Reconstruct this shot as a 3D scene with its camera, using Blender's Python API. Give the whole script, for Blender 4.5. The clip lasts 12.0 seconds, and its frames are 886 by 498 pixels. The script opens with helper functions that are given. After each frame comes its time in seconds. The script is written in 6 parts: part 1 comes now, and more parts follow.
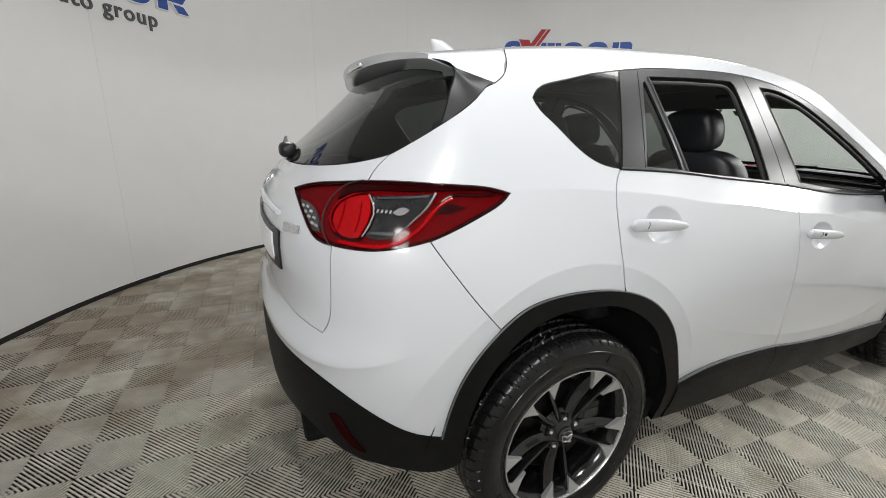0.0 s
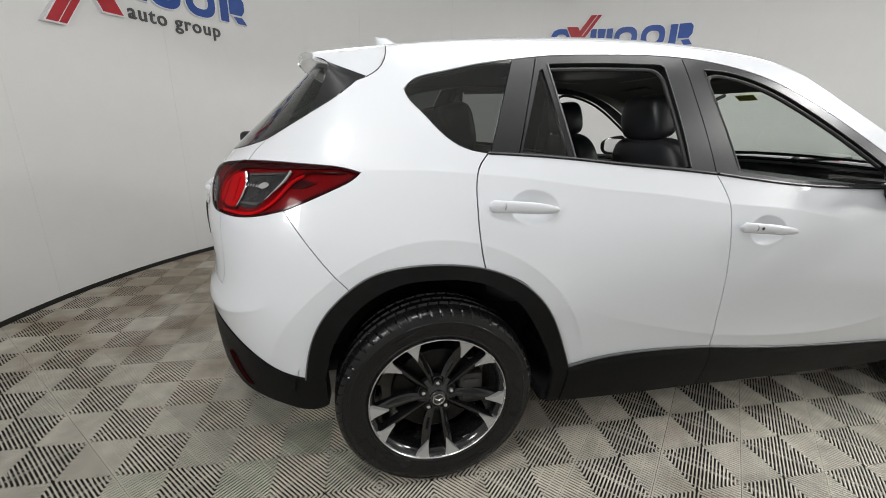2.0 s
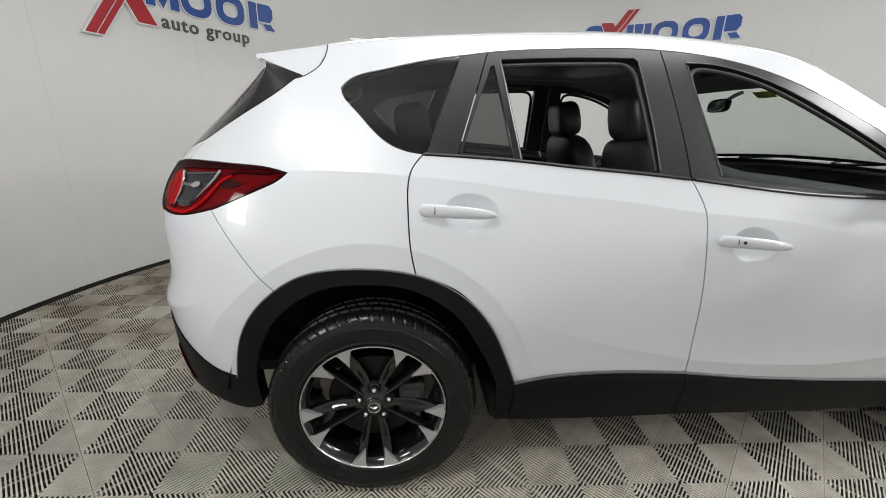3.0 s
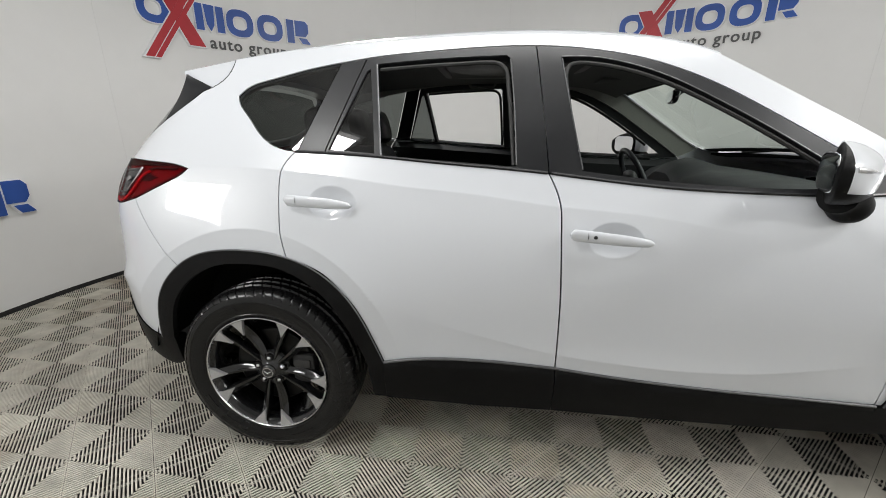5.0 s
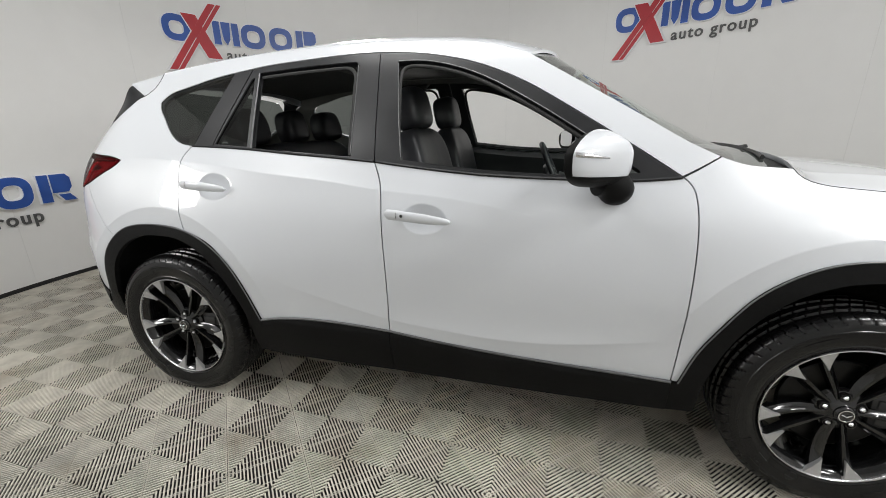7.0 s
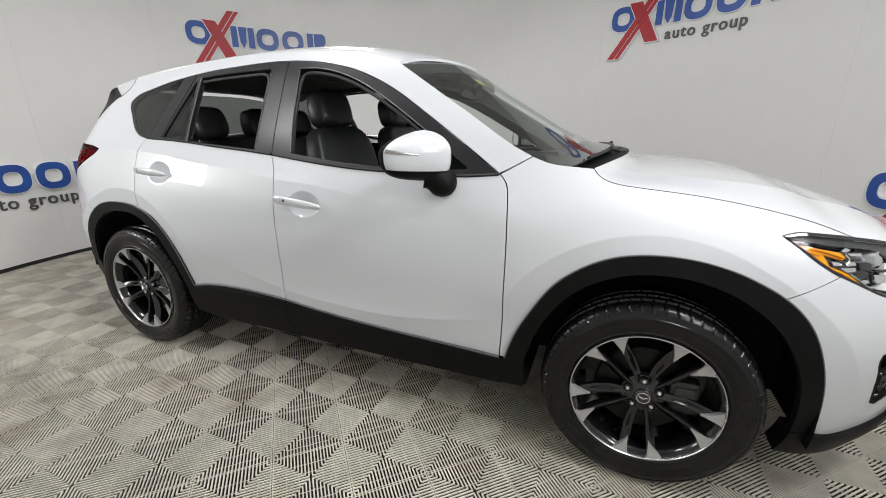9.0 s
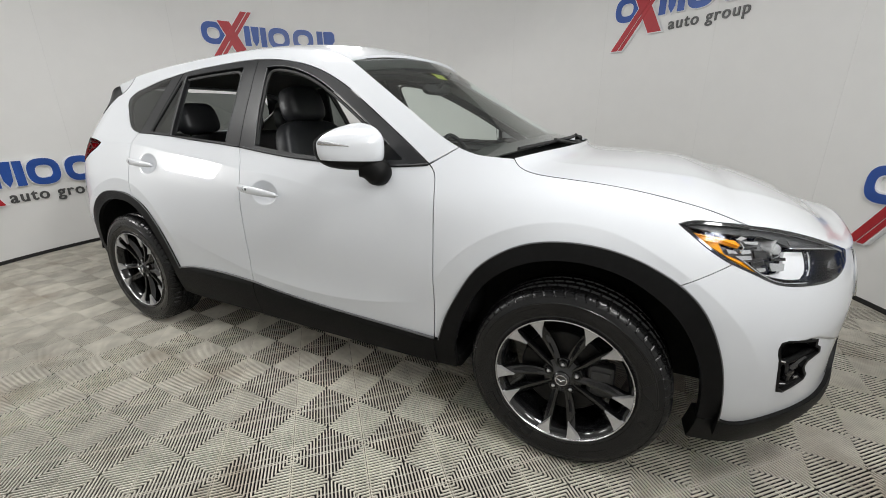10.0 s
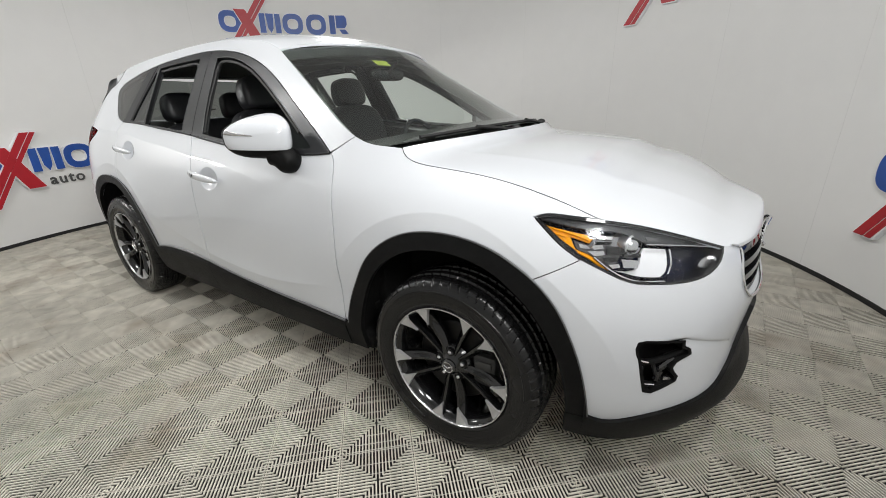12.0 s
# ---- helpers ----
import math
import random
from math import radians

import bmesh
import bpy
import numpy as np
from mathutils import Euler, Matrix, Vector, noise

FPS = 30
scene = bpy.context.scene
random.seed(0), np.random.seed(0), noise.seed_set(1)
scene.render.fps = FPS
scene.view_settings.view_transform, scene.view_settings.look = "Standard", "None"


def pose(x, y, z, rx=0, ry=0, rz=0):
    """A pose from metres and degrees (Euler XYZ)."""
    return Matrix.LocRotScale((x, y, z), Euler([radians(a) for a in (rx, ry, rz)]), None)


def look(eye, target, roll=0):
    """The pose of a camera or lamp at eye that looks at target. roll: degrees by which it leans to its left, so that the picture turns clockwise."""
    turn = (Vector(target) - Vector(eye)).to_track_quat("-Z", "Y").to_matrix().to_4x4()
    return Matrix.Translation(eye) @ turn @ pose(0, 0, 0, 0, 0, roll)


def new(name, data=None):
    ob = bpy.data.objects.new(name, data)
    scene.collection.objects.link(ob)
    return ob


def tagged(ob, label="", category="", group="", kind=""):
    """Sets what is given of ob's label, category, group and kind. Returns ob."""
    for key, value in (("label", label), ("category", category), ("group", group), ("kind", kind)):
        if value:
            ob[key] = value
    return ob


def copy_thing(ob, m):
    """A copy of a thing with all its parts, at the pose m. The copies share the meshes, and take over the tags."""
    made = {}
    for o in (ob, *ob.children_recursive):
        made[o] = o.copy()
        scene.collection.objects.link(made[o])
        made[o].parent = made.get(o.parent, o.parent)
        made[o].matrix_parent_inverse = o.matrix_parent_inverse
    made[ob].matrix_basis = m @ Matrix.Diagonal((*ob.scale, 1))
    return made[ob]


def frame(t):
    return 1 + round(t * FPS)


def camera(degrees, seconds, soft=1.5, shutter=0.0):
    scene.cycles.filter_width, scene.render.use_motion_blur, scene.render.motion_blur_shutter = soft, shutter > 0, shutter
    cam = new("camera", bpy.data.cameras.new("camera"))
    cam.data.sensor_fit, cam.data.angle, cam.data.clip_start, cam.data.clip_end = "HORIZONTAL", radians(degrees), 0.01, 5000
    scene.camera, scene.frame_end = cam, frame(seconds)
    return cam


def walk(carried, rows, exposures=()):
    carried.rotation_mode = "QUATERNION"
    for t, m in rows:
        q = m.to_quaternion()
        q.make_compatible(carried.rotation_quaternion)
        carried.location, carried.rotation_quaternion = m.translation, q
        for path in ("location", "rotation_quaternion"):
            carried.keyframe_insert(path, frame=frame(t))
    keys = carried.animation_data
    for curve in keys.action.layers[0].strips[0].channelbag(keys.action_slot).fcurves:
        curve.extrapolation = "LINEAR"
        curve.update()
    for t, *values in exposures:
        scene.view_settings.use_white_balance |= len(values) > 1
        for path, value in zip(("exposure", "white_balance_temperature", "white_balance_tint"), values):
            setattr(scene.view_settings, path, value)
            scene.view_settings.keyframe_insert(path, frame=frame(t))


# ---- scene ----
cam = camera(95.7, 12.0, soft=0.9)
PATH = [
    (0, (-0.862, -1.704, 1.304), (-0.044, 0.038, 0.758), 2.2),
    (0.5, (-0.785, -1.839, 1.316), (-0.049, -0.065, 0.756), 2.2),
    (1, (-0.586, -1.884, 1.308), (0.056, -0.08, 0.732), 2.0),
    (1.5, (-0.412, -1.95, 1.311), (0.123, -0.114, 0.728), 1.8),
    (2, (-0.266, -2.077, 1.306), (0.15, -0.211, 0.719), 1.7),
    (2.5, (-0.09, -2.097, 1.306), (0.206, -0.208, 0.719), 1.7),
    (3, (0.116, -2.075, 1.309), (0.292, -0.171, 0.725), 1.6),
    (5, (0.858, -2.188, 1.313), (0.638, -0.289, 0.726), 0.1),
    (5.5, (1.08, -2.258, 1.304), (0.779, -0.37, 0.716), -0.2),
    (6, (1.312, -2.23, 1.304), (0.938, -0.356, 0.712), -0.5),
    (6.5, (1.535, -2.207, 1.306), (1.091, -0.348, 0.717), -0.8),
    (7, (1.723, -2.279, 1.292), (1.219, -0.434, 0.706), -0.9),
    (9, (2.495, -2.267, 1.301), (1.775, -0.501, 0.701), -0.1),
    (9.5, (2.697, -2.222, 1.296), (1.915, -0.485, 0.688), -0.2),
    (10, (2.875, -2.204, 1.291), (2.026, -0.503, 0.67), -0.5),
    (10.5, (3.061, -2.221, 1.288), (2.152, -0.558, 0.648), -0.8),
    (11, (3.213, -2.1, 1.298), (2.248, -0.478, 0.635), -1.2),
    (11.5, (3.338, -1.99, 1.308), (2.328, -0.405, 0.623), -1.5),
    (12, (3.392, -1.936, 1.314), (2.355, -0.377, 0.611), -1.5),
]
walk(cam, [(t, look(eye, target, roll)) for t, eye, target, roll in PATH])

# ---- world and light ----
world = bpy.data.worlds.new("world")
scene.world = world
world.use_nodes = True
world.node_tree.nodes["Background"].inputs[0].default_value = (0.9, 0.95, 1.0, 1)
world.node_tree.nodes["Background"].inputs[1].default_value = 0.03
ROOM_X, ROOM_Y, ROOM_R, ROOM_H = 1.06, 0.04, 3.635, 3.3


def area_lamp(name, x, y, z, target, sx, sy, power, color=(1.0, 1.0, 0.985)):
    lamp = bpy.data.lights.new(name, "AREA")
    lamp.shape, lamp.size, lamp.size_y, lamp.energy, lamp.color = "RECTANGLE", sx, sy, power, color
    ob = new(name, lamp)
    ob.matrix_world = look((x, y, z), target)
    return ob


# the lamps at 10 and 128 degrees are unseen fill, added for the walls
LAMPS = [(ROOM_X + r * math.cos(radians(a)), ROOM_Y + r * math.sin(radians(a)), a, w) for a, r, w in ((-130, 2.67, 26), (-28, 3.05, 40), (10, 2.15, 12), (128, 2.4, 30))]
for lx, ly, la, watts in LAMPS:
    area_lamp("unseen_ceiling_lamp", lx, ly, ROOM_H - 0.335, (lx - 0.85 * math.cos(radians(la)), ly - 0.85 * math.sin(radians(la)), 2.0), 0.46, 0.46, watts)
# two square lights on the wall: azimuth, height, watts
WALL_LAMPS = ((-140, 1.66, 16), (-34, 2.02, 18))
for la, lz, watts in WALL_LAMPS:
    lx, ly = ROOM_X + 3.50 * math.cos(radians(la)), ROOM_Y + 3.50 * math.sin(radians(la))
    area_lamp("wall_lamp", lx, ly, lz, (ROOM_X, ROOM_Y, lz - 0.25), 0.44, 0.44, watts)
# long unseen lamp added overhead to fill the car's top and near floor
area_lamp("unseen_ceiling_lamp", 1.2, -0.80, ROOM_H - 0.06, (1.2, -0.80, 0), 2.4, 0.5, 24)


# ---- materials ----
def material(name, color, rough=0.5, metal=0.0, coat=0.0, grain=0.0, scale=40.0, bump=0.0, bump_scale=300.0, spread=0.0, spec=0.5, world=False):
    m = bpy.data.materials.new(name)
    m.use_nodes = True
    t = m.node_tree
    b = t.nodes["Principled BSDF"]
    b.inputs["Base Color"].default_value = (*color, 1)
    b.inputs["Roughness"].default_value = rough
    b.inputs["Metallic"].default_value = metal
    b.inputs["Coat Weight"].default_value = coat
    b.inputs["Coat Roughness"].default_value = 0.03
    b.inputs["Specular IOR Level"].default_value = spec
    geo = t.nodes.new("ShaderNodeTexCoord" if not world else "ShaderNodeNewGeometry")
    place = geo.outputs["Object" if not world else "Position"]
    if grain or spread:
        n = t.nodes.new("ShaderNodeTexNoise")
        n.inputs["Scale"].default_value = scale
        n.inputs["Detail"].default_value = 6
        t.links.new(place, n.inputs["Vector"])
        big = t.nodes.new("ShaderNodeTexNoise")
        big.inputs["Scale"].default_value = scale / 12
        big.inputs["Detail"].default_value = 3
        t.links.new(place, big.inputs["Vector"])
        add = t.nodes.new("ShaderNodeMath")
        add.operation = "ADD"
        t.links.new(n.outputs["Fac"], add.inputs[0])
        t.links.new(big.outputs["Fac"], add.inputs[1])
        mp = t.nodes.new("ShaderNodeMapRange")
        mp.inputs["From Min"].default_value, mp.inputs["From Max"].default_value = 0.6, 1.4
        mp.inputs["To Min"].default_value, mp.inputs["To Max"].default_value = 1 - grain, 1 + grain
        t.links.new(add.outputs[0], mp.inputs["Value"])
        value = mp.outputs[0]
        if spread:
            info = t.nodes.new("ShaderNodeObjectInfo")
            mr = t.nodes.new("ShaderNodeMapRange")
            mr.inputs["To Min"].default_value, mr.inputs["To Max"].default_value = 1 - spread, 1 + spread
            t.links.new(info.outputs["Random"], mr.inputs["Value"])
            mul = t.nodes.new("ShaderNodeMath")
            mul.operation = "MULTIPLY"
            t.links.new(value, mul.inputs[0])
            t.links.new(mr.outputs[0], mul.inputs[1])
            value = mul.outputs[0]
        sc = t.nodes.new("ShaderNodeVectorMath")
        sc.operation = "SCALE"
        sc.inputs[0].default_value = color
        t.links.new(value, sc.inputs["Scale"])
        t.links.new(sc.outputs[0], b.inputs["Base Color"])
        rr = t.nodes.new("ShaderNodeMapRange")
        rr.inputs["From Min"].default_value, rr.inputs["From Max"].default_value = 0.3, 0.7
        rr.inputs["To Min"].default_value, rr.inputs["To Max"].default_value = max(0, rough - 0.06), min(1, rough + 0.06)
        t.links.new(big.outputs["Fac"], rr.inputs["Value"])
        t.links.new(rr.outputs[0], b.inputs["Roughness"])
    if bump:
        n2 = t.nodes.new("ShaderNodeTexNoise")
        n2.inputs["Scale"].default_value = bump_scale
        n2.inputs["Detail"].default_value = 3
        t.links.new(place, n2.inputs["Vector"])
        bm_ = t.nodes.new("ShaderNodeBump")
        bm_.inputs["Strength"].default_value = bump
        bm_.inputs["Distance"].default_value = 0.001
        t.links.new(n2.outputs["Fac"], bm_.inputs["Height"])
        t.links.new(bm_.outputs[0], b.inputs["Normal"])
    return m


def glass_material(name, tint, gloss=1.0, least=0.07):
    """Thin glass: tinted clear pane with a Fresnel gloss."""
    m = bpy.data.materials.new(name)
    m.use_nodes = True
    t = m.node_tree
    t.nodes.remove(t.nodes["Principled BSDF"])
    out = t.nodes["Material Output"]
    clear = t.nodes.new("ShaderNodeBsdfTransparent")
    clear.inputs[0].default_value = (*tint, 1)
    shine = t.nodes.new("ShaderNodeBsdfGlossy")
    shine.inputs["Roughness"].default_value = 0.01
    shine.inputs["Color"].default_value = (gloss, gloss, gloss, 1)
    lw = t.nodes.new("ShaderNodeLayerWeight")
    lw.inputs["Blend"].default_value = 0.5
    five = t.nodes.new("ShaderNodeMath")
    five.operation = "POWER"
    five.inputs[1].default_value = 5.0
    t.links.new(lw.outputs["Facing"], five.inputs[0])
    fr = t.nodes.new("ShaderNodeMath")
    fr.operation = "MULTIPLY_ADD"
    fr.inputs[1].default_value, fr.inputs[2].default_value = 1.0 - least, least
    t.links.new(five.outputs[0], fr.inputs[0])
    mix = t.nodes.new("ShaderNodeMixShader")
    t.links.new(fr.outputs[0], mix.inputs[0])
    t.links.new(clear.outputs[0], mix.inputs[1])
    t.links.new(shine.outputs[0], mix.inputs[2])
    t.links.new(mix.outputs[0], out.inputs[0])
    return m


def plastic_lens(name, color, gloss):
    """Coloured lens plastic: a saturated body under a faint even gloss."""
    m = material(name, color, 0.3, grain=0.25, scale=120)
    t = m.node_tree
    body = t.nodes.new("ShaderNodeBsdfDiffuse")
    src = t.nodes["Principled BSDF"].inputs["Base Color"].links[0].from_socket
    t.links.new(src, body.inputs["Color"])
    shine = t.nodes.new("ShaderNodeBsdfGlossy")
    shine.inputs["Roughness"].default_value = 0.04
    mix = t.nodes.new("ShaderNodeMixShader")
    mix.inputs[0].default_value = gloss
    t.links.new(body.outputs[0], mix.inputs[1])
    t.links.new(shine.outputs[0], mix.inputs[2])
    t.links.new(mix.outputs[0], t.nodes["Material Output"].inputs[0])
    t.nodes.remove(t.nodes["Principled BSDF"])
    return m


PAINT = material("white_paint", (0.556, 0.574, 0.604), 0.34, coat=1.0)
CLAD = material("black_plastic", (0.0062, 0.0062, 0.0063), 0.46, grain=0.3, scale=45, bump=0.3, bump_scale=700, spec=0.09)
TRIM_BLACK = material("satin_black_trim", (0.012, 0.0125, 0.014), 0.36, grain=0.15, scale=50, spec=0.38)
GLOSS_BLACK = material("gloss_black", (0.01, 0.01, 0.011), 0.06, coat=0.5, grain=0.1)
SEAL = material("rubber_seal", (0.012, 0.012, 0.012), 0.6, grain=0.2)
# pale grey for light caught on moulding lips, and for window channels
EDGE_GREY = material("grey_edge_and_lit_lip", (0.085, 0.087, 0.09), 0.42, grain=0.3, scale=30)
CHROME = material("chrome", (0.8, 0.81, 0.83), 0.08, metal=1.0, grain=0.03)
SATIN = material("satin_grey_trim", (0.16, 0.16, 0.165), 0.35, metal=0.6, grain=0.1)
SILVER = material("machined_silver", (0.62, 0.62, 0.63), 0.24, metal=0.9, grain=0.08, scale=120)
GUNMETAL = material("gunmetal_paint", (0.006, 0.0061, 0.0065), 0.12, metal=0.0, coat=0.0, spec=0.6, grain=0.1, scale=80)
MACHINED = material("machined_face", (0.46, 0.46, 0.465), 0.34, metal=0.55, grain=0.10, scale=160, bump=0.1, bump_scale=900)
BRAKE_STEEL = material("brake_steel", (0.022, 0.022, 0.022), 0.38, metal=0.9, grain=0.2, scale=60)
CALIPER = material("caliper_iron", (0.045, 0.045, 0.045), 0.5, metal=0.5, grain=0.3)
RUBBER = material("tyre_rubber", (0.0065, 0.0065, 0.0068), 0.25, grain=0.4, scale=26, bump=0.15, bump_scale=400, spec=0.32)
LINER = material("dark_felt_liner", (0.014, 0.014, 0.014), 0.95, grain=0.3, scale=60, bump=0.5, spec=0.05)
LEATHER = material("black_leather", (0.020, 0.021, 0.024), 0.42, grain=0.2, scale=60, bump=0.35, bump_scale=450)
DASH = material("dark_soft_plastic", (0.022, 0.023, 0.024), 0.55, grain=0.15, scale=70, bump=0.4, bump_scale=700)
HEADLINER = material("grey_headliner", (0.12, 0.12, 0.112), 0.9, grain=0.08, scale=120, bump=0.3)
GLASS_CLEAR = glass_material("clear_glass", (0.80, 0.88, 0.83))
GLASS_TINT = glass_material("tinted_glass", (0.20, 0.215, 0.205))
LENS_CLEAR = glass_material("clear_lens", (0.93, 0.94, 0.95), gloss=0.5, least=0.045)
LENS_RED = glass_material("red_lens", (0.90, 0.88, 0.88), gloss=0.16, least=0.035)
RED_DEEP = plastic_lens("deep_red_plastic", (0.145, 0.0009, 0.0022), 0.008)
RED_DARK = plastic_lens("dark_red_plastic", (0.022, 0.0006, 0.001), 0.018)
RED_BRIGHT = plastic_lens("bright_red_reflector", (0.46, 0.002, 0.004), 0.010)
SMOKED = material("smoked_reflector", (0.016, 0.018, 0.020), 0.06, grain=0.6, scale=60)
NAVY = material("dark_blue_lamp_housing", (0.010, 0.012, 0.026), 0.10, grain=0.5, scale=60)
LAMP_GREY = material("grey_lamp_inner", (0.055, 0.057, 0.060), 0.30, grain=0.2, scale=60)
AMBER = material("amber_reflector", (0.85, 0.34, 0.006), 0.2, grain=0.2, scale=120, spec=0.2)
WALL_PAINT = material("booth_wall_paint", (0.76, 0.757, 0.747), 0.6, grain=0.02, scale=6, bump=0.08, bump_scale=120)
JOINT_FILLER = material("joint_filler", (0.725, 0.722, 0.712), 0.7, grain=0.05, scale=30)
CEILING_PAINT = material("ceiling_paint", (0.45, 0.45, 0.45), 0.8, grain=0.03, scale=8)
TILE = material("grey_floor_tile", (0.555, 0.527, 0.459), 0.62, grain=0.30, scale=11, bump=0.15, bump_scale=200, spread=0.07, spec=0.22, world=True)
# brown dirt trodden into the tiles
tn = TILE.node_tree
dirt, ramp, blend = tn.nodes.new("ShaderNodeTexNoise"), tn.nodes.new("ShaderNodeMapRange"), tn.nodes.new("ShaderNodeMix")
dirt.inputs["Scale"].default_value, dirt.inputs["Detail"].default_value = 2.3, 9
ramp.inputs["From Min"].default_value, ramp.inputs["From Max"].default_value, ramp.inputs["To Max"].default_value = 0.56, 0.74, 0.6
blend.data_type = "RGBA"
spot = tn.nodes.new("ShaderNodeNewGeometry")
tn.links.new(spot.outputs["Position"], dirt.inputs["Vector"])
tn.links.new(dirt.outputs["Fac"], ramp.inputs["Value"])
tn.links.new(ramp.outputs[0], blend.inputs[0])
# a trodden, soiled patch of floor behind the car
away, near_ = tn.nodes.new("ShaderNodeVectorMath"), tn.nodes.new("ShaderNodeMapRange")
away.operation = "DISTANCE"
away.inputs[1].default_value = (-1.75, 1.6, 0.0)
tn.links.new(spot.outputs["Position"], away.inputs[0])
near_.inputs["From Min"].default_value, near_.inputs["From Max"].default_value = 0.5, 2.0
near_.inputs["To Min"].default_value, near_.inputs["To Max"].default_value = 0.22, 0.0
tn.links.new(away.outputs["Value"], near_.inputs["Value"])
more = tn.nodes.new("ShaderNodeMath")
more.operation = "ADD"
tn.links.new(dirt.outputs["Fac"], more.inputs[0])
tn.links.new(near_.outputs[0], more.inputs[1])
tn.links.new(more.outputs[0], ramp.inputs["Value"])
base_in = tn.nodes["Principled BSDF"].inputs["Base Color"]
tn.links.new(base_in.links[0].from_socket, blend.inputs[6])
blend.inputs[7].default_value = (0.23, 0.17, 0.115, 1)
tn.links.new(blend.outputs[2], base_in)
# subfloor coloured near black, so the shade in the tile slots is painted in
SLAB = material("slot_shade_slab", (0.012, 0.0115, 0.011), 0.85, grain=0.25, scale=10)
SIGN_BLUE = material("sign_blue", (0.018, 0.075, 0.33), 0.35, grain=0.25, scale=7)
SIGN_RED = material("sign_red", (0.40, 0.012, 0.022), 0.35, grain=0.15, scale=9)
SIGN_GREY = material("sign_grey", (0.075, 0.075, 0.075), 0.4, grain=0.1)
SIGN_WHITE = material("sign_white_edge", (0.80, 0.80, 0.82), 0.4, grain=0.03)
LAMP_GLOW = bpy.data.materials.new("lamp_diffuser")
LAMP_GLOW.use_nodes = True
LAMP_GLOW.node_tree.nodes["Principled BSDF"].inputs["Base Color"].default_value = (0.8, 0.8, 0.8, 1)
LAMP_GLOW.node_tree.nodes["Principled BSDF"].inputs["Emission Color"].default_value = (1, 0.98, 0.95, 1)
LAMP_GLOW.node_tree.nodes["Principled BSDF"].inputs["Emission Strength"].default_value = 2.0


from mathutils.geometry import delaunay_2d_cdt as delaunay


# ---- mesh helpers ----
def link(name, me, mat, parent=None, label=""):
    me.materials.append(mat)
    ob = new(name, me)
    if parent is not None:
        ob.parent = parent
    if label:
        ob["label"] = label
    return ob


def part(name, bm, mat, parent=None, label="", smooth=True):
    me = bpy.data.meshes.new(name)
    bmesh.ops.recalc_face_normals(bm, faces=bm.faces[:])
    bm.to_mesh(me)
    bm.free()
    if smooth:
        me.polygons.foreach_set("use_smooth", [True] * len(me.polygons))
        me.set_sharp_from_angle(angle=radians(38))
    return link(name, me, mat, parent, label)


def raw(name, verts, faces, mat, parent=None, label="", smooth=True, normals=None, angle=38):
    me = bpy.data.meshes.new(name)
    me.from_pydata([tuple(map(float, v)) for v in verts], [], [tuple(map(int, f)) for f in faces])
    me.update()
    if smooth:
        me.polygons.foreach_set("use_smooth", [True] * len(me.polygons))
        if normals is not None:
            me.normals_split_custom_set_from_vertices([tuple(map(float, n)) for n in normals])
        else:
            me.set_sharp_from_angle(angle=radians(angle))
    return link(name, me, mat, parent, label)


def block(bm, x0, x1, y0, y1, z0, z1, bevel=0.0, m=None, seg=2):
    """A bevelled block added to bm."""
    r = bmesh.ops.create_cube(bm, size=1)
    vs = r["verts"]
    for v in vs:
        v.co = Vector(((x0 + x1) / 2 + v.co.x * (x1 - x0), (y0 + y1) / 2 + v.co.y * (y1 - y0), (z0 + z1) / 2 + v.co.z * (z1 - z0)))
    if bevel:
        es = list({e for v in vs for e in v.link_edges})
        out = bmesh.ops.bevel(bm, geom=es, offset=bevel, segments=seg, profile=0.5, affect="EDGES")
        vs = [v for v in out["verts"]]
        vs = list({v for f in out["faces"] for v in f.verts} | set(v for v in vs))
    if m is not None:
        seen = set()
        for v in vs:
            for f in v.link_faces:
                for w in f.verts:
                    seen.add(w)
        bmesh.ops.transform(bm, matrix=m, verts=list(seen | set(vs)))
    return bm


def tube(bm, pts, radius, seg=10, closed=False):
    """A round tube along points; radius may be a list."""
    pts = [Vector(tuple(map(float, p))) for p in pts]
    n = len(pts)
    rings = []
    up = Vector((0.13, 0.21, 0.97))
    for i, p in enumerate(pts):
        a = pts[(i - 1) % n] if (closed or i) else pts[0]
        b = pts[(i + 1) % n] if (closed or i < n - 1) else pts[-1]
        d = (b - a).normalized()
        s = d.cross(up)
        if s.length < 0.05:
            s = d.cross(Vector((1, 0, 0)))
        s.normalize()
        t = s.cross(d)
        r = float(radius[i]) if isinstance(radius, (list, tuple)) else float(radius)
        rings.append([bm.verts.new(p + r * (math.cos(k * 2 * math.pi / seg) * s + math.sin(k * 2 * math.pi / seg) * t)) for k in range(seg)])
    m = n if closed else n - 1
    for i in range(m):
        for k in range(seg):
            bm.faces.new((rings[i][k], rings[i][(k + 1) % seg], rings[(i + 1) % n][(k + 1) % seg], rings[(i + 1) % n][k]))
    if not closed:
        bm.faces.new(rings[0])
        bm.faces.new(rings[-1])
    return bm


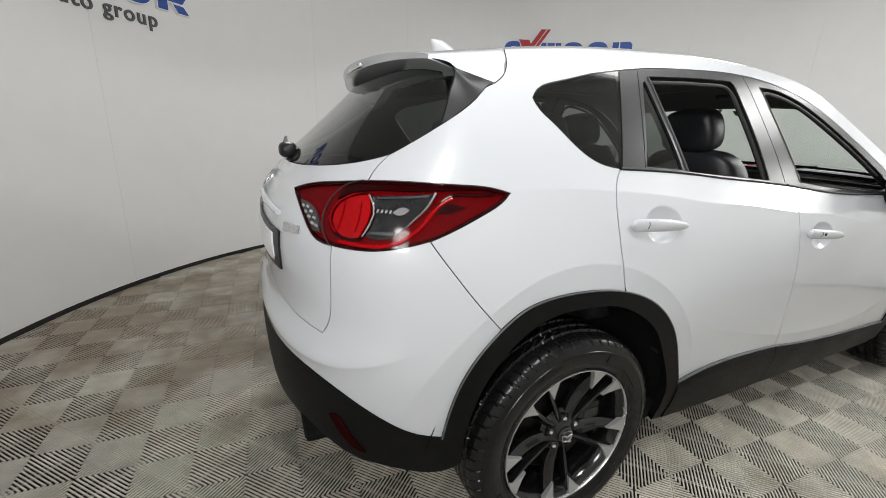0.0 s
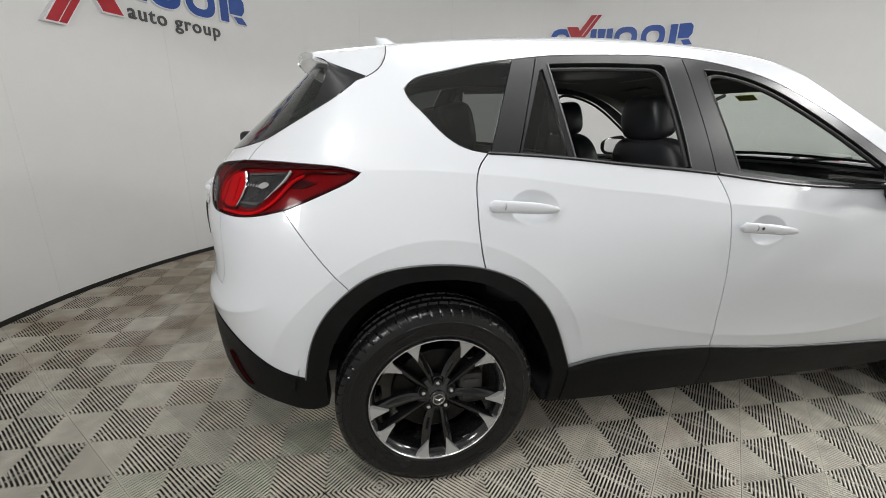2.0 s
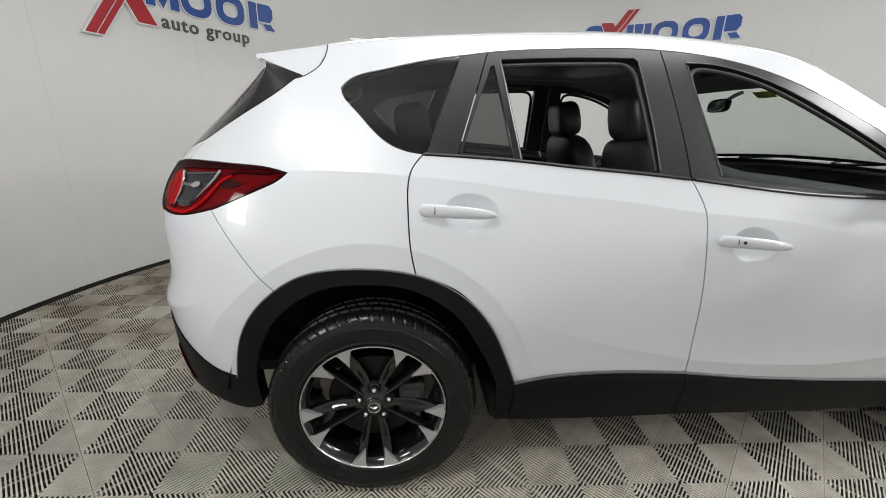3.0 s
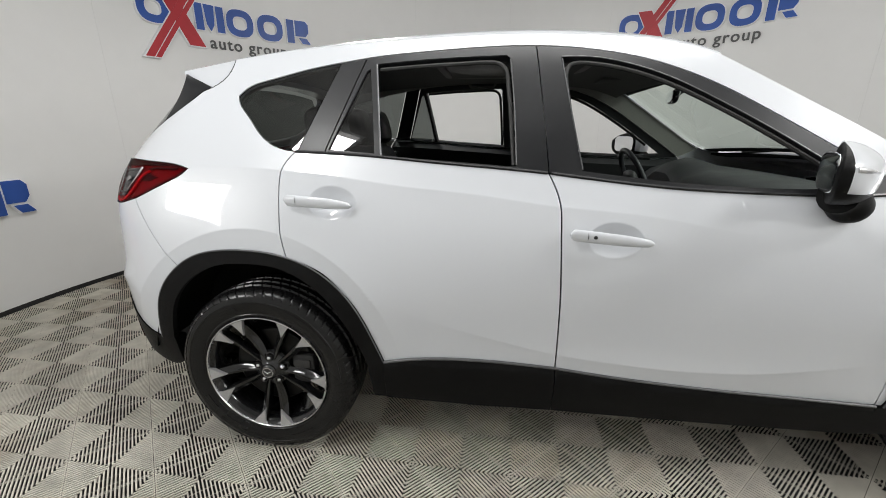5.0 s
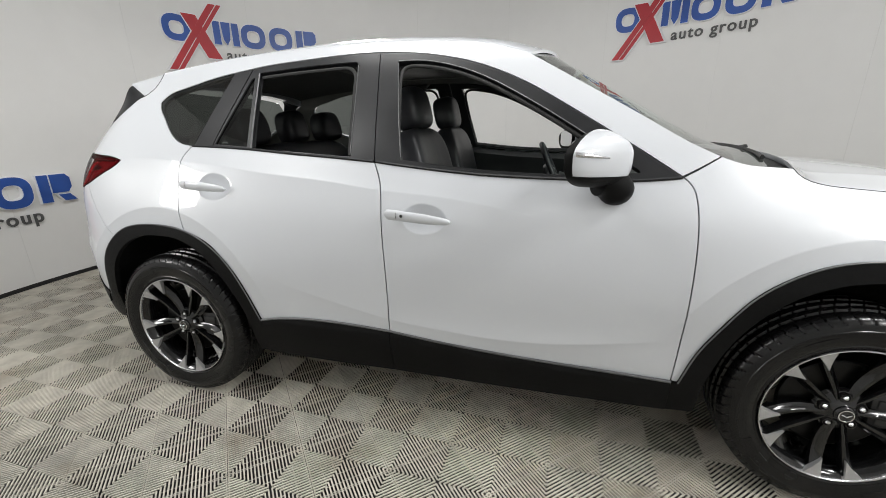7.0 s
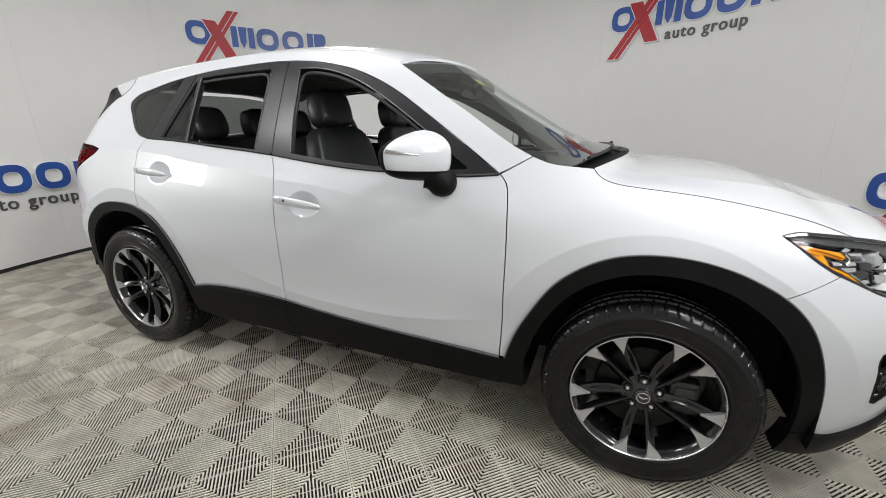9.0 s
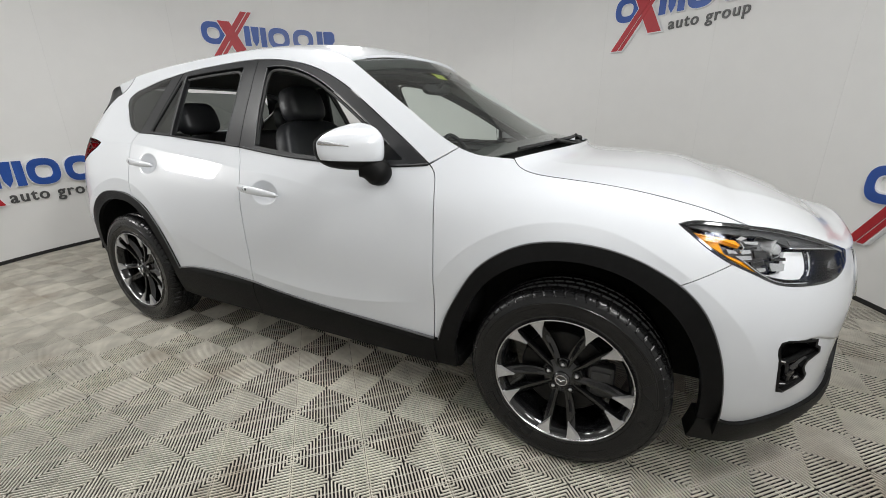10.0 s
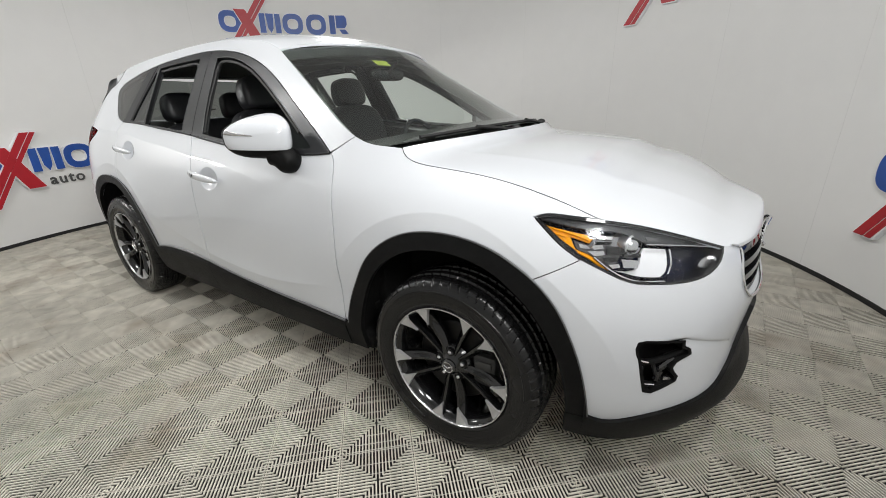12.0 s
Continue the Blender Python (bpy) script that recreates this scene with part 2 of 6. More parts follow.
def revolve(profile, seg=72, a0=0.0, a1=2 * math.pi):
    """Verts and faces of (radius, y) turned about the y axis."""
    full = abs(a1 - a0 - 2 * math.pi) < 1e-6
    m = seg if full else seg + 1
    verts, faces = [], []
    for i in range(m):
        a = a0 + (a1 - a0) * i / seg
        for r, y in profile:
            verts.append((r * math.cos(a), y, r * math.sin(a)))
    n = len(profile)
    for i in range(seg):
        for k in range(n - 1):
            j = (i + 1) % m
            faces.append((i * n + k, i * n + k + 1, j * n + k + 1, j * n + k))
    return verts, faces


# ---- shape of the car's flank ----
ZK = [0.18, 0.34, 0.42, 0.55, 0.70, 0.85, 0.95, 1.02, 1.07, 1.12, 1.30, 1.45, 1.60, 1.67]
XS = [-0.25, 0.30, 1.10, 2.16, 2.95]
WS = [
    [0.79, 0.850, 0.868, 0.882, 0.890, 0.882, 0.868, 0.852, 0.838, 0.822, 0.735, 0.640, 0.535, 0.475],
    [0.82, 0.878, 0.896, 0.906, 0.912, 0.902, 0.885, 0.868, 0.853, 0.835, 0.745, 0.655, 0.555, 0.495],
    [0.82, 0.878, 0.894, 0.896, 0.902, 0.900, 0.888, 0.870, 0.852, 0.832, 0.748, 0.665, 0.570, 0.510],
    [0.82, 0.872, 0.888, 0.894, 0.904, 0.902, 0.892, 0.874, 0.852, 0.826, 0.735, 0.650, 0.555, 0.495],
    [0.80, 0.862, 0.880, 0.900, 0.908, 0.893, 0.863, 0.815, 0.760, 0.700, 0.500, 0.350, 0.200, 0.12],
]
REAR = ([0.18, 0.35, 0.50, 0.62, 0.70, 0.78, 0.90, 1.02, 1.12, 1.30, 1.45, 1.60], [-0.78, -0.842, -0.866, -0.872, -0.866, -0.850, -0.850, -0.85, -0.81, -0.64, -0.48, -0.33])
FRONT = ([0.18, 0.30, 0.45, 0.60, 0.75, 0.85, 0.95, 1.02, 1.60], [3.58, 3.655, 3.675, 3.672, 3.655, 3.622, 3.560, 3.50, 3.10])
XR, XF, KR, KF, NR, NF = -0.25, 2.95, 0.60, 0.60, 2.6, 2.2


def spline(xs, ys):
    """Natural cubic spline through knots, linear outside."""
    xs, ys = np.asarray(xs, float), np.asarray(ys, float)
    n, h = len(xs), np.diff(xs)
    a = np.zeros((n, n))
    r = np.zeros(n)
    a[0, 0] = a[-1, -1] = 1
    for i in range(1, n - 1):
        a[i, i - 1:i + 2] = h[i - 1], 2 * (h[i - 1] + h[i]), h[i]
        r[i] = 6 * ((ys[i + 1] - ys[i]) / h[i] - (ys[i] - ys[i - 1]) / h[i - 1])
    m = np.linalg.solve(a, r)

    def f(x):
        x = np.clip(np.asarray(x, float), xs[0], xs[-1])
        i = np.clip(np.searchsorted(xs, x) - 1, 0, n - 2)
        p, q, d = xs[i + 1] - x, x - xs[i], h[i]
        return m[i] * p**3 / (6 * d) + m[i + 1] * q**3 / (6 * d) + (ys[i] / d - m[i] * d / 6) * p + (ys[i + 1] / d - m[i + 1] * d / 6) * q
    return f


SECT = [spline(ZK, w) for w in WS]
NOSE = ([0.18, 0.30, 0.36, 0.44, 0.52, 0.60, 0.68, 0.76, 0.84, 0.92, 1.05], [0, 0, 0.03, 0.072, 0.080, 0.062, 0.042, 0.030, 0.015, 0.0, 0])
REAR_X, FRONT_X = spline(*REAR), spline(*FRONT)


def half_width(x, z):
    x, z = np.broadcast_arrays(np.asarray(x, float), np.asarray(z, float))
    x = np.clip(x, XS[0], XS[-1])
    i = np.clip(np.searchsorted(XS, x) - 1, 0, len(XS) - 2)
    xs = np.asarray(XS)
    f = (x - xs[i]) / (xs[i + 1] - xs[i])
    f = f * f * (3 - 2 * f)
    rows = np.stack([s(z) for s in SECT])
    w = np.take_along_axis(rows, i[None], 0)[0] * (1 - f) + np.take_along_axis(rows, (i + 1)[None], 0)[0] * f
    return w


def skin(u, z):
    """A point of the right flank, wrapped round both ends. u is x along the side."""
    u, z = np.broadcast_arrays(np.asarray(u, float), np.asarray(z, float))
    w = half_width(u, z)
    x, y = u.copy(), -w
    for sel, lim, k, n, reach in ((u < XR, XR, KR, NR, REAR_X(z) - XR), (u > XF, XF, KF, NF, FRONT_X(z) - XF)):
        a = np.clip(np.abs(u - lim) / k, 0, math.pi / 2)
        s, c = np.sin(a), np.cos(a)
        r = (s**n + np.maximum(c, 0)**n) ** (-1 / n)
        x = np.where(sel, lim + reach * r * s - (np.interp(z, *NOSE) * s**6 if lim == XF else 0), x)
        y = np.where(sel, -w * r * c, y)
    return np.stack([x, y, z], -1)


def flank_normal(u, z):
    h = 2e-3
    a = skin(u + h, z) - skin(u - h, z)
    b = skin(u, z + h) - skin(u, z - h)
    n = np.cross(a, b)
    return n / np.maximum(np.linalg.norm(n, axis=-1, keepdims=True), 1e-9)


U_REAR, U_FRONT = XR - KR * math.pi / 2, XF + KF * math.pi / 2


def curve(pts, step=0.02):
    """A smooth polyline through points, by centripetal arc length."""
    p = np.asarray(pts, float)
    if len(p) == 2:
        n = max(2, int(np.linalg.norm(p[1] - p[0]) / step) + 1)
        return [tuple(p[0] + (p[1] - p[0]) * i / (n - 1)) for i in range(n)]
    d = np.concatenate([[0], np.cumsum(np.linalg.norm(np.diff(p, axis=0), axis=1))])
    f = [spline(d, p[:, k]) for k in range(p.shape[1])]
    n = max(2, int(d[-1] / step) + 1)
    s = np.linspace(0, d[-1], n)
    return [tuple(q) for q in np.stack([g(s) for g in f], -1)]


def loop(*curves, step=0.02):
    """Curves joined end to end into a closed outline; the corners stay sharp."""
    out = []
    for c in curves:
        for q in curve(c, step):
            if not out or math.dist(out[-1], q) > 0.003:
                out.append(q)
    if math.dist(out[0], out[-1]) < 0.003:
        out.pop()
    return out


def cut(c, a, b):
    """The stretch of a smooth curve between x = a and x = b."""
    q = curve(c, 0.01)
    xs = [p[0] for p in q]
    if a > b:
        return cut(c, b, a)[::-1]
    f = spline(range(len(q)), [p[1] for p in q])
    order = np.argsort(xs)
    z = lambda x: float(np.interp(x, np.asarray(xs)[order], np.asarray([p[1] for p in q])[order]))
    n = max(2, int((b - a) / 0.04) + 1)
    return [(x, z(x)) for x in np.linspace(a, b, n)]


def inside(poly, pts):
    x, y = pts[:, 0], pts[:, 1]
    r = np.zeros(len(pts), bool)
    p = np.asarray(poly)
    q = np.roll(p, -1, axis=0)
    for (x0, y0), (x1, y1) in zip(p, q):
        c = (y0 > y) != (y1 > y)
        if c.any():
            r ^= c & (x < (x1 - x0) * (y - y0) / ((y1 - y0) or 1e-12) + x0)
    return r


def area2(poly):
    p = np.asarray(poly)
    q = np.roll(p, -1, axis=0)
    return float((p[:, 0] * q[:, 1] - q[:, 0] * p[:, 1]).sum())


def inset(poly, d, pinned=None):
    p = np.asarray(poly, float)
    if area2(p) < 0:
        p = p[::-1]
    a, b = np.roll(p, 1, axis=0), np.roll(p, -1, axis=0)
    e0, e1 = p - a, b - p
    n0 = np.stack([-e0[:, 1], e0[:, 0]], -1) / np.linalg.norm(e0, axis=1, keepdims=True)
    n1 = np.stack([-e1[:, 1], e1[:, 0]], -1) / np.linalg.norm(e1, axis=1, keepdims=True)
    m = n0 + n1
    m /= np.maximum((m * n0).sum(1, keepdims=True), 0.5)
    m[np.linalg.norm(m, axis=1) > 2] *= 0.5
    r = p + d * m
    if pinned is not None:
        k = np.abs(p[:, 0] - pinned) < 1e-4
        r[k, 0] = pinned
    return r


def panel_mesh(outline, off=0.0, gap=0.002, thick=0.018, step=0.035, holes=(), centre=None, back=False, bulge=None, dense=(), lines=()):
    """Verts, faces and normals of a panel on the flank, with folded edges. centre: the u of the middle plane, for panels that cross it."""
    rim = inset(outline, gap, centre)
    hs = [inset(h, -gap) for h in holes]
    loops = [rim] + hs
    verts2, edges = [], []
    for lp in loops:
        s = len(verts2)
        verts2 += [tuple(q) for q in lp]
        edges += [(s + i, s + (i + 1) % len(lp)) for i in range(len(lp))]
    lo, hi = rim.min(0), rim.max(0)
    gx, gy = np.arange(lo[0] + step / 2, hi[0], step), np.arange(lo[1] + step / 2, hi[1], step)
    g = np.stack(np.meshgrid(gx, gy), -1).reshape(-1, 2)
    keep = inside(rim, g)
    for h in hs:
        keep &= ~inside(h, g)
    g = g[keep]
    for u0, u1, z0, z1, fine in dense:
        g = g[~((g[:, 0] > u0) & (g[:, 0] < u1) & (g[:, 1] > z0) & (g[:, 1] < z1))]
        g = np.concatenate([g, np.stack(np.meshgrid(np.arange(u0, u1, fine), np.arange(z0, z1, fine)), -1).reshape(-1, 2)])
    for ln in lines:
        q = np.asarray(curve(ln, 0.014))
        d = np.gradient(q, axis=0)
        d /= np.linalg.norm(d, axis=1, keepdims=True)
        side_ = np.stack([-d[:, 1], d[:, 0]], 1)
        near = np.sqrt(((g[:, None] - q[None]) ** 2).sum(-1)).min(1) if len(g) else np.zeros(0)
        g = np.concatenate([g[near > 0.014], q + side_ * 0.0035, q - side_ * 0.0035, q + side_ * 0.012, q - side_ * 0.012])
    if lines:
        ok = inside(rim, g)
        for h in hs:
            ok &= ~inside(h, g)
        g = g[ok]
    if len(g):
        bd = np.asarray(verts2)
        d = np.sqrt(((g[:, None] - bd[None]) ** 2).sum(-1)).min(1)
        g = g[d > (0.006 if lines else step * 0.45)]
    allv = [Vector(v) for v in verts2] + [Vector(v) for v in g]
    from_cdt = delaunay(allv, edges, [], 0, 1e-6)
    v2 = np.array([tuple(v) for v in from_cdt[0]])
    tri = [f for f in from_cdt[2]]
    cen = np.array([v2[list(f)].mean(0) for f in tri])
    ok = inside(rim, cen)
    for h in hs:
        ok &= ~inside(h, cen)
    tri = [f for f, k in zip(tri, ok) if k]
    u, z = v2[:, 0], v2[:, 1]
    nrm = flank_normal(u, z)
    pos = skin(u, z) + nrm * off
    if bulge is not None:
        pos = pos + nrm * bulge(u, z)[:, None]
        h = 1.5e-3
        fu = (bulge(u + h, z) - bulge(u - h, z)) / (2 * h)
        fz = (bulge(u, z + h) - bulge(u, z - h)) / (2 * h)
        tu = (skin(u + h, z) - skin(u - h, z)) / (2 * h) + nrm * fu[:, None]
        tz = (skin(u, z + h) - skin(u, z - h)) / (2 * h) + nrm * fz[:, None]
        nb_ = np.cross(tu, tz)
        nb_ /= np.linalg.norm(nb_, axis=1, keepdims=True)
        snorm = nb_
    else:
        snorm = nrm
    count = {}
    for f in tri:
        for a, b in ((f[0], f[1]), (f[1], f[2]), (f[2], f[0])):
            k = (min(a, b), max(a, b))
            count[k] = (count[k][0] + 1, (a, b)) if k in count else (1, (a, b))
    verts, normals, faces = list(pos), list(snorm), [tuple(f) for f in tri]
    # orient so that the faces look outward
    if faces:
        fa = np.array(faces)
        side_of = (np.cross(pos[fa[:, 1]] - pos[fa[:, 0]], pos[fa[:, 2]] - pos[fa[:, 0]]) * nrm[fa[:, 0]]).sum()
        flip = side_of < 0
        if flip:
            faces = [q[::-1] for q in faces]
    inner = {}
    outer = {}
    for k, (n, (a, b)) in count.items():
        if n != 1:
            continue
        if centre is not None and abs(v2[a, 0] - centre) < 1e-4 and abs(v2[b, 0] - centre) < 1e-4:
            continue
        if flip:
            a, b = b, a
        e = pos[b] - pos[a]
        side = np.cross(e, nrm[a])
        side /= max(np.linalg.norm(side), 1e-9)
        for q in (a, b):
            if q not in outer:
                outer[q] = len(verts)
                verts.append(pos[q])
                normals.append(side)
                inner[q] = len(verts)
                verts.append(pos[q] - nrm[q] * thick)
                normals.append(side)
        faces.append((outer[a], inner[a], inner[b], outer[b]))
    if back:
        s = len(verts)
        verts += list(pos - nrm * thick)
        normals += list(-snorm)
        faces += [tuple(s + i for i in f[::-1]) for f in faces[:len(tri)]]
    return np.array(verts), faces, np.array(normals)


def panel(name, outline, mat, parent, label="", sides="rl", **kw):
    """Flank panels on the right (r), the left (l), or one across the middle (sides 'm')."""
    v, f, n = panel_mesh(outline, **kw)
    flipv = np.array([1, -1, 1])
    if sides == "m":
        k = len(v)
        vv = np.concatenate([v, v * flipv])
        nn = np.concatenate([n, n * flipv])
        ff = f + [tuple(k + i for i in q[::-1]) for q in f]
        return [raw(name, vv, ff, mat, parent, label, normals=nn)]
    out = []
    if "r" in sides:
        out.append(raw(name, v, f, mat, parent, label, normals=n))
    if "l" in sides:
        out.append(raw(name, v * flipv, [q[::-1] for q in f], mat, parent[1] if isinstance(parent, (list, tuple)) else parent, label, normals=n * flipv))
    return out


def ribs(name, edge, bow, rise, mat, parent, label="", p=2.2, q=0.8, nv=28, drop=0.0, thick=0.012, step=0.03, lift=None):
    """A crowned sheet between a right edge curve and its mirror image. bow, rise: how far its middle lies ahead of and above the edge."""
    e = np.asarray(curve(edge, step))
    n = len(e)
    s = np.linspace(0, 1, n)
    b, r = np.asarray(bow(s)), np.asarray(rise(s))
    v = np.sin(np.linspace(-math.pi / 2, math.pi / 2, nv))
    prof = (1 - np.abs(v) ** p) ** q
    x = e[:, 0:1] + b[:, None] * (1 - v**2)[None]
    y = e[:, 1:2] * -v[None]
    z = e[:, 2:3] + r[:, None] * prof[None] - drop
    if lift is not None:
        z = z + lift(x, y)
    top = np.stack([x, -y * -1, z], -1)
    verts = [tuple(t) for t in top.reshape(-1, 3)]
    faces = [(i * nv + k, (i + 1) * nv + k, (i + 1) * nv + k + 1, i * nv + k + 1) for i in range(n - 1) for k in range(nv - 1)]
    border = [i * nv for i in range(n)] + [(n - 1) * nv + k for k in range(1, nv)] + [i * nv + nv - 1 for i in range(n - 2, -1, -1)] + [k for k in range(nv - 2, 0, -1)]
    if thick:
        base = len(verts)
        verts += [tuple(np.array(verts[i]) - np.array((0, 0, thick))) for i in range(n * nv)]
        faces += [tuple(base + i for i in f[::-1]) for f in faces]
        for a, c in zip(border, border[1:] + border[:1]):
            faces.append((a, c, base + c, base + a))
    bm = bmesh.new()
    bv = [bm.verts.new(t) for t in verts]
    for f in faces:
        try:
            bm.faces.new([bv[i] for i in f])
        except ValueError:
            pass
    bmesh.ops.remove_doubles(bm, verts=bm.verts[:], dist=1e-5)
    return part(name, bm, mat, parent, label)


# ---- outlines on the flank: (u, z) ----
BELT = [(0.165, 1.224), (0.453, 1.211), (0.673, 1.193), (0.882, 1.178), (1.052, 1.162), (1.275, 1.139), (1.459, 1.123), (1.636, 1.115), (1.871, 1.110), (2.017, 1.112), (2.128, 1.122)]
DLO_TOP = [(-0.098, 1.420), (-0.079, 1.441), (0.015, 1.478), (0.159, 1.514), (0.301, 1.540), (0.441, 1.561), (0.626, 1.576), (0.849, 1.588), (1.011, 1.588), (1.147, 1.578), (1.269, 1.560), (1.368, 1.538), (1.463, 1.508), (1.556, 1.470), (1.646, 1.425), (1.732, 1.375), (1.816, 1.324), (1.897, 1.274), (1.961, 1.234), (2.039, 1.184), (2.128, 1.125)]
DLO_REAR = [(0.165, 1.224), (0.113, 1.232), (0.060, 1.252), (-0.001, 1.301), (-0.053, 1.356), (-0.090, 1.397), (-0.098, 1.420)]
GAP_REAR = [(0.165, 1.224), (0.128, 1.176), (0.117, 1.130), (0.117, 1.060), (0.121, 0.985), (0.130, 0.915), (0.142, 0.862)]
GAP_MID = [(1.052, 1.162), (1.086, 1.085), (1.097, 0.980), (1.108, 0.775), (1.113, 0.490)]
GAP_FRONT = [(2.132, 1.123), (2.158, 1.096), (2.172, 1.050), (2.180, 0.960), (2.184, 0.820), (2.183, 0.690), (2.180, 0.540), (2.174, 0.414)]
SILL_TOP = [(0.486, 0.463), (0.580, 0.482), (0.673, 0.492), (0.809, 0.496), (0.963, 0.492), (1.113, 0.484), (1.323, 0.461), (1.525, 0.445), (1.721, 0.433), (1.909, 0.425), (2.092, 0.417), (2.174, 0.413)]
ARCH_REAR = [(-0.440, 0.488), (-0.424, 0.580), (-0.399, 0.668), (-0.357, 0.745), (-0.297, 0.806), (-0.227, 0.849), (-0.122, 0.874), (-0.015, 0.879), (0.130, 0.865), (0.225, 0.834), (0.312, 0.778), (0.384, 0.694), (0.442, 0.575), (0.486, 0.463)]
ARCH_REAR_IN = [(-0.378, 0.488), (-0.347, 0.620), (-0.288, 0.722), (-0.213, 0.783), (-0.123, 0.819), (-0.016, 0.829), (0.112, 0.819), (0.206, 0.779), (0.286, 0.714), (0.343, 0.627), (0.396, 0.525), (0.424, 0.450)]
ARCH_FRONT = [(2.196, 0.412), (2.235, 0.535), (2.295, 0.653), (2.357, 0.750), (2.446, 0.828), (2.549, 0.877), (2.642, 0.894), (2.730, 0.896), (2.835, 0.883), (2.934, 0.852), (3.008, 0.808), (3.060, 0.749), (3.101, 0.659), (3.133, 0.542), (3.150, 0.430), (3.160, 0.334)]
ARCH_FRONT_IN = [(2.270, 0.405), (2.300, 0.515), (2.355, 0.640), (2.426, 0.731), (2.511, 0.791), (2.623, 0.828), (2.736, 0.834), (2.842, 0.816), (2.936, 0.774), (3.000, 0.718), (3.046, 0.642), (3.080, 0.547), (3.098, 0.436), (3.104, 0.340)]
WS_EDGE = [(1.619, 1.548), (1.735, 1.480), (1.900, 1.382), (2.040, 1.298), (2.150, 1.232), (2.241, 1.187), (2.310, 1.164), (2.375, 1.156)]
CANT = [(1.619, 1.548), (1.500, 1.588), (1.350, 1.614), (1.150, 1.631), (0.900, 1.638), (0.600, 1.630), (0.300, 1.610), (0.000, 1.580), (-0.150, 1.559)]
SPOILER_SEAM = [(-0.150, 1.559), (-0.154, 1.525), (-0.175, 1.485), (-0.219, 1.453)]
TAILGATE_EDGE = [(-0.219, 1.453), (-0.300, 1.422), (-0.385, 1.386), (-0.500, 1.333), (-0.570, 1.293), (-0.636, 1.250)]
TAIL_TOP = [(-0.890, 1.136), (-0.838, 1.155), (-0.750, 1.172), (-0.660, 1.183), (-0.514, 1.186), (-0.400, 1.182), (-0.300, 1.173), (-0.250, 1.161)]
TAIL_LOW = [(-0.250, 1.161), (-0.270, 1.145), (-0.330, 1.115), (-0.400, 1.083), (-0.480, 1.047), (-0.555, 1.026), (-0.630, 1.015), (-0.705, 1.016), (-0.750, 1.024), (-0.785, 1.055), (-0.828, 1.096), (-0.890, 1.136)]
BUMPER_SEAM = [(-0.480, 1.047), (-0.425, 0.968), (-0.352, 0.868), (-0.297, 0.806)]
HATCH_LOW_SEAM = [(-0.705, 1.016), (-0.714, 0.917), (-0.721, 0.845), (-0.728, 0.801), (-0.744, 0.762)]
REAR_CLAD = [(-0.440, 0.488), (-0.513, 0.507), (-0.554, 0.529), (-0.621, 0.571), (-0.689, 0.611), (-0.771, 0.644), (-0.894, 0.660), (-1.00, 0.668), (U_REAR, 0.672)]
HOOD_SEAM = [(2.449, 1.150), (2.461, 1.134), (2.510, 1.107), (2.576, 1.095), (2.769, 1.075), (2.976, 1.044), (3.095, 1.017), (3.173, 0.987)]
LAMP_TOP = [(2.991, 0.982), (3.018, 0.991), (3.077, 0.993), (3.173, 0.987), (3.262, 0.974), (3.354, 0.947), (3.425, 0.918), (3.485, 0.890)]
LAMP_LOW = [(3.485, 0.890), (3.470, 0.860), (3.420, 0.824), (3.352, 0.814), (3.288, 0.816), (3.228, 0.825), (3.187, 0.846), (3.122, 0.881), (3.080, 0.910), (3.026, 0.955), (2.991, 0.982)]
FENDER_SEAM = [(3.008, 0.808), (3.064, 0.844), (3.122, 0.881)]
CHIN = [(3.160, 0.334), (3.195, 0.318), (3.274, 0.338), (3.358, 0.366), (3.420, 0.380), (3.480, 0.400), (3.540, 0.442), (3.590, 0.510), (3.628, 0.585), (3.645, 0.625)]


# ---- the booth ----
def wall_point(deg, r, z):
    return (ROOM_X + r * math.cos(radians(deg)), ROOM_Y + r * math.sin(radians(deg)), z)


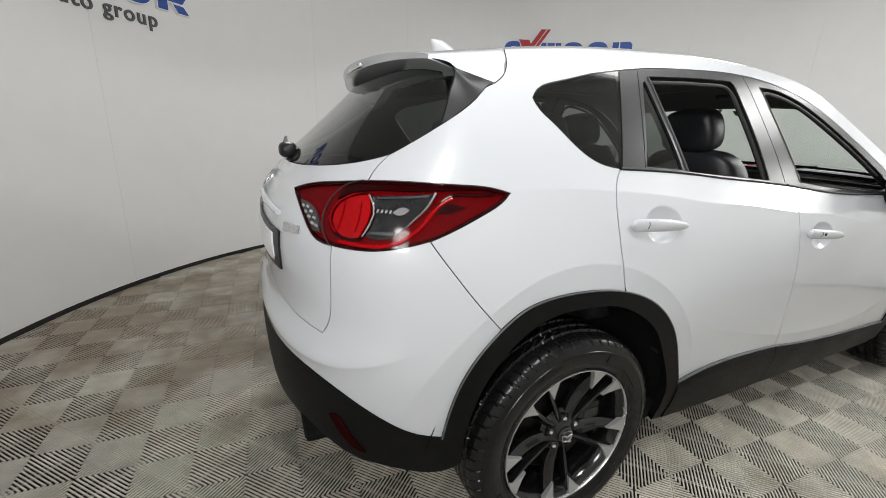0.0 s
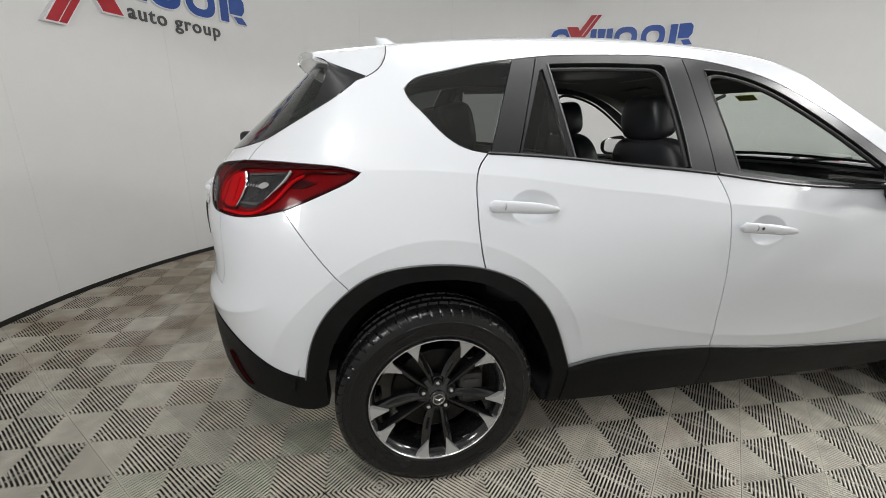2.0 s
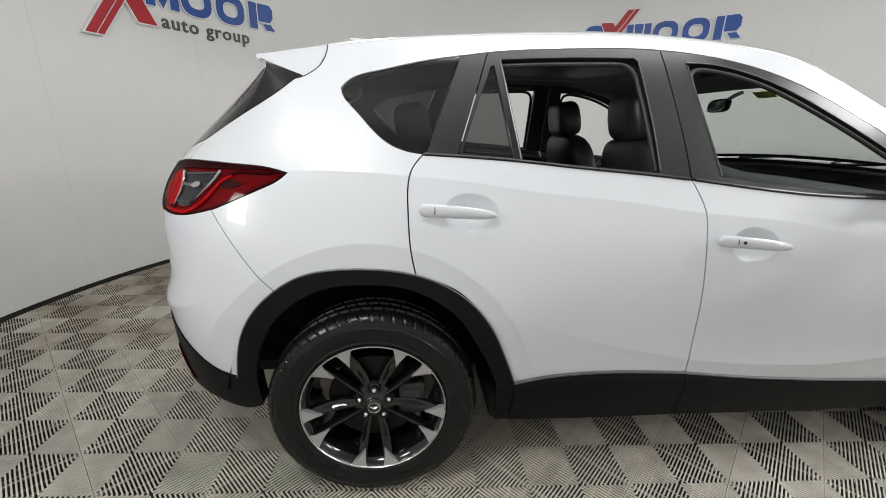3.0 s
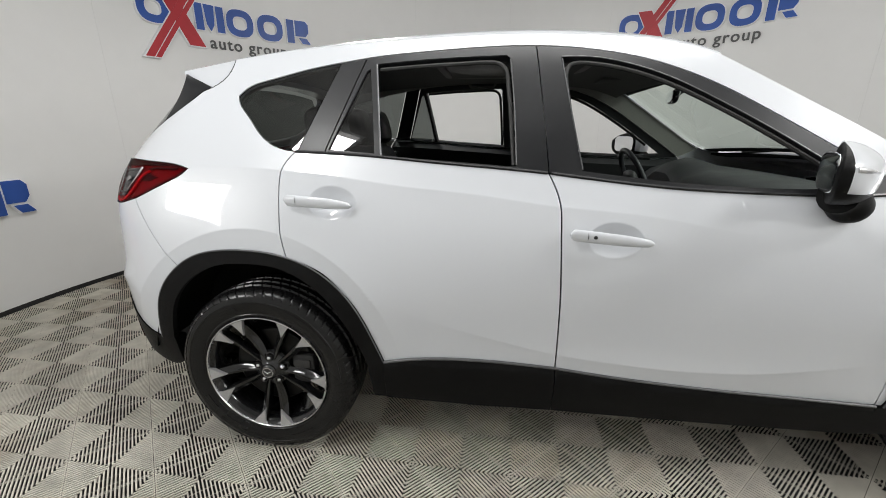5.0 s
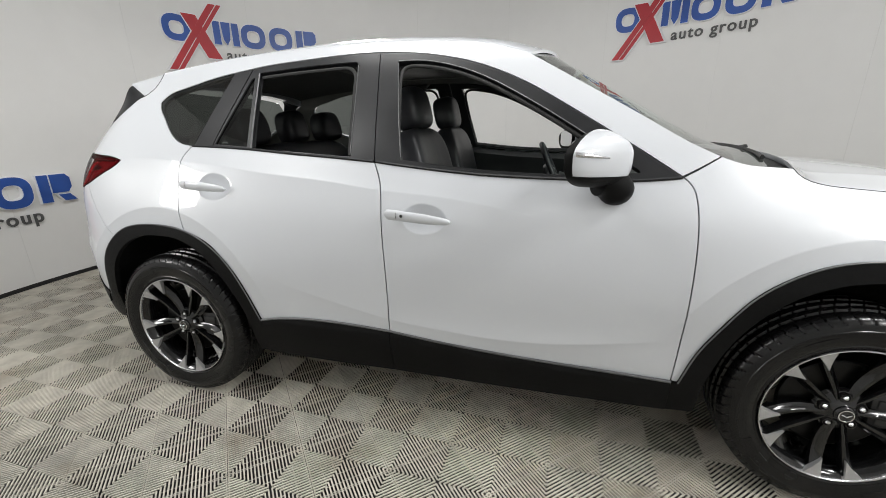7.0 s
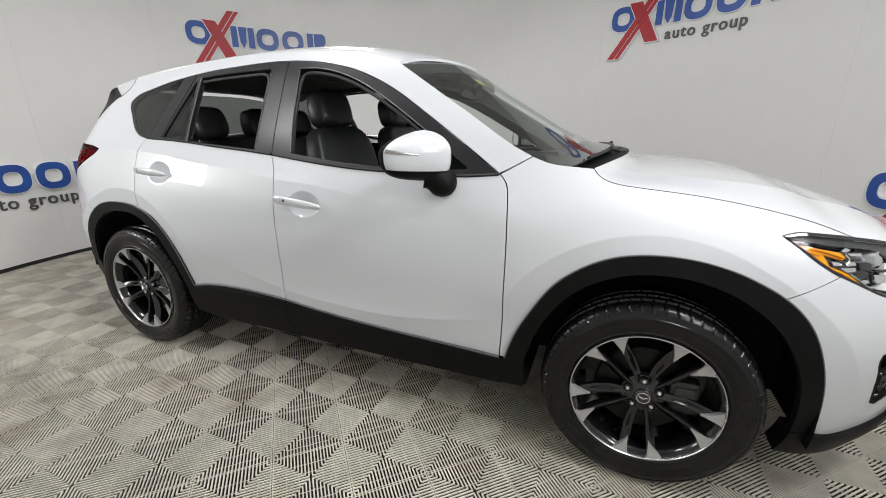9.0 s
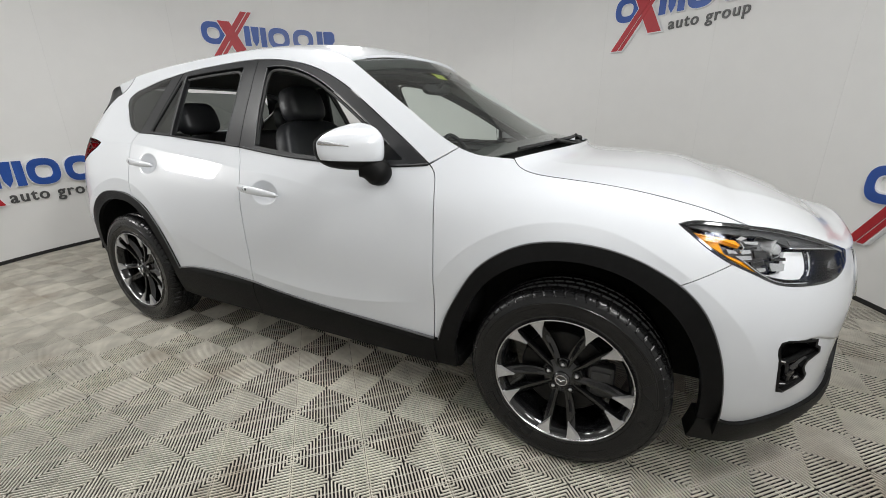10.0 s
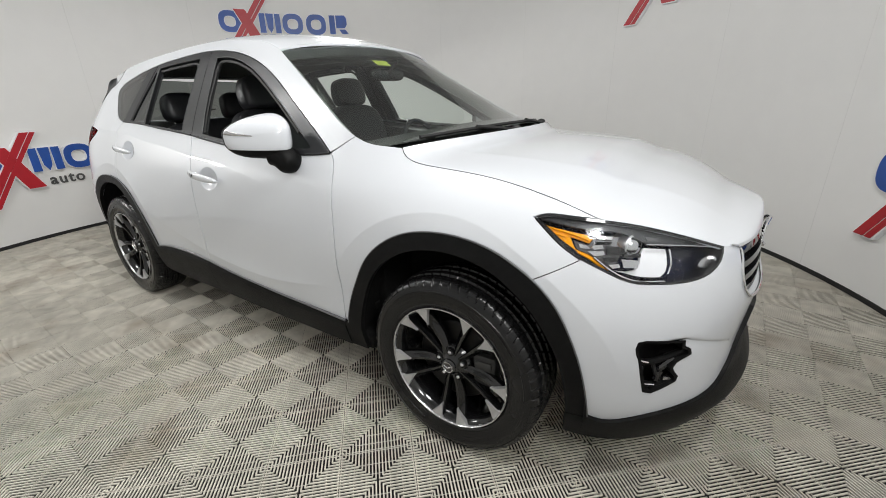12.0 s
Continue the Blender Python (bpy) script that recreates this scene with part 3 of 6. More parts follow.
def build_booth():
    """Round wall with a thickness, of panels with fine joints, a ceiling and a dark base gap."""
    n = 240
    bm = bmesh.new()
    rings = []
    for r, z in ((ROOM_R, 0.028), (ROOM_R, ROOM_H), (ROOM_R + 0.08, ROOM_H), (ROOM_R + 0.08, 0.028)):
        rings.append([bm.verts.new(wall_point(360 * i / n, r, z)) for i in range(n)])
    for k in range(4):
        a, b = rings[k], rings[(k + 1) % 4]
        for i in range(n):
            bm.faces.new((a[i], a[(i + 1) % n], b[(i + 1) % n], b[i]))
    wall = part("wall_round", bm, WALL_PAINT)
    tagged(wall, "round pale grey booth wall of smooth panels", "wall", kind="structure")
    # joints between the wall panels
    for k in range(19):
        deg = 143 + k * 360 / 18.75
        if k == 18:
            continue
        bm = bmesh.new()
        w = 0.055
        vs = [bm.verts.new(wall_point(deg + s, ROOM_R - d, z)) for z in (0.03, ROOM_H - 0.01) for s, d in ((-w, 0.0002), (0, 0.0016), (w, 0.0002))]
        bm.faces.new((vs[0], vs[1], vs[4], vs[3]))
        bm.faces.new((vs[1], vs[2], vs[5], vs[4]))
        part("panel_joint", bm, JOINT_FILLER, wall)
    # black strip put in for the dark gap under the wall
    bm = bmesh.new()
    rings = []
    for r, z in ((ROOM_R - 0.006, 0.0), (ROOM_R - 0.006, 0.034), (ROOM_R + 0.07, 0.034), (ROOM_R + 0.07, 0.0)):
        rings.append([bm.verts.new(wall_point(360 * i / n, r, z)) for i in range(n)])
    for k in range(4):
        a, b = rings[k], rings[(k + 1) % 4]
        for i in range(n):
            bm.faces.new((a[i], a[(i + 1) % n], b[(i + 1) % n], b[i]))
    tagged(part("baseboard", bm, SEAL), "thin black strip standing in for the dark gap at the wall's foot", "baseboard", kind="structure")
    bm = bmesh.new()
    for z0 in (ROOM_H, ROOM_H + 0.1):
        bm.faces.new([bm.verts.new(wall_point(360 * i / 96, ROOM_R + 0.08, z0)) for i in range(96)])
    bot, top = list(bm.faces)
    for a, b in zip(zip(bot.verts, list(bot.verts)[1:] + list(bot.verts)[:1]), zip(top.verts, list(top.verts)[1:] + list(top.verts)[:1])):
        bm.faces.new((a[0], a[1], b[1], b[0]))
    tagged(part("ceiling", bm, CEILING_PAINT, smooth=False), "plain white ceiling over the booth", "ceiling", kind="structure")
    for lx, ly, la, watts in LAMPS:
        lamp = new("ceiling_light")
        tilt = look((lx, ly, ROOM_H - 0.25), (lx - 0.85 * math.cos(radians(la)), ly - 0.85 * math.sin(radians(la)), 2.04))
        lamp.matrix_basis = tilt
        tagged(lamp, "flat white light panel under the ceiling, out of view", "ceiling light", "ceiling lights")
        bm = bmesh.new()
        for x0, x1, y0, y1 in ((-0.27, 0.27, -0.27, -0.235), (-0.27, 0.27, 0.235, 0.27), (-0.27, -0.235, -0.235, 0.235), (0.235, 0.27, -0.235, 0.235)):
            block(bm, x0, x1, y0, y1, -0.05, 0.0, 0.004)
        part("frame", bm, SIGN_WHITE, lamp)
        bm = bmesh.new()
        block(bm, -0.233, 0.233, -0.233, 0.233, -0.045, -0.01)
        part("diffuser", bm, LAMP_GLOW, lamp)
        bm = bmesh.new()
        tube(bm, [(lx, ly, ROOM_H - 0.27), (lx, ly, ROOM_H + 0.01)], 0.02, 12)
        bmesh.ops.transform(bm, matrix=tilt.inverted(), verts=bm.verts[:])
        part("stem", bm, SIGN_WHITE, lamp)
    for la, lz, watts in WALL_LAMPS:
        lamp = new("wall_light")
        lx, ly = ROOM_X + 3.515 * math.cos(radians(la)), ROOM_Y + 3.515 * math.sin(radians(la))
        lamp.matrix_basis = look((lx, ly, lz), (ROOM_X, ROOM_Y, lz - 0.25))
        tagged(lamp, "square white light panel fixed to the booth wall", "wall light", "wall lights")
        bm = bmesh.new()
        for x0, x1, y0, y1 in ((-0.26, 0.26, -0.26, -0.225), (-0.26, 0.26, 0.225, 0.26), (-0.26, -0.225, -0.225, 0.225), (0.225, 0.26, -0.225, 0.225)):
            block(bm, x0, x1, y0, y1, -0.02, 0.04, 0.004)
        part("frame", bm, SIGN_WHITE, lamp)
        bm = bmesh.new()
        block(bm, -0.224, 0.224, -0.224, 0.224, 0.002, 0.030)
        part("diffuser", bm, LAMP_GLOW, lamp)
        bm = bmesh.new()
        block(bm, -0.05, 0.05, -0.08, 0.08, 0.030, 0.135, 0.006)
        part("bracket", bm, SIGN_WHITE, lamp)
    # housing for the added overhead fill lamp
    lamp = new("ceiling_light")
    lamp.matrix_basis = pose(1.2, -0.80, ROOM_H)
    tagged(lamp, "long flat light panel added overhead as fill, out of view", "ceiling light", "ceiling lights")
    bm = bmesh.new()
    for x0, x1, y0, y1 in ((-1.24, 1.24, -0.34, -0.305), (-1.24, 1.24, 0.305, 0.34), (-1.24, -1.205, -0.305, 0.305), (1.205, 1.24, -0.305, 0.305)):
        block(bm, x0, x1, y0, y1, -0.05, 0.0, 0.004)
    part("frame", bm, SIGN_WHITE, lamp)
    bm = bmesh.new()
    block(bm, -1.203, 1.203, -0.303, 0.303, -0.045, -0.01)
    part("diffuser", bm, LAMP_GLOW, lamp)


build_booth()


# ---- wall signs ----
def bent(bm, deg0, z0, mat, parent, name, label=""):
    """Bends flat sign pieces (x along the wall, y up, z out) onto the wall and links them."""
    big = [e for e in bm.edges if e.calc_length() > 0.09]
    if big:
        bmesh.ops.subdivide_edges(bm, edges=big, cuts=4, use_grid_fill=True)
    for v in bm.verts:
        d = math.degrees(v.co.x / ROOM_R)
        v.co = Vector(wall_point(deg0 - d, ROOM_R - v.co.z, z0 + v.co.y))
    return part(name, bm, mat, parent, label)


def slab(bm, poly, z0, z1):
    """A flat prism from an outline in the sign's plane."""
    a = [bm.verts.new((x, y, z0)) for x, y in poly]
    b = [bm.verts.new((x, y, z1)) for x, y in poly]
    n = len(poly)
    bm.faces.new(b)
    for i in range(n):
        bm.faces.new((a[i], a[(i + 1) % n], b[(i + 1) % n], b[i]))
    return bm


def ring_slab(bm, cx, cy, rx, ry, w, z0, z1, n=40):
    """A flat ring of rounded outline."""
    def pt(i, d):
        a = 2 * math.pi * i / n
        c, s = math.cos(a), math.sin(a)
        k = (abs(c) ** 2.6 + abs(s) ** 2.6) ** (-1 / 2.6)
        return cx + (rx - d) * k * c, cy + (ry - d) * k * s
    for i in range(n):
        o0, o1, i0, i1 = pt(i, 0), pt(i + 1, 0), pt(i, w), pt(i + 1, w)
        q = [bm.verts.new((*p, z)) for z in (z0, z1) for p in (o0, o1, i1, i0)]
        bm.faces.new(q[4:8])
        bm.faces.new((q[0], q[1], q[5], q[4]))
        bm.faces.new((q[2], q[3], q[7], q[6]))
    bmesh.ops.remove_doubles(bm, verts=bm.verts[:], dist=1e-5)


def grow(poly, d):
    return [tuple(q) for q in inset(poly, -d)]


def build_sign(deg, base):
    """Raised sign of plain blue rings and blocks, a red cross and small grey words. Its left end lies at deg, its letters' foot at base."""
    sign = new("wall_sign")
    sign.location = wall_point(deg - 14, ROOM_R, base)
    tagged(sign, "raised blue and red dealer sign mounted on the pale wall", "sign", "dealer signs")
    inv = Matrix.Translation(-Vector(sign.location))
    made = []
    cap = 0.235
    rings = [(0.135, 0.135), (0.93, 0.135), (1.245, 0.135)]
    for cx, hw in rings:
        bm = bmesh.new()
        ring_slab(bm, cx, cap / 2, hw + 0.008, cap / 2 + 0.018, 0.080, 0.0, 0.028)
        made.append(bent(bm, deg, base, SIGN_WHITE, sign, "backing"))
        bm = bmesh.new()
        ring_slab(bm, cx, cap / 2, hw, cap / 2 + 0.01, 0.064, 0.028, 0.034)
        made.append(bent(bm, deg, base, SIGN_BLUE, sign, "blue_ring"))
    # plain blocks where the two angular shapes stand
    blocks = [[(0.50, 0), (0.50, cap), (0.572, cap), (0.572, 0)], [(0.635, 0.0), (0.600, 0.06), (0.586, cap), (0.684, cap), (0.670, 0.06)], [(0.698, 0), (0.698, cap), (0.77, cap), (0.77, 0)],
              [(1.43, 0), (1.43, cap), (1.508, cap), (1.508, 0)], [(1.522, 0.075), (1.522, cap), (1.64, cap), (1.672, 0.20), (1.672, 0.12), (1.64, 0.075)], [(1.60, 0), (1.56, 0.058), (1.645, 0.058), (1.69, 0)]]
    for poly in blocks:
        bm = bmesh.new()
        slab(bm, grow(poly, 0.007), 0.0, 0.028)
        made.append(bent(bm, deg, base, SIGN_WHITE, sign, "backing"))
        bm = bmesh.new()
        slab(bm, poly[::-1], 0.028, 0.034)
        made.append(bent(bm, deg, base, SIGN_BLUE, sign, "blue_block"))
    # the red cross: a long bar split by a white line over a shorter one
    long_bar = [(-0.005, -0.30), (0.125, -0.30), (0.615, 0.395), (0.485, 0.395)]
    short_bar = [(0.195, 0.265), (0.335, 0.265), (0.555, -0.155), (0.41, -0.155)]
    for poly in (short_bar, long_bar):
        bm = bmesh.new()
        slab(bm, grow(poly, 0.010), 0.001, 0.036 if poly is short_bar else 0.040)
        made.append(bent(bm, deg, base, SIGN_WHITE, sign, "backing"))
    bm = bmesh.new()
    slab(bm, short_bar[::-1], 0.036, 0.042)
    made.append(bent(bm, deg, base, SIGN_RED, sign, "red_bar"))
    for a, b in ((0.0, 0.56), (0.64, 1.0)):
        p, q, r, t = long_bar
        mixp = lambda u0, u1, f: (u0[0] + (u1[0] - u0[0]) * f, u0[1] + (u1[1] - u0[1]) * f)
        poly = [mixp(p, q, a), mixp(p, q, b), mixp(t, r, b), mixp(t, r, a)]
        bm = bmesh.new()
        slab(bm, poly[::-1], 0.040, 0.046)
        made.append(bent(bm, deg, base, SIGN_RED, sign, "red_bar"))
    txt = bpy.data.curves.new("words", "FONT")
    txt.body, txt.size, txt.extrude, txt.space_character = "auto group", 0.155, 0.005, 1.16
    txt.offset = 0.0022
    tob = bpy.data.objects.new("words", txt)
    scene.collection.objects.link(tob)
    dg = bpy.context.evaluated_depsgraph_get()
    me = bpy.data.meshes.new_from_object(tob.evaluated_get(dg))
    bpy.data.objects.remove(tob)
    bm = bmesh.new()
    bm.from_mesh(me)
    xs = [v.co.x for v in bm.verts]
    k = 0.80 / (max(xs) - min(xs))
    for v in bm.verts:
        v.co = Vector((0.615 + (v.co.x - min(xs)) * k, -0.150 + v.co.y * k, v.co.z + 0.008))
    bmesh.ops.remove_doubles(bm, verts=bm.verts[:], dist=1e-5)
    rest = set(bm.faces)
    while rest:
        seed = [rest.pop()]
        isle = list(seed)
        while seed:
            for w in seed.pop().verts:
                for q in w.link_faces:
                    if q in rest:
                        rest.discard(q)
                        isle.append(q)
                        seed.append(q)
        one = bmesh.new()
        seen = {}
        for q in isle:
            for w in q.verts:
                if w not in seen:
                    seen[w] = one.verts.new(w.co)
            one.faces.new([seen[w] for w in q.verts])
        made.append(bent(one, deg, base, SIGN_GREY, sign, "letter", "grey raised letter"))
    bm.free()
    for ob in made:
        ob.data.transform(inv)
    return sign


for deg, base in ((157.1, 2.215), (69.2, 2.32), (200.7, 0.70), (26.6, 0.72)):
    build_sign(deg, base)


# ---- the car ----
car = new("car")
tagged(car, "white compact crossover car with black lower cladding and lowered side windows", "car")


CREASE = [(0.30, 0.80), (0.60, 0.665), (0.86, 0.592), (1.11, 0.540), (1.316, 0.518), (1.516, 0.506), (1.73, 0.510), (1.884, 0.528), (2.052, 0.556), (2.3, 0.61)]
SHOULDER = [(-0.45, 1.160), (-0.25, 1.167), (0.0, 1.165), (0.13, 1.157), (0.32, 1.142), (0.53, 1.116), (0.85, 1.087), (1.07, 1.060), (1.37, 1.036), (1.53, 1.012), (1.80, 0.97), (2.1, 0.93)]


def along(c):
    q = np.asarray(curve(c, 0.02))
    return lambda u: np.interp(u, q[:, 0], q[:, 1])


crease_z, shoulder_z = along(CREASE), along(SHOULDER)
ARCHES = ((-0.005, 0.40, 0.557), (2.675, 0.39, 0.566))
ARCH_LINES = [[(cx + r * math.cos(radians(a)), cz + r * math.sin(radians(a))) for a in range(8, 173, 6)] for cx, cz, r in ARCHES]


def sculpt(u, z):
    """The crease that sweeps down along the lower doors."""
    amp = 0.011 * np.interp(u, [0.45, 1.15, 1.9, 2.15], [0, 0.9, 1, 0])
    d = z - crease_z(u)
    return amp * np.where(d > 0, np.exp(-np.abs(d) / 0.13), np.exp(-np.abs(d) / 0.065))


def shoulder(u, z):
    """The line that runs from the tail lamp along the doors."""
    amp = 0.008 * np.interp(u, [-0.30, 0.0, 1.2, 1.75], [0, 1, 0.9, 0])
    d = z - shoulder_z(u)
    return amp * np.where(d > 0, np.exp(-np.abs(d) / 0.045), np.exp(-np.abs(d) / 0.060))


def flare(u, z):
    """The ridge round each wheel arch."""
    out = 0.0
    for cx, cz, r0 in ARCHES:
        r = np.hypot(u - cx, z - cz) - r0
        out = out + 0.0075 * np.where(r > 0, np.exp(-np.abs(r) / 0.075), np.exp(-np.abs(r) / 0.050))
    return out * np.clip((z - 0.48) / 0.22, 0, 1)


LEDGE = [(U_REAR, 0.700), (-0.989, 0.694), (-0.894, 0.686), (-0.771, 0.680), (-0.689, 0.688), (-0.624, 0.708), (-0.562, 0.734), (-0.513, 0.768)]
ledge_z = along(LEDGE)


def ledge(u, z):
    """The step of the rear bumper under the tailgate."""
    amp = 0.014 * np.interp(u, [-0.80, -0.70, -0.60, -0.52], [1, 0.9, 0.6, 0])
    d = z - ledge_z(u)
    return flare(u, z) + amp * np.where(d > 0, np.exp(-(d / 0.05) ** 2), np.exp(-np.abs(d) / 0.030))


def wing(u, z):
    return flare(u, z) + shoulder(u, z)


def cups(u, z):
    """Finger recesses behind the door handles."""
    out = 0.0
    for cu, cz in ((0.305, 1.055), (1.262, 0.960)):
        d = ((u - cu) / (0.078 + 0.018 * (u > cu))) ** 2 + ((z - cz) / 0.056) ** 2
        out = out - 0.019 * np.clip(1 - d, 0, 1) ** 1.05
    return out


CUP_RINGS = [[(cu + (0.096 if math.cos(a) > 0 else 0.078) * math.cos(a), cz + 0.056 * math.sin(a)) for a in np.linspace(0.01, 2 * math.pi - 0.01, 33)] for cu, cz in ((0.305, 1.055), (1.262, 0.960))]


def relief(u, z):
    return sculpt(u, z) + flare(u, z) + shoulder(u, z) + cups(u, z)


def flank3(c, off=0.0, step=0.02):
    q = np.asarray(curve(c, step))
    return skin(q[:, 0], q[:, 1]) + flank_normal(q[:, 0], q[:, 1]) * off


C_LINE = [(0.292, 1.538), (0.172, 1.224)]
# quarter panel, roof rail and windscreen pillar in one pressing
side = loop(GAP_REAR[::-1], DLO_REAR, DLO_TOP[:-1] + [(2.128, 1.125)], [(2.128, 1.125), (2.180, 1.152), (2.241, 1.187)], WS_EDGE[5::-1], CANT, SPOILER_SEAM,
            TAILGATE_EDGE, [(-0.636, 1.250), (-0.655, 1.215), (-0.660, 1.183)], cut(TAIL_TOP, -0.660, -0.250), TAIL_LOW[:5], BUMPER_SEAM, cut(ARCH_REAR, -0.297, 0.142))
panel("body_side", side, PAINT, car, "white painted quarter panel and pillar pressing", bulge=wing, lines=(ARCH_LINES[0], SHOULDER))
rear_door = loop(cut(BELT, 0.165, 1.052), GAP_MID, cut(SILL_TOP, 1.113, 0.486), ARCH_REAR[:7:-1] + [(0.142, 0.862)], GAP_REAR[::-1])
rd = panel("rear_door", rear_door, PAINT, car, "white rear door with its window lowered", bulge=relief, gap=0.0025, dense=[(0.21, 0.42, 0.99, 1.12, 0.006)], lines=(ARCH_LINES[0], SHOULDER, CREASE, CUP_RINGS[0]))
front_door = loop(cut(BELT, 1.052, 2.128), GAP_FRONT, SILL_TOP[:4:-1], GAP_MID[::-1])
fd = panel("front_door", front_door, PAINT, car, "white front door with its window lowered", bulge=relief, gap=0.0025, dense=[(1.17, 1.375, 0.895, 1.02, 0.006)], lines=(SHOULDER, CREASE, ARCH_LINES[1], CUP_RINGS[1]))
fender = loop(GAP_FRONT[::-1], [(2.132, 1.123), (2.180, 1.150), (2.241, 1.187)], [(2.241, 1.187), (2.310, 1.164), (2.375, 1.156), (2.449, 1.150)], HOOD_SEAM, LAMP_TOP[3::-1], LAMP_LOW[:6:-1],
              FENDER_SEAM[::-1], cut(ARCH_FRONT, 3.012, 2.196), [(2.196, 0.412), (2.174, 0.414)])
panel("front_fender", fender, PAINT, car, bulge=wing, lines=(ARCH_LINES[1],))
rear_bumper = loop(BUMPER_SEAM[::-1], TAIL_LOW[4:8], HATCH_LOW_SEAM, [(-0.744, 0.762), (-0.827, 0.773), (-0.919, 0.788), (-1.0, 0.800), (U_REAR, 0.806)], REAR_CLAD[::-1], ARCH_REAR[:5])
panel("rear_bumper", rear_bumper, PAINT, car, sides="m", centre=U_REAR, gap=0.0007, bulge=ledge, lines=(ARCH_LINES[0], LEDGE))
hatch = loop([(-0.636, 1.250), (-0.655, 1.215), (-0.660, 1.183)], TAIL_TOP[3::-1], TAIL_LOW[:6:-1], HATCH_LOW_SEAM, [(-0.744, 0.762), (-0.827, 0.773), (-0.919, 0.788), (-1.0, 0.800), (U_REAR, 0.806)],
             [(U_REAR, 0.806), (U_REAR, 1.194)], [(U_REAR, 1.194), (-0.861, 1.205), (-0.708, 1.229), (-0.636, 1.250)])
tailgate = panel("tailgate", hatch, PAINT, car, sides="m", centre=U_REAR)[0]
rglass = loop(TAILGATE_EDGE[3:], [(-0.636, 1.250), (-0.708, 1.229), (-0.861, 1.205), (U_REAR, 1.194)], [(U_REAR, 1.194), (U_REAR, 1.500)], [(U_REAR, 1.500), (-0.700, 1.495), (-0.56, 1.48)],
              [(-0.56, 1.48), (-0.500, 1.420), (-0.490, 1.380), (-0.500, 1.333)])
panel("rear_window", rglass, GLASS_TINT, tailgate, "dark tinted rear window", sides="m", centre=U_REAR, thick=0.005, gap=0.002)


def build_deflector(s):
    """The black fin between the tailgate's edge and the rear window, up to the spoiler's tip."""
    outer = flank3(TAILGATE_EDGE[:4], 0.003, 0.01)
    inner = [Vector((-0.385, -0.552, 1.514))] + [Vector(skin(np.array(u), np.array(z))) + Vector(flank_normal(np.array(u), np.array(z))) * o for u, z, o in ((-0.470, 1.468, 0.022), (-0.484, 1.418, 0.010), (-0.492, 1.372, 0.005), (-0.500, 1.333, 0.003))]
    inner = curve([tuple(p) for p in inner], 0.01)
    n = 24
    pick = lambda c, f: Vector(tuple(float(np.interp(f * (len(c) - 1), range(len(c)), [q[k] for q in c])) for k in range(3)))
    bm = bmesh.new()
    rows = [[bm.verts.new(pick(outer, i / n).lerp(pick(inner, i / n), k / 8) + Vector((0, d * 0.012, 0))) for d in (0, 1) for k in range(9)] for i in range(n + 1)]
    for a, b in zip(rows, rows[1:]):
        for k in range(17):
            if k != 8:
                bm.faces.new((a[k], a[k + 1], b[k + 1], b[k]))
        bm.faces.new((a[8], a[17], b[17], b[8]))
    for v in bm.verts:
        v.co.y *= s
    part("side_deflector", bm, TRIM_BLACK, tailgate, "satin black deflector beside the rear window")


build_deflector(1)
build_deflector(-1)
front_bumper = loop(FENDER_SEAM, LAMP_LOW[7::-1], [(3.485, 0.890), (3.540, 0.878)], [(3.540, 0.878), (3.538, 0.815), (3.552, 0.745), (3.590, 0.705)],
                    [(3.590, 0.705), (3.66, 0.688), (U_FRONT, 0.680)], [(U_FRONT, 0.680), (U_FRONT, 0.618)], [(U_FRONT, 0.618), (3.72, 0.620), (3.645, 0.625)], CHIN[::-1], ARCH_FRONT[:9:-1])
FOG = loop([(3.262, 0.580), (3.254, 0.634), (3.260, 0.646), (3.275, 0.647)], [(3.275, 0.647), (3.369, 0.634)], [(3.369, 0.634), (3.372, 0.610), (3.388, 0.600), (3.394, 0.590), (3.390, 0.575), (3.369, 0.567), (3.356, 0.557)],
           [(3.356, 0.557), (3.350, 0.530), (3.364, 0.510), (3.368, 0.496), (3.364, 0.482)], [(3.364, 0.482), (3.319, 0.453), (3.295, 0.445), (3.284, 0.453)], [(3.284, 0.453), (3.262, 0.580)])
CHANNEL = [(3.369, 0.634), (3.45, 0.600), (3.533, 0.563)]
channel_z = along(CHANNEL)


def channel(u, z):
    """The crease that runs from the fog lamp recess towards the nose, hollow below."""
    d = channel_z(u) - z
    fade = np.interp(u, [3.30, 3.36, 3.42, 3.56], [0, 1, 0.8, 0])
    return flare(u, z) - 0.013 * fade * np.where(d > 0, np.exp(-d / 0.045), np.exp(-np.abs(d) / 0.004))


bumper = panel("front_bumper", front_bumper, PAINT, car, sides="m", centre=U_FRONT, holes=(FOG,), thick=0.03, gap=0.0007, bulge=channel, lines=(ARCH_LINES[1], CHANNEL))[0]

# black lower cladding, each length a moulding of its own
arch_r = loop(ARCH_REAR, [(0.486, 0.463), (0.484, 0.290)], [(0.484, 0.290), (0.432, 0.292)], [(0.432, 0.292), (0.424, 0.450)], ARCH_REAR_IN[::-1], [(-0.378, 0.488), (-0.440, 0.488)])
panel("rear_arch_moulding", arch_r, CLAD, car, "textured black plastic arch moulding", off=0.010, thick=0.022, step=0.025, gap=0.001)
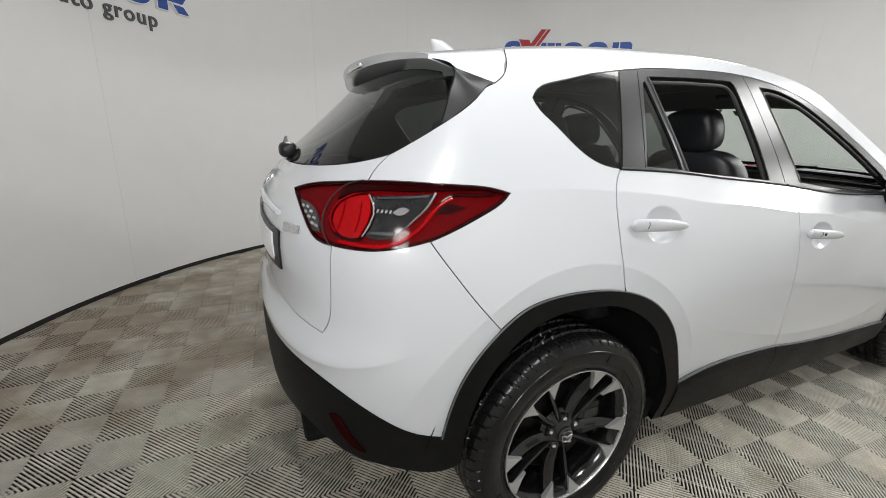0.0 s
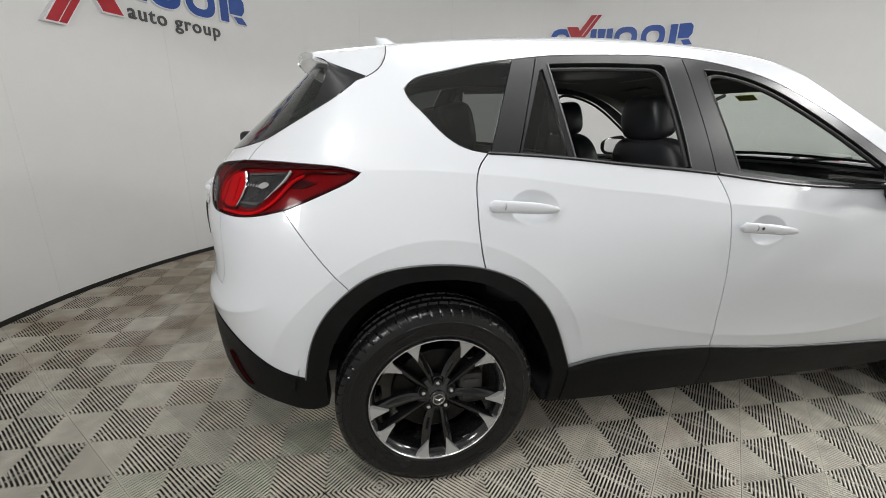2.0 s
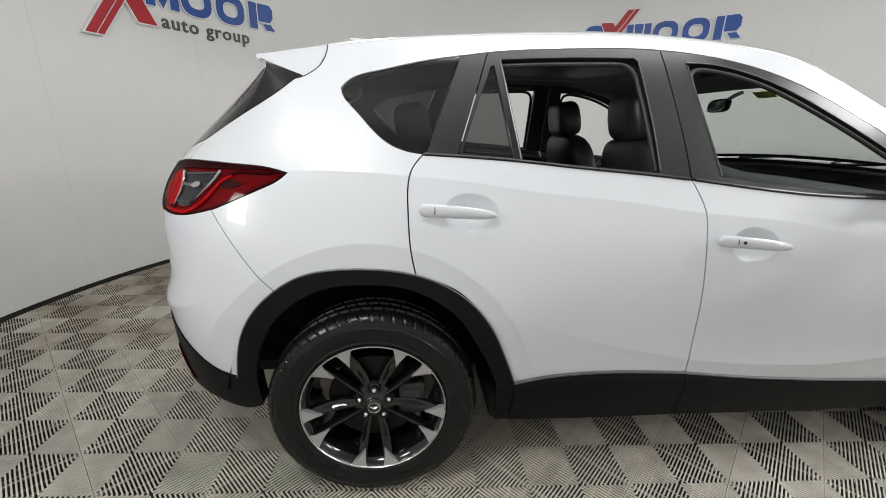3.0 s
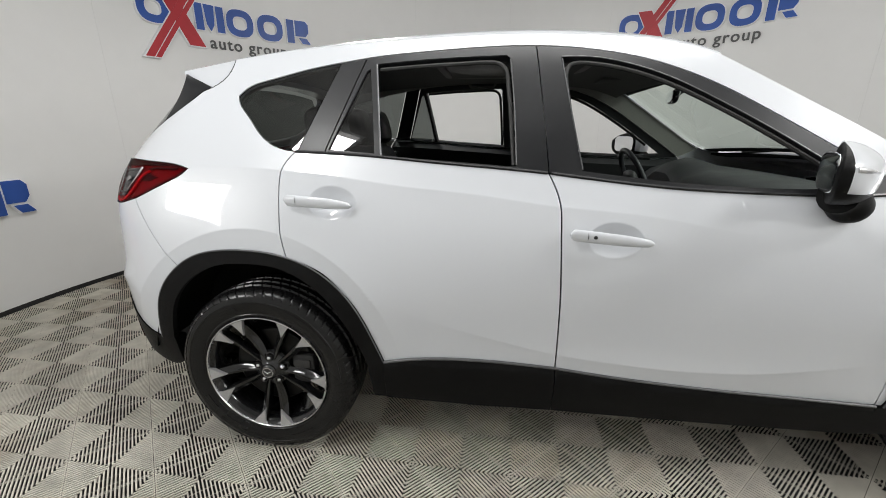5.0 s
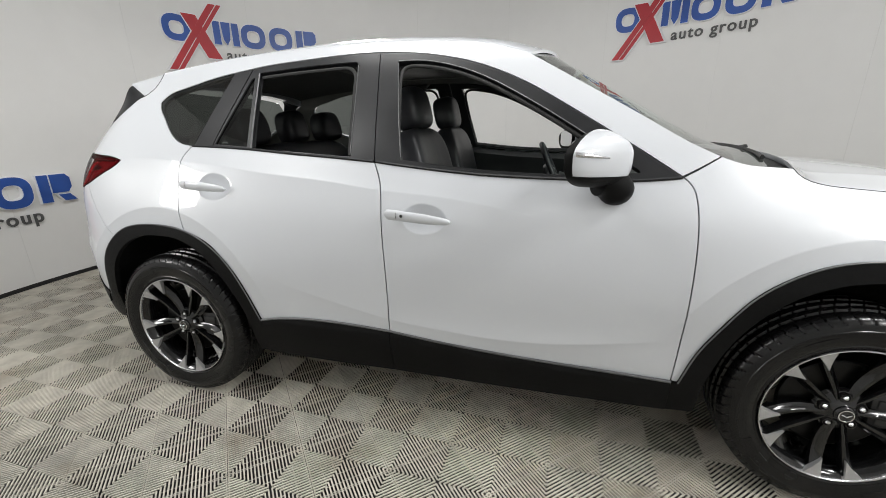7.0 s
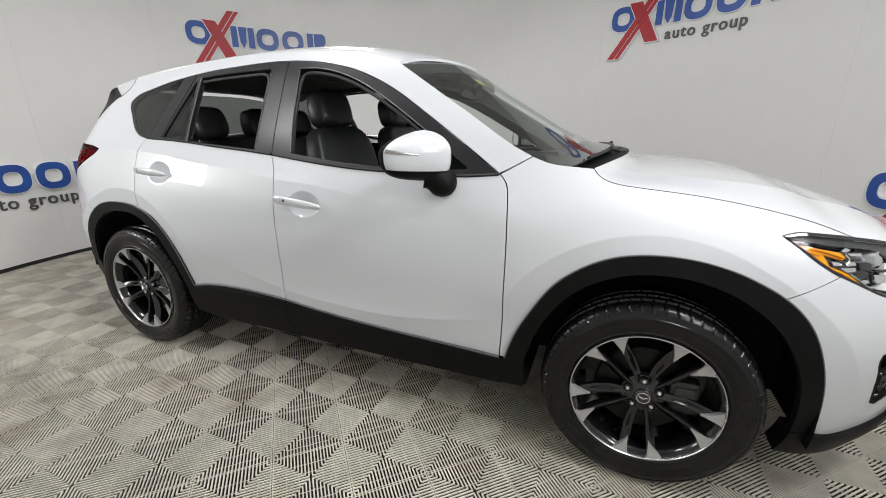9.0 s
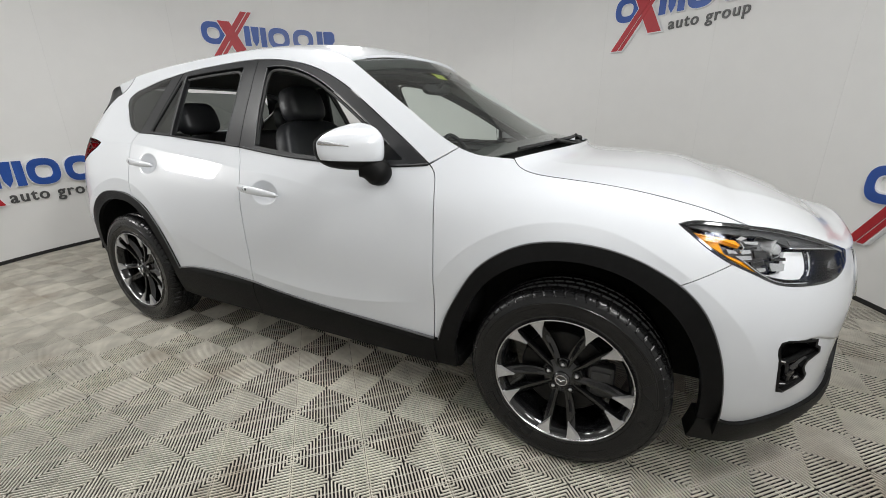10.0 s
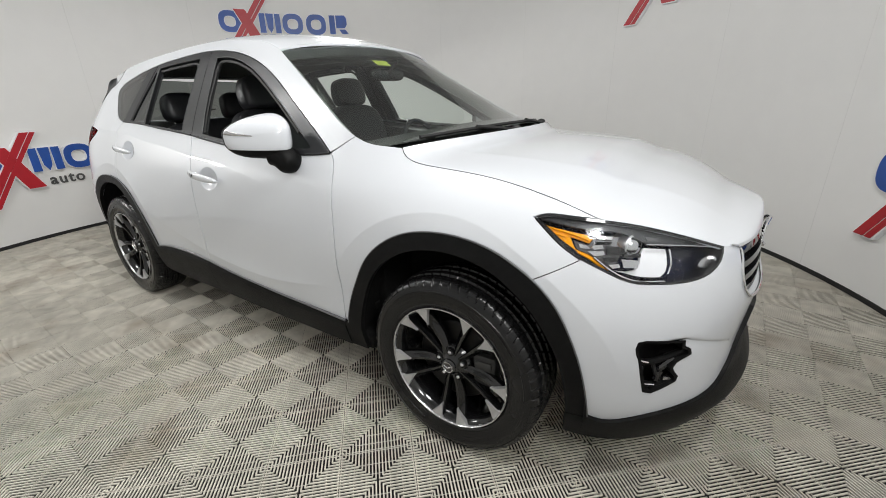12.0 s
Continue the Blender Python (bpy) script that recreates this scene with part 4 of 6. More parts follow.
arch_f = loop(ARCH_FRONT, [(3.160, 0.334), (3.104, 0.340)], ARCH_FRONT_IN[::-1], [(2.270, 0.405), (2.268, 0.285)], [(2.268, 0.285), (2.176, 0.280)], [(2.176, 0.280), (2.174, 0.412)], [(2.174, 0.412), (2.196, 0.412)])
panel("front_arch_moulding", arch_f, CLAD, car, "textured black plastic arch moulding", off=0.010, thick=0.022, step=0.025, gap=0.001)
sill_r = loop(SILL_TOP[:6], [(1.113, 0.484), (1.117, 0.287)], [(1.117, 0.287), (0.900, 0.283), (0.484, 0.290)], [(0.484, 0.290), (0.486, 0.463)])
sill_f = loop(SILL_TOP[5:], [(2.174, 0.413), (2.176, 0.280)], [(2.176, 0.280), (1.600, 0.278), (1.117, 0.287)], [(1.117, 0.287), (1.113, 0.484)])
lip = lambda u, z: 0.010 * np.clip((np.interp(u, [p[0] for p in SILL_TOP], [p[1] for p in SILL_TOP]) - z) / 0.022, 0, 1)
panel("rear_sill_moulding", sill_r, CLAD, car, "textured black plastic sill moulding", off=0.004, thick=0.05, step=0.02, gap=0.0015, bulge=lip)
panel("front_sill_moulding", sill_f, CLAD, car, "textured black plastic sill moulding", off=0.004, thick=0.05, step=0.02, gap=0.0015, bulge=lip)
rear_low = loop(REAR_CLAD, [(U_REAR, 0.672), (U_REAR, 0.430)], [(U_REAR, 0.430), (-0.900, 0.430), (-0.772, 0.425), (-0.690, 0.392), (-0.557, 0.371), (-0.410, 0.356), (-0.378, 0.375)], [(-0.378, 0.375), (-0.378, 0.488)], [(-0.378, 0.488), (-0.440, 0.488)])
panel("rear_lower_bumper", rear_low, CLAD, car, "textured black lower bumper", sides="m", centre=U_REAR, off=0.006, thick=0.05, gap=0.001)
chin = loop(CHIN, [(3.645, 0.625), (3.72, 0.620), (U_FRONT, 0.618)], [(U_FRONT, 0.618), (U_FRONT, 0.235)], [(U_FRONT, 0.235), (3.600, 0.225), (3.400, 0.205), (3.250, 0.200), (3.104, 0.230)], [(3.104, 0.230), (3.104, 0.340)], [(3.104, 0.340), (3.160, 0.334)])
panel("front_lower_bumper", chin, CLAD, car, "textured black chin moulding", sides="m", centre=U_FRONT, off=0.012, thick=0.06, gap=0.001)

# side glass and black window surrounds
panel("quarter_window", loop(DLO_REAR, DLO_TOP[:4] + [(0.292, 1.538)], C_LINE), GLASS_TINT, car, "dark tinted fixed quarter window", thick=0.004)
panel("pillar_trim", loop([(0.172, 1.224), (0.292, 1.538)], [(0.292, 1.538), (0.387, 1.553)], [(0.387, 1.553), (0.272, 1.220)], [(0.272, 1.220), (0.172, 1.224)]), TRIM_BLACK, car, off=0.001)
REAR_OPEN = loop([(0.430, 1.527), (0.631, 1.541), (0.905, 1.550)], [(0.918, 1.540), (0.930, 1.400), (0.945, 1.186)], [(0.945, 1.184), (0.700, 1.201), (0.478, 1.214)], [(0.478, 1.214), (0.452, 1.380), (0.430, 1.527)])
REAR_TRI = loop([(0.395, 1.505), (0.288, 1.233)], [(0.288, 1.233), (0.452, 1.222)], [(0.452, 1.222), (0.425, 1.400), (0.405, 1.510)])
rear_frame = loop([(0.387, 1.553)] + [p for p in DLO_TOP if 0.39 < p[0] < 1.0] + [(1.006, 1.587)], [(1.006, 1.587), (1.030, 1.380), (1.052, 1.164)], [p for p in BELT if 0.3 < p[0] < 1.06][::-1] + [(0.272, 1.220)], [(0.272, 1.220), (0.387, 1.553)])
rf = panel("rear_window_frame", rear_frame, TRIM_BLACK, car, holes=(REAR_OPEN, REAR_TRI), off=0.0, thick=0.020, step=0.03)
FRONT_OPEN = loop([(1.093, 1.542), (1.189, 1.540), (1.289, 1.523), (1.386, 1.494), (1.480, 1.455), (1.572, 1.407), (1.660, 1.357), (1.745, 1.306), (1.829, 1.253), (1.895, 1.209), (2.000, 1.140)],
                  [(2.000, 1.136), (1.806, 1.129), (1.636, 1.133), (1.459, 1.143), (1.275, 1.161), (1.160, 1.174)], [(1.160, 1.174), (1.130, 1.330), (1.093, 1.542)])
front_frame = loop([(1.006, 1.587)] + [p for p in DLO_TOP if 1.1 < p[0]], [p for p in BELT if p[0] > 1.06][::-1] + [(1.052, 1.164)], [(1.052, 1.164), (1.030, 1.380), (1.006, 1.587)])
ff = panel("front_window_frame", front_frame, TRIM_BLACK, car, holes=(FRONT_OPEN,), off=0.0, thick=0.020, step=0.03)
panel("fixed_pane", REAR_TRI, GLASS_TINT, car, "small fixed tinted pane of the rear door", off=-0.006, thick=0.004, gap=-0.004)

# roof, windscreen, hood
cant3 = flank3(CANT)
roof_edge = np.array([p for p in cant3])
roof = ribs("roof", roof_edge, lambda s: 0.10 * (1 - s) ** 4, lambda s: 0.040 + 0.012 * np.sin(np.pi * s) + 0.012 * (1 - s), PAINT, car, "white painted roof", p=2.6, q=0.72, nv=40)
ws3 = flank3(WS_EDGE, -0.003)
ribs("windscreen", ws3, lambda s: 0.10 + 0.02 * s, lambda s: 0.045 - 0.010 * s, GLASS_CLEAR, car, "clear windscreen with a green tint", p=2.0, q=1.0, thick=0.0)
hood_edge = np.concatenate([flank3(HOOD_SEAM), flank3(LAMP_TOP[3:] + [(3.545, 0.882), (3.65, 0.880), (3.78, 0.890), (U_FRONT - 0.003, 0.896)])[1:]])
hw = np.abs(hood_edge[:, 1])
order = np.maximum.accumulate(hood_edge[:, 0])
hs = np.concatenate([[0], np.cumsum(np.linalg.norm(np.diff(hood_edge, axis=0), axis=1))])
hs /= hs[-1]
wide = lambda s: np.interp(s, hs, hw / hw[0])
ribs("hood", hood_edge, lambda s: 0.13 * np.maximum(0, 1 - s / 0.45) ** 2, lambda s: (0.020 + 0.050 * np.clip(s / 0.35, 0, 1)) * wide(s) ** 0.55, PAINT, car, "white painted hood", p=2.4, q=0.85, nv=120,
     lift=lambda x, y: 0.0055 * np.exp(-np.abs(np.abs(y) - np.interp(x, [2.4, 3.0, 3.3, 3.6], [0.58, 0.54, 0.47, 0.34])) / 0.09) * np.clip((3.55 - x) / 0.25, 0, 1) * np.clip((x - 2.45) / 0.3, 0, 1))

for s_ in (1, -1):
    bm = bmesh.new()
    tube(bm, [(p[0], p[1] * s_, p[2]) for p in flank3(HOOD_SEAM, 0.0)], 0.0012, 6)
    part("hood_seam", bm, SEAL, car)
    bm = bmesh.new()
    tube(bm, [(p[0], p[1] * s_, p[2]) for p in flank3(SPOILER_SEAM, 0.0)], 0.0014, 6)
    part("spoiler_seam", bm, SEAL, car)

# spoiler over the rear window
def build_spoiler():
    bm = bmesh.new()
    rows = []
    nv = 33
    vs = np.sin(np.linspace(-math.pi / 2, math.pi / 2, nv))
    q = flank3(SPOILER_SEAM, -0.003, 0.004)
    seam = [np.array([np.interp(g * (len(q) - 1), range(len(q)), q[:, k]) for k in range(3)]) for g in (0, 0.2, 0.4, 0.6, 0.8, 1)]
    bend = [p - (seam[0] + (seam[5] - seam[0]) * g) for p, g in zip(seam, (0, 0.2, 0.4, 0.6, 0.8, 1))]
    flip = np.array((1, -1, 1))
    for f in np.linspace(0, 1, 14):
        top = seam[0] * (1 - f) + np.array((-0.390, -0.550, 1.523)) * f
        low = seam[5] * (1 - f) + np.array((-0.390, -0.552, 1.512)) * f
        rise = 0.045 * (1 - 0.25 * f)
        row = []
        for v in vs:
            row.append((top[0] - 0.10 * f * (1 - v * v), v * -top[1], top[2] + rise * (1 - abs(v) ** 2.6) ** 0.72))
        edge = [top + (low - top) * g + bend[k + 1] * (1 - f) for k, g in enumerate((0.2, 0.4, 0.6, 0.8))]
        row += [tuple(p * flip) for p in edge]
        for v in vs[::-1]:
            row.append((low[0] - 0.09 * f * (1 - v * v), v * -low[1], low[2] + ((top[2] - low[2]) * 0.55 + 0.012 * f) * (1 - v ** 4)))
        row += [tuple(p) for p in edge[::-1]]
        rows.append([bm.verts.new(p) for p in row])
    n = len(rows[0])
    for a, b in zip(rows, rows[1:]):
        for k in range(n):
            bm.faces.new((a[k], a[(k + 1) % n], b[(k + 1) % n], b[k]))
    bm.faces.new(rows[0])
    bm.faces.new(rows[-1])
    sp = part("spoiler", bm, PAINT, car, "white roof spoiler over the rear window")
    bm = bmesh.new()
    block(bm, -0.488, -0.47, -0.13, 0.13, 1.532, 1.546, 0.004)
    part("brake_lamp", bm, SILVER, sp, "clear high brake lamp")


build_spoiler()


def build_fin():
    bm = bmesh.new()
    rows = []
    for f in np.linspace(0, 1, 9):
        x0, x1 = 0.02 - 0.02 * f, -0.15 + 0.02 * f + 0.0
        xa = 0.03 - 0.13 * f
        xb = -0.14 - 0.015 * f
        w = 0.028 * (1 - f) ** 0.7 + 0.004
        z = 1.625 + 0.062 * f
        rows.append([bm.verts.new((xa + (xb - xa) * (0.5 - 0.5 * math.cos(2 * math.pi * k / 16)), w * math.sin(2 * math.pi * k / 16), z)) for k in range(16)])
    for a, b in zip(rows, rows[1:]):
        for k in range(16):
            bm.faces.new((a[k], a[(k + 1) % 16], b[(k + 1) % 16], b[k]))
    bm.faces.new(rows[-1])
    part("antenna_fin", bm, PAINT, car, "small white shark-fin antenna")


build_fin()


# ---- wheels ----
def build_tyre(wheel):
    """A 225/55 tyre: sidewall with raised bands, shoulder blocks and a grooved tread."""
    R = 0.365
    side_pts = [(0.247, -0.098), (0.256, -0.1050), (0.2595, -0.1082), (0.263, -0.1085), (0.266, -0.1068), (0.280, -0.1118), (0.296, -0.1142), (0.312, -0.1145), (0.3135, -0.1158), (0.3175, -0.1156), (0.319, -0.1136), (0.328, -0.1112), (0.3365, -0.1075)]
    shoulder_pts = [(0.3375, -0.1090), (0.3440, -0.1052), (0.3500, -0.1000), (0.3552, -0.0935), (0.3590, -0.0855), (0.3612, -0.0760), (0.3622, -0.0660)]
    tread = []
    for y in np.linspace(-0.0600, 0.0600, 31):
        groove = any(abs(abs(y) - g) < 0.0052 for g in (0.0560, 0.0200))
        tread.append((R - 0.0022 * (abs(y) / 0.06) ** 2 - (0.008 if groove else 0), y))
    prof = side_pts + shoulder_pts + tread + [(r, -y) for r, y in (side_pts + shoulder_pts)[::-1]]
    ns, nsh, nt = len(side_pts), len(shoulder_pts), len(tread)
    seg = 600
    verts, faces = [], []
    n = len(prof)
    for i in range(seg):
        a = 2 * math.pi * i / seg
        for k, (r, y) in enumerate(prof):
            rr, yy = r, y
            outer = k if k < n / 2 else n - 1 - k
            if ns <= outer < ns + nsh:
                g = (outer - ns) / (nsh - 1)
                ph = (i - int(4 * g)) % 10
                if ph == 0:
                    rr -= 0.0085 * (0.35 + 0.65 * g)
                    yy -= math.copysign(0.0018 * (1 - g), y)
                elif ph == 5 and g > 0.45:
                    rr -= 0.0012
            elif ns + nsh <= k < ns + nsh + nt and abs(abs(y) - 0.0560) > 0.0052 and abs(abs(y) - 0.0200) > 0.0052:
                if (i + int(y * 420)) % 10 == 0:
                    rr -= 0.0065
                elif (i + int(y * 420)) % 10 == 5:
                    rr -= 0.0012
            verts.append((rr * math.cos(a), yy, rr * math.sin(a)))
    for i in range(seg):
        j = (i + 1) % seg
        for k in range(n - 1):
            faces.append((i * n + k, i * n + k + 1, j * n + k + 1, j * n + k))
    raw("tyre", verts, faces, RUBBER, wheel, "worn black rubber tyre", angle=30)
    # raised plain bands on the sidewall where lettering stands
    for a0, a1, r0, r1 in ((0.50, 1.20, 0.282, 0.308), (3.55, 4.30, 0.282, 0.308), (1.85, 2.15, 0.288, 0.302), (5.0, 5.35, 0.288, 0.302)):
        bm = bmesh.new()
        m = 16
        ring = [[bm.verts.new((r * math.cos(a0 + (a1 - a0) * i / m), y, r * math.sin(a0 + (a1 - a0) * i / m))) for r, y in ((r0, -0.1115), (r0 + 0.001, -0.1154), (r1 - 0.001, -0.1160), (r1, -0.1135))] for i in range(m + 1)]
        for p, q in zip(ring, ring[1:]):
            for k in range(3):
                bm.faces.new((p[k], p[k + 1], q[k + 1], q[k]))
        bm.faces.new(ring[0])
        bm.faces.new(ring[-1])
        part("sidewall_mark", bm, RUBBER, wheel, smooth=False)


def build_wheel():
    """A wheel with its outer face towards -y, its centre at the origin."""
    wheel = new("wheel")
    build_tyre(wheel)
    # barrel and machined lip
    v, f = revolve([(0.246, -0.100), (0.240, -0.094), (0.231, -0.086), (0.224, -0.060), (0.218, 0.02), (0.222, 0.085), (0.246, 0.10)], 96)
    raw("rim", v, f, GUNMETAL, wheel, "dark alloy rim barrel", angle=40)
    v, f = revolve([(0.2485, -0.098), (0.2505, -0.103), (0.2495, -0.1085), (0.2465, -0.1090), (0.2440, -0.1058), (0.2435, -0.096)], 96)
    raw("rim_lip", v, f, SILVER, wheel, "bright machined rim edge", angle=60)
    v, f = revolve([(0.0, -0.030), (0.16, -0.030), (0.165, -0.026), (0.165, -0.010), (0.0, -0.010)], 72)
    raw("brake_disc", v, f, BRAKE_STEEL, wheel)
    bm = bmesh.new()
    block(bm, 0.085, 0.178, -0.052, 0.0, -0.065, 0.065, 0.012)
    block(bm, 0.100, 0.165, -0.060, -0.050, -0.045, -0.008, 0.004)
    block(bm, 0.100, 0.165, -0.060, -0.050, 0.008, 0.045, 0.004)
    part("brake_caliper", bm, CALIPER, wheel)
    v, f = revolve([(0.0, -0.080), (0.030, -0.080), (0.036, -0.074), (0.046, -0.070), (0.072, -0.060), (0.080, -0.048), (0.0, -0.040)], 60)
    raw("hub", v, f, GUNMETAL, wheel, angle=30)
    v, f = revolve([(0.0, -0.092), (0.019, -0.092), (0.025, -0.090), (0.029, -0.085), (0.029, -0.076)], 32)
    raw("centre_cap", v, f, GLOSS_BLACK, wheel)
    v, f = revolve([(0.0185, -0.0915), (0.0195, -0.0945), (0.0220, -0.0945), (0.0232, -0.090)], 32)
    raw("cap_ring", v, f, CHROME, wheel)
    bm = bmesh.new()
    tube(bm, [(-0.014, -0.0935, 0.004), (-0.006, -0.0945, 0.001), (0, -0.0945, -0.004), (0.006, -0.0945, 0.001), (0.014, -0.0935, 0.004)], 0.002, 6)
    part("cap_mark", bm, CHROME, wheel)
    for k in range(5):
        a = radians(-90 + 72 * k)
        ca, sa = math.cos(a), math.sin(a)

        def at(r, t, y):
            return (r * ca - t * sa, y, r * sa + t * ca)
        # nut in a round well between the pairs
        v, f = revolve([(0.0, -0.080), (0.006, -0.078), (0.0085, -0.075), (0.0085, -0.058), (0.0, -0.058)], 6)
        raw("lug_nut", [(p[0] - 0.054 * ca, p[1], p[2] - 0.054 * sa) for p in v], f, SILVER, wheel, "bright lug nut", angle=20)
        v, f = revolve([(0.0125, -0.060), (0.0130, -0.0735), (0.0155, -0.0740), (0.0175, -0.066)], 20)
        raw("nut_well", [(p[0] - 0.054 * ca, p[1], p[2] - 0.054 * sa) for p in v], f, GUNMETAL, wheel)
        for s in (-1, 1):
            # a blade that leaves the hub beside its twin and swings outward, its broad face turned to one side
            bm = bmesh.new()
            rows = []
            for g in np.linspace(0, 1, 18):
                r = 0.036 + 0.208 * g
                mid = s * float(np.interp(r, [0.036, 0.06, 0.10, 0.15, 0.20, 0.244], [0.0125, 0.0195, 0.0295, 0.0375, 0.0440, 0.0500]))
                wd = 0.0100 + 0.0040 * math.sin(math.pi * min(1.0, g * 1.05)) + 0.0075 * g ** 3
                yf = -0.070 - 0.034 * g ** 0.9 + 0.011 * math.sin(math.pi * g)
                twist = 0.010 * math.sin(math.pi * min(1.0, g * 1.1))
                inner_t, ridge_t, outer_t = mid - s * wd, mid - s * wd * (0.55 - 0.35 * g), mid + s * wd
                sec = [(inner_t, yf + 0.034), (inner_t, yf + 0.006), (inner_t + s * 0.002, yf + 0.001), (ridge_t, yf), (ridge_t + s * 0.004, yf + 0.0012),
                       ((ridge_t + outer_t) / 2, yf + 0.005 + twist * 0.55), (outer_t, yf + 0.008 + twist), (outer_t + s * 0.0006, yf + 0.014 + twist), (outer_t - s * 0.002, yf + 0.036)]
                rows.append([bm.verts.new(at(r, t, y)) for t, y in sec])
            for p, q in zip(rows, rows[1:]):
                for j in range(8):
                    bm.faces.new((p[j], p[j + 1], q[j + 1], q[j]))
                bm.faces.new((p[8], p[0], q[0], q[8]))
            bm.faces.new(rows[0])
            bm.faces.new(rows[-1])
            part("spoke", bm, GUNMETAL, wheel, "dark twisted alloy spoke")
            # machined tip: a flat wedge that points back along the blade
            bm = bmesh.new()
            poly = [(0.176, 0.0335), (0.196, 0.0345), (0.232, 0.0335), (0.2435, 0.030), (0.2370, 0.064), (0.2305, 0.0830), (0.2120, 0.0625), (0.194, 0.0465)]
            lo = [bm.verts.new(at(r, s * t, -0.085)) for r, t in poly]
            hi = [bm.verts.new(at(r, s * t, -0.0955 - (r - 0.176) * 0.16)) for r, t in poly]
            bm.faces.new(hi)
            for j in range(len(poly)):
                bm.faces.new((lo[j], lo[(j + 1) % len(poly)], hi[(j + 1) % len(poly)], hi[j]))
            part("spoke_tip", bm, MACHINED, wheel, "machined silver spoke tip", smooth=False)
        # back pocket wall and bright cast step between the pair
        bm = bmesh.new()
        block(bm, 0.205, 0.226, -0.030, 0.030, -0.088, -0.050, 0.004, Matrix.Rotation(-a, 4, "Y"))
        block(bm, 0.190, 0.206, -0.026, 0.026, -0.066, -0.046, 0.004, Matrix.Rotation(-a, 4, "Y"))
        part("pocket", bm, GUNMETAL, wheel)
    return wheel


wheel = build_wheel()
wheel.parent = car
wheel.matrix_basis = pose(0, -0.7925, 0.365)
for m in (pose(2.7, -0.7925, 0.365, 0, -2, 0), pose(0, 0.7925, 0.365, 0, 0, 180), pose(2.7, 0.7925, 0.365, 0, 40, 180)):
    copy_thing(wheel, m)


def build_arch_liners():
    for cx in (0.0, 2.7):
        for s in (-1, 1):
            v, f = revolve([(0.495, 0.03), (0.495, 0.36), (0.10, 0.37)], 40, radians(-9), radians(172 if cx == 0.0 else 184))
            v = [(cx + p[0] * 1.0, s * (0.888 - p[1]), 0.365 + p[2]) for p in v]
            raw("wheel_well_liner", v, f if s > 0 else [q[::-1] for q in f], LINER, car)


build_arch_liners()
bm = bmesh.new()
block(bm, -0.78, 3.46, -0.46, 0.46, 0.24, 0.30, 0.02)
block(bm, 0.42, 2.28, -0.84, 0.84, 0.26, 0.33, 0.02)
part("underbody", bm, LINER, car)


# ---- lamps, handles, mirrors and trim ----
def soft(bm, sx, sy, sz, m=None, p=3.0, n=20, cut_fn=None):
    """A rounded, cushion-like solid of half sizes sx, sy, sz."""
    def sg(a, e):
        return math.copysign(abs(a) ** e, a)
    e = 2 / p
    rows = []
    for i in range(n + 1):
        t = -math.pi / 2 + math.pi * i / n
        row = []
        for k in range(2 * n):
            f = 2 * math.pi * k / (2 * n)
            q = Vector((sx * sg(math.cos(t), e) * sg(math.cos(f), e), sy * sg(math.cos(t), e) * sg(math.sin(f), e), sz * sg(math.sin(t), e)))
            if cut_fn:
                q = cut_fn(q)
            row.append(bm.verts.new(m @ q if m else q))
        rows.append(row)
    for a, b in zip(rows, rows[1:]):
        for k in range(2 * n):
            try:
                bm.faces.new((a[k], a[(k + 1) % (2 * n)], b[(k + 1) % (2 * n)], b[k]))
            except ValueError:
                pass
    bmesh.ops.remove_doubles(bm, verts=bm.verts[:], dist=1e-5)
    return bm


def both(build, parents):
    """Builds a part on the right and its mirror image on the left."""
    for s, parent in zip((1, -1), parents):
        build(s, parent)


def mirrored(bm, s):
    if s < 0:
        for v in bm.verts:
            v.co.y = -v.co.y
    return bm


def flank_tube(c, off, radius, seg=8):
    bm = bmesh.new()
    pts = flank3(c, off, 0.012)
    n = len(pts)
    rad = radius if not callable(radius) else [radius(i / (n - 1)) for i in range(n)]
    return tube(bm, [tuple(p) for p in pts], rad, seg)


def shape(*pts, step=0.012):
    """A closed outline with sharp corners at the points given."""
    q = list(pts) + [pts[0]]
    return loop(*[[a, b] for a, b in zip(q, q[1:])], step=step)


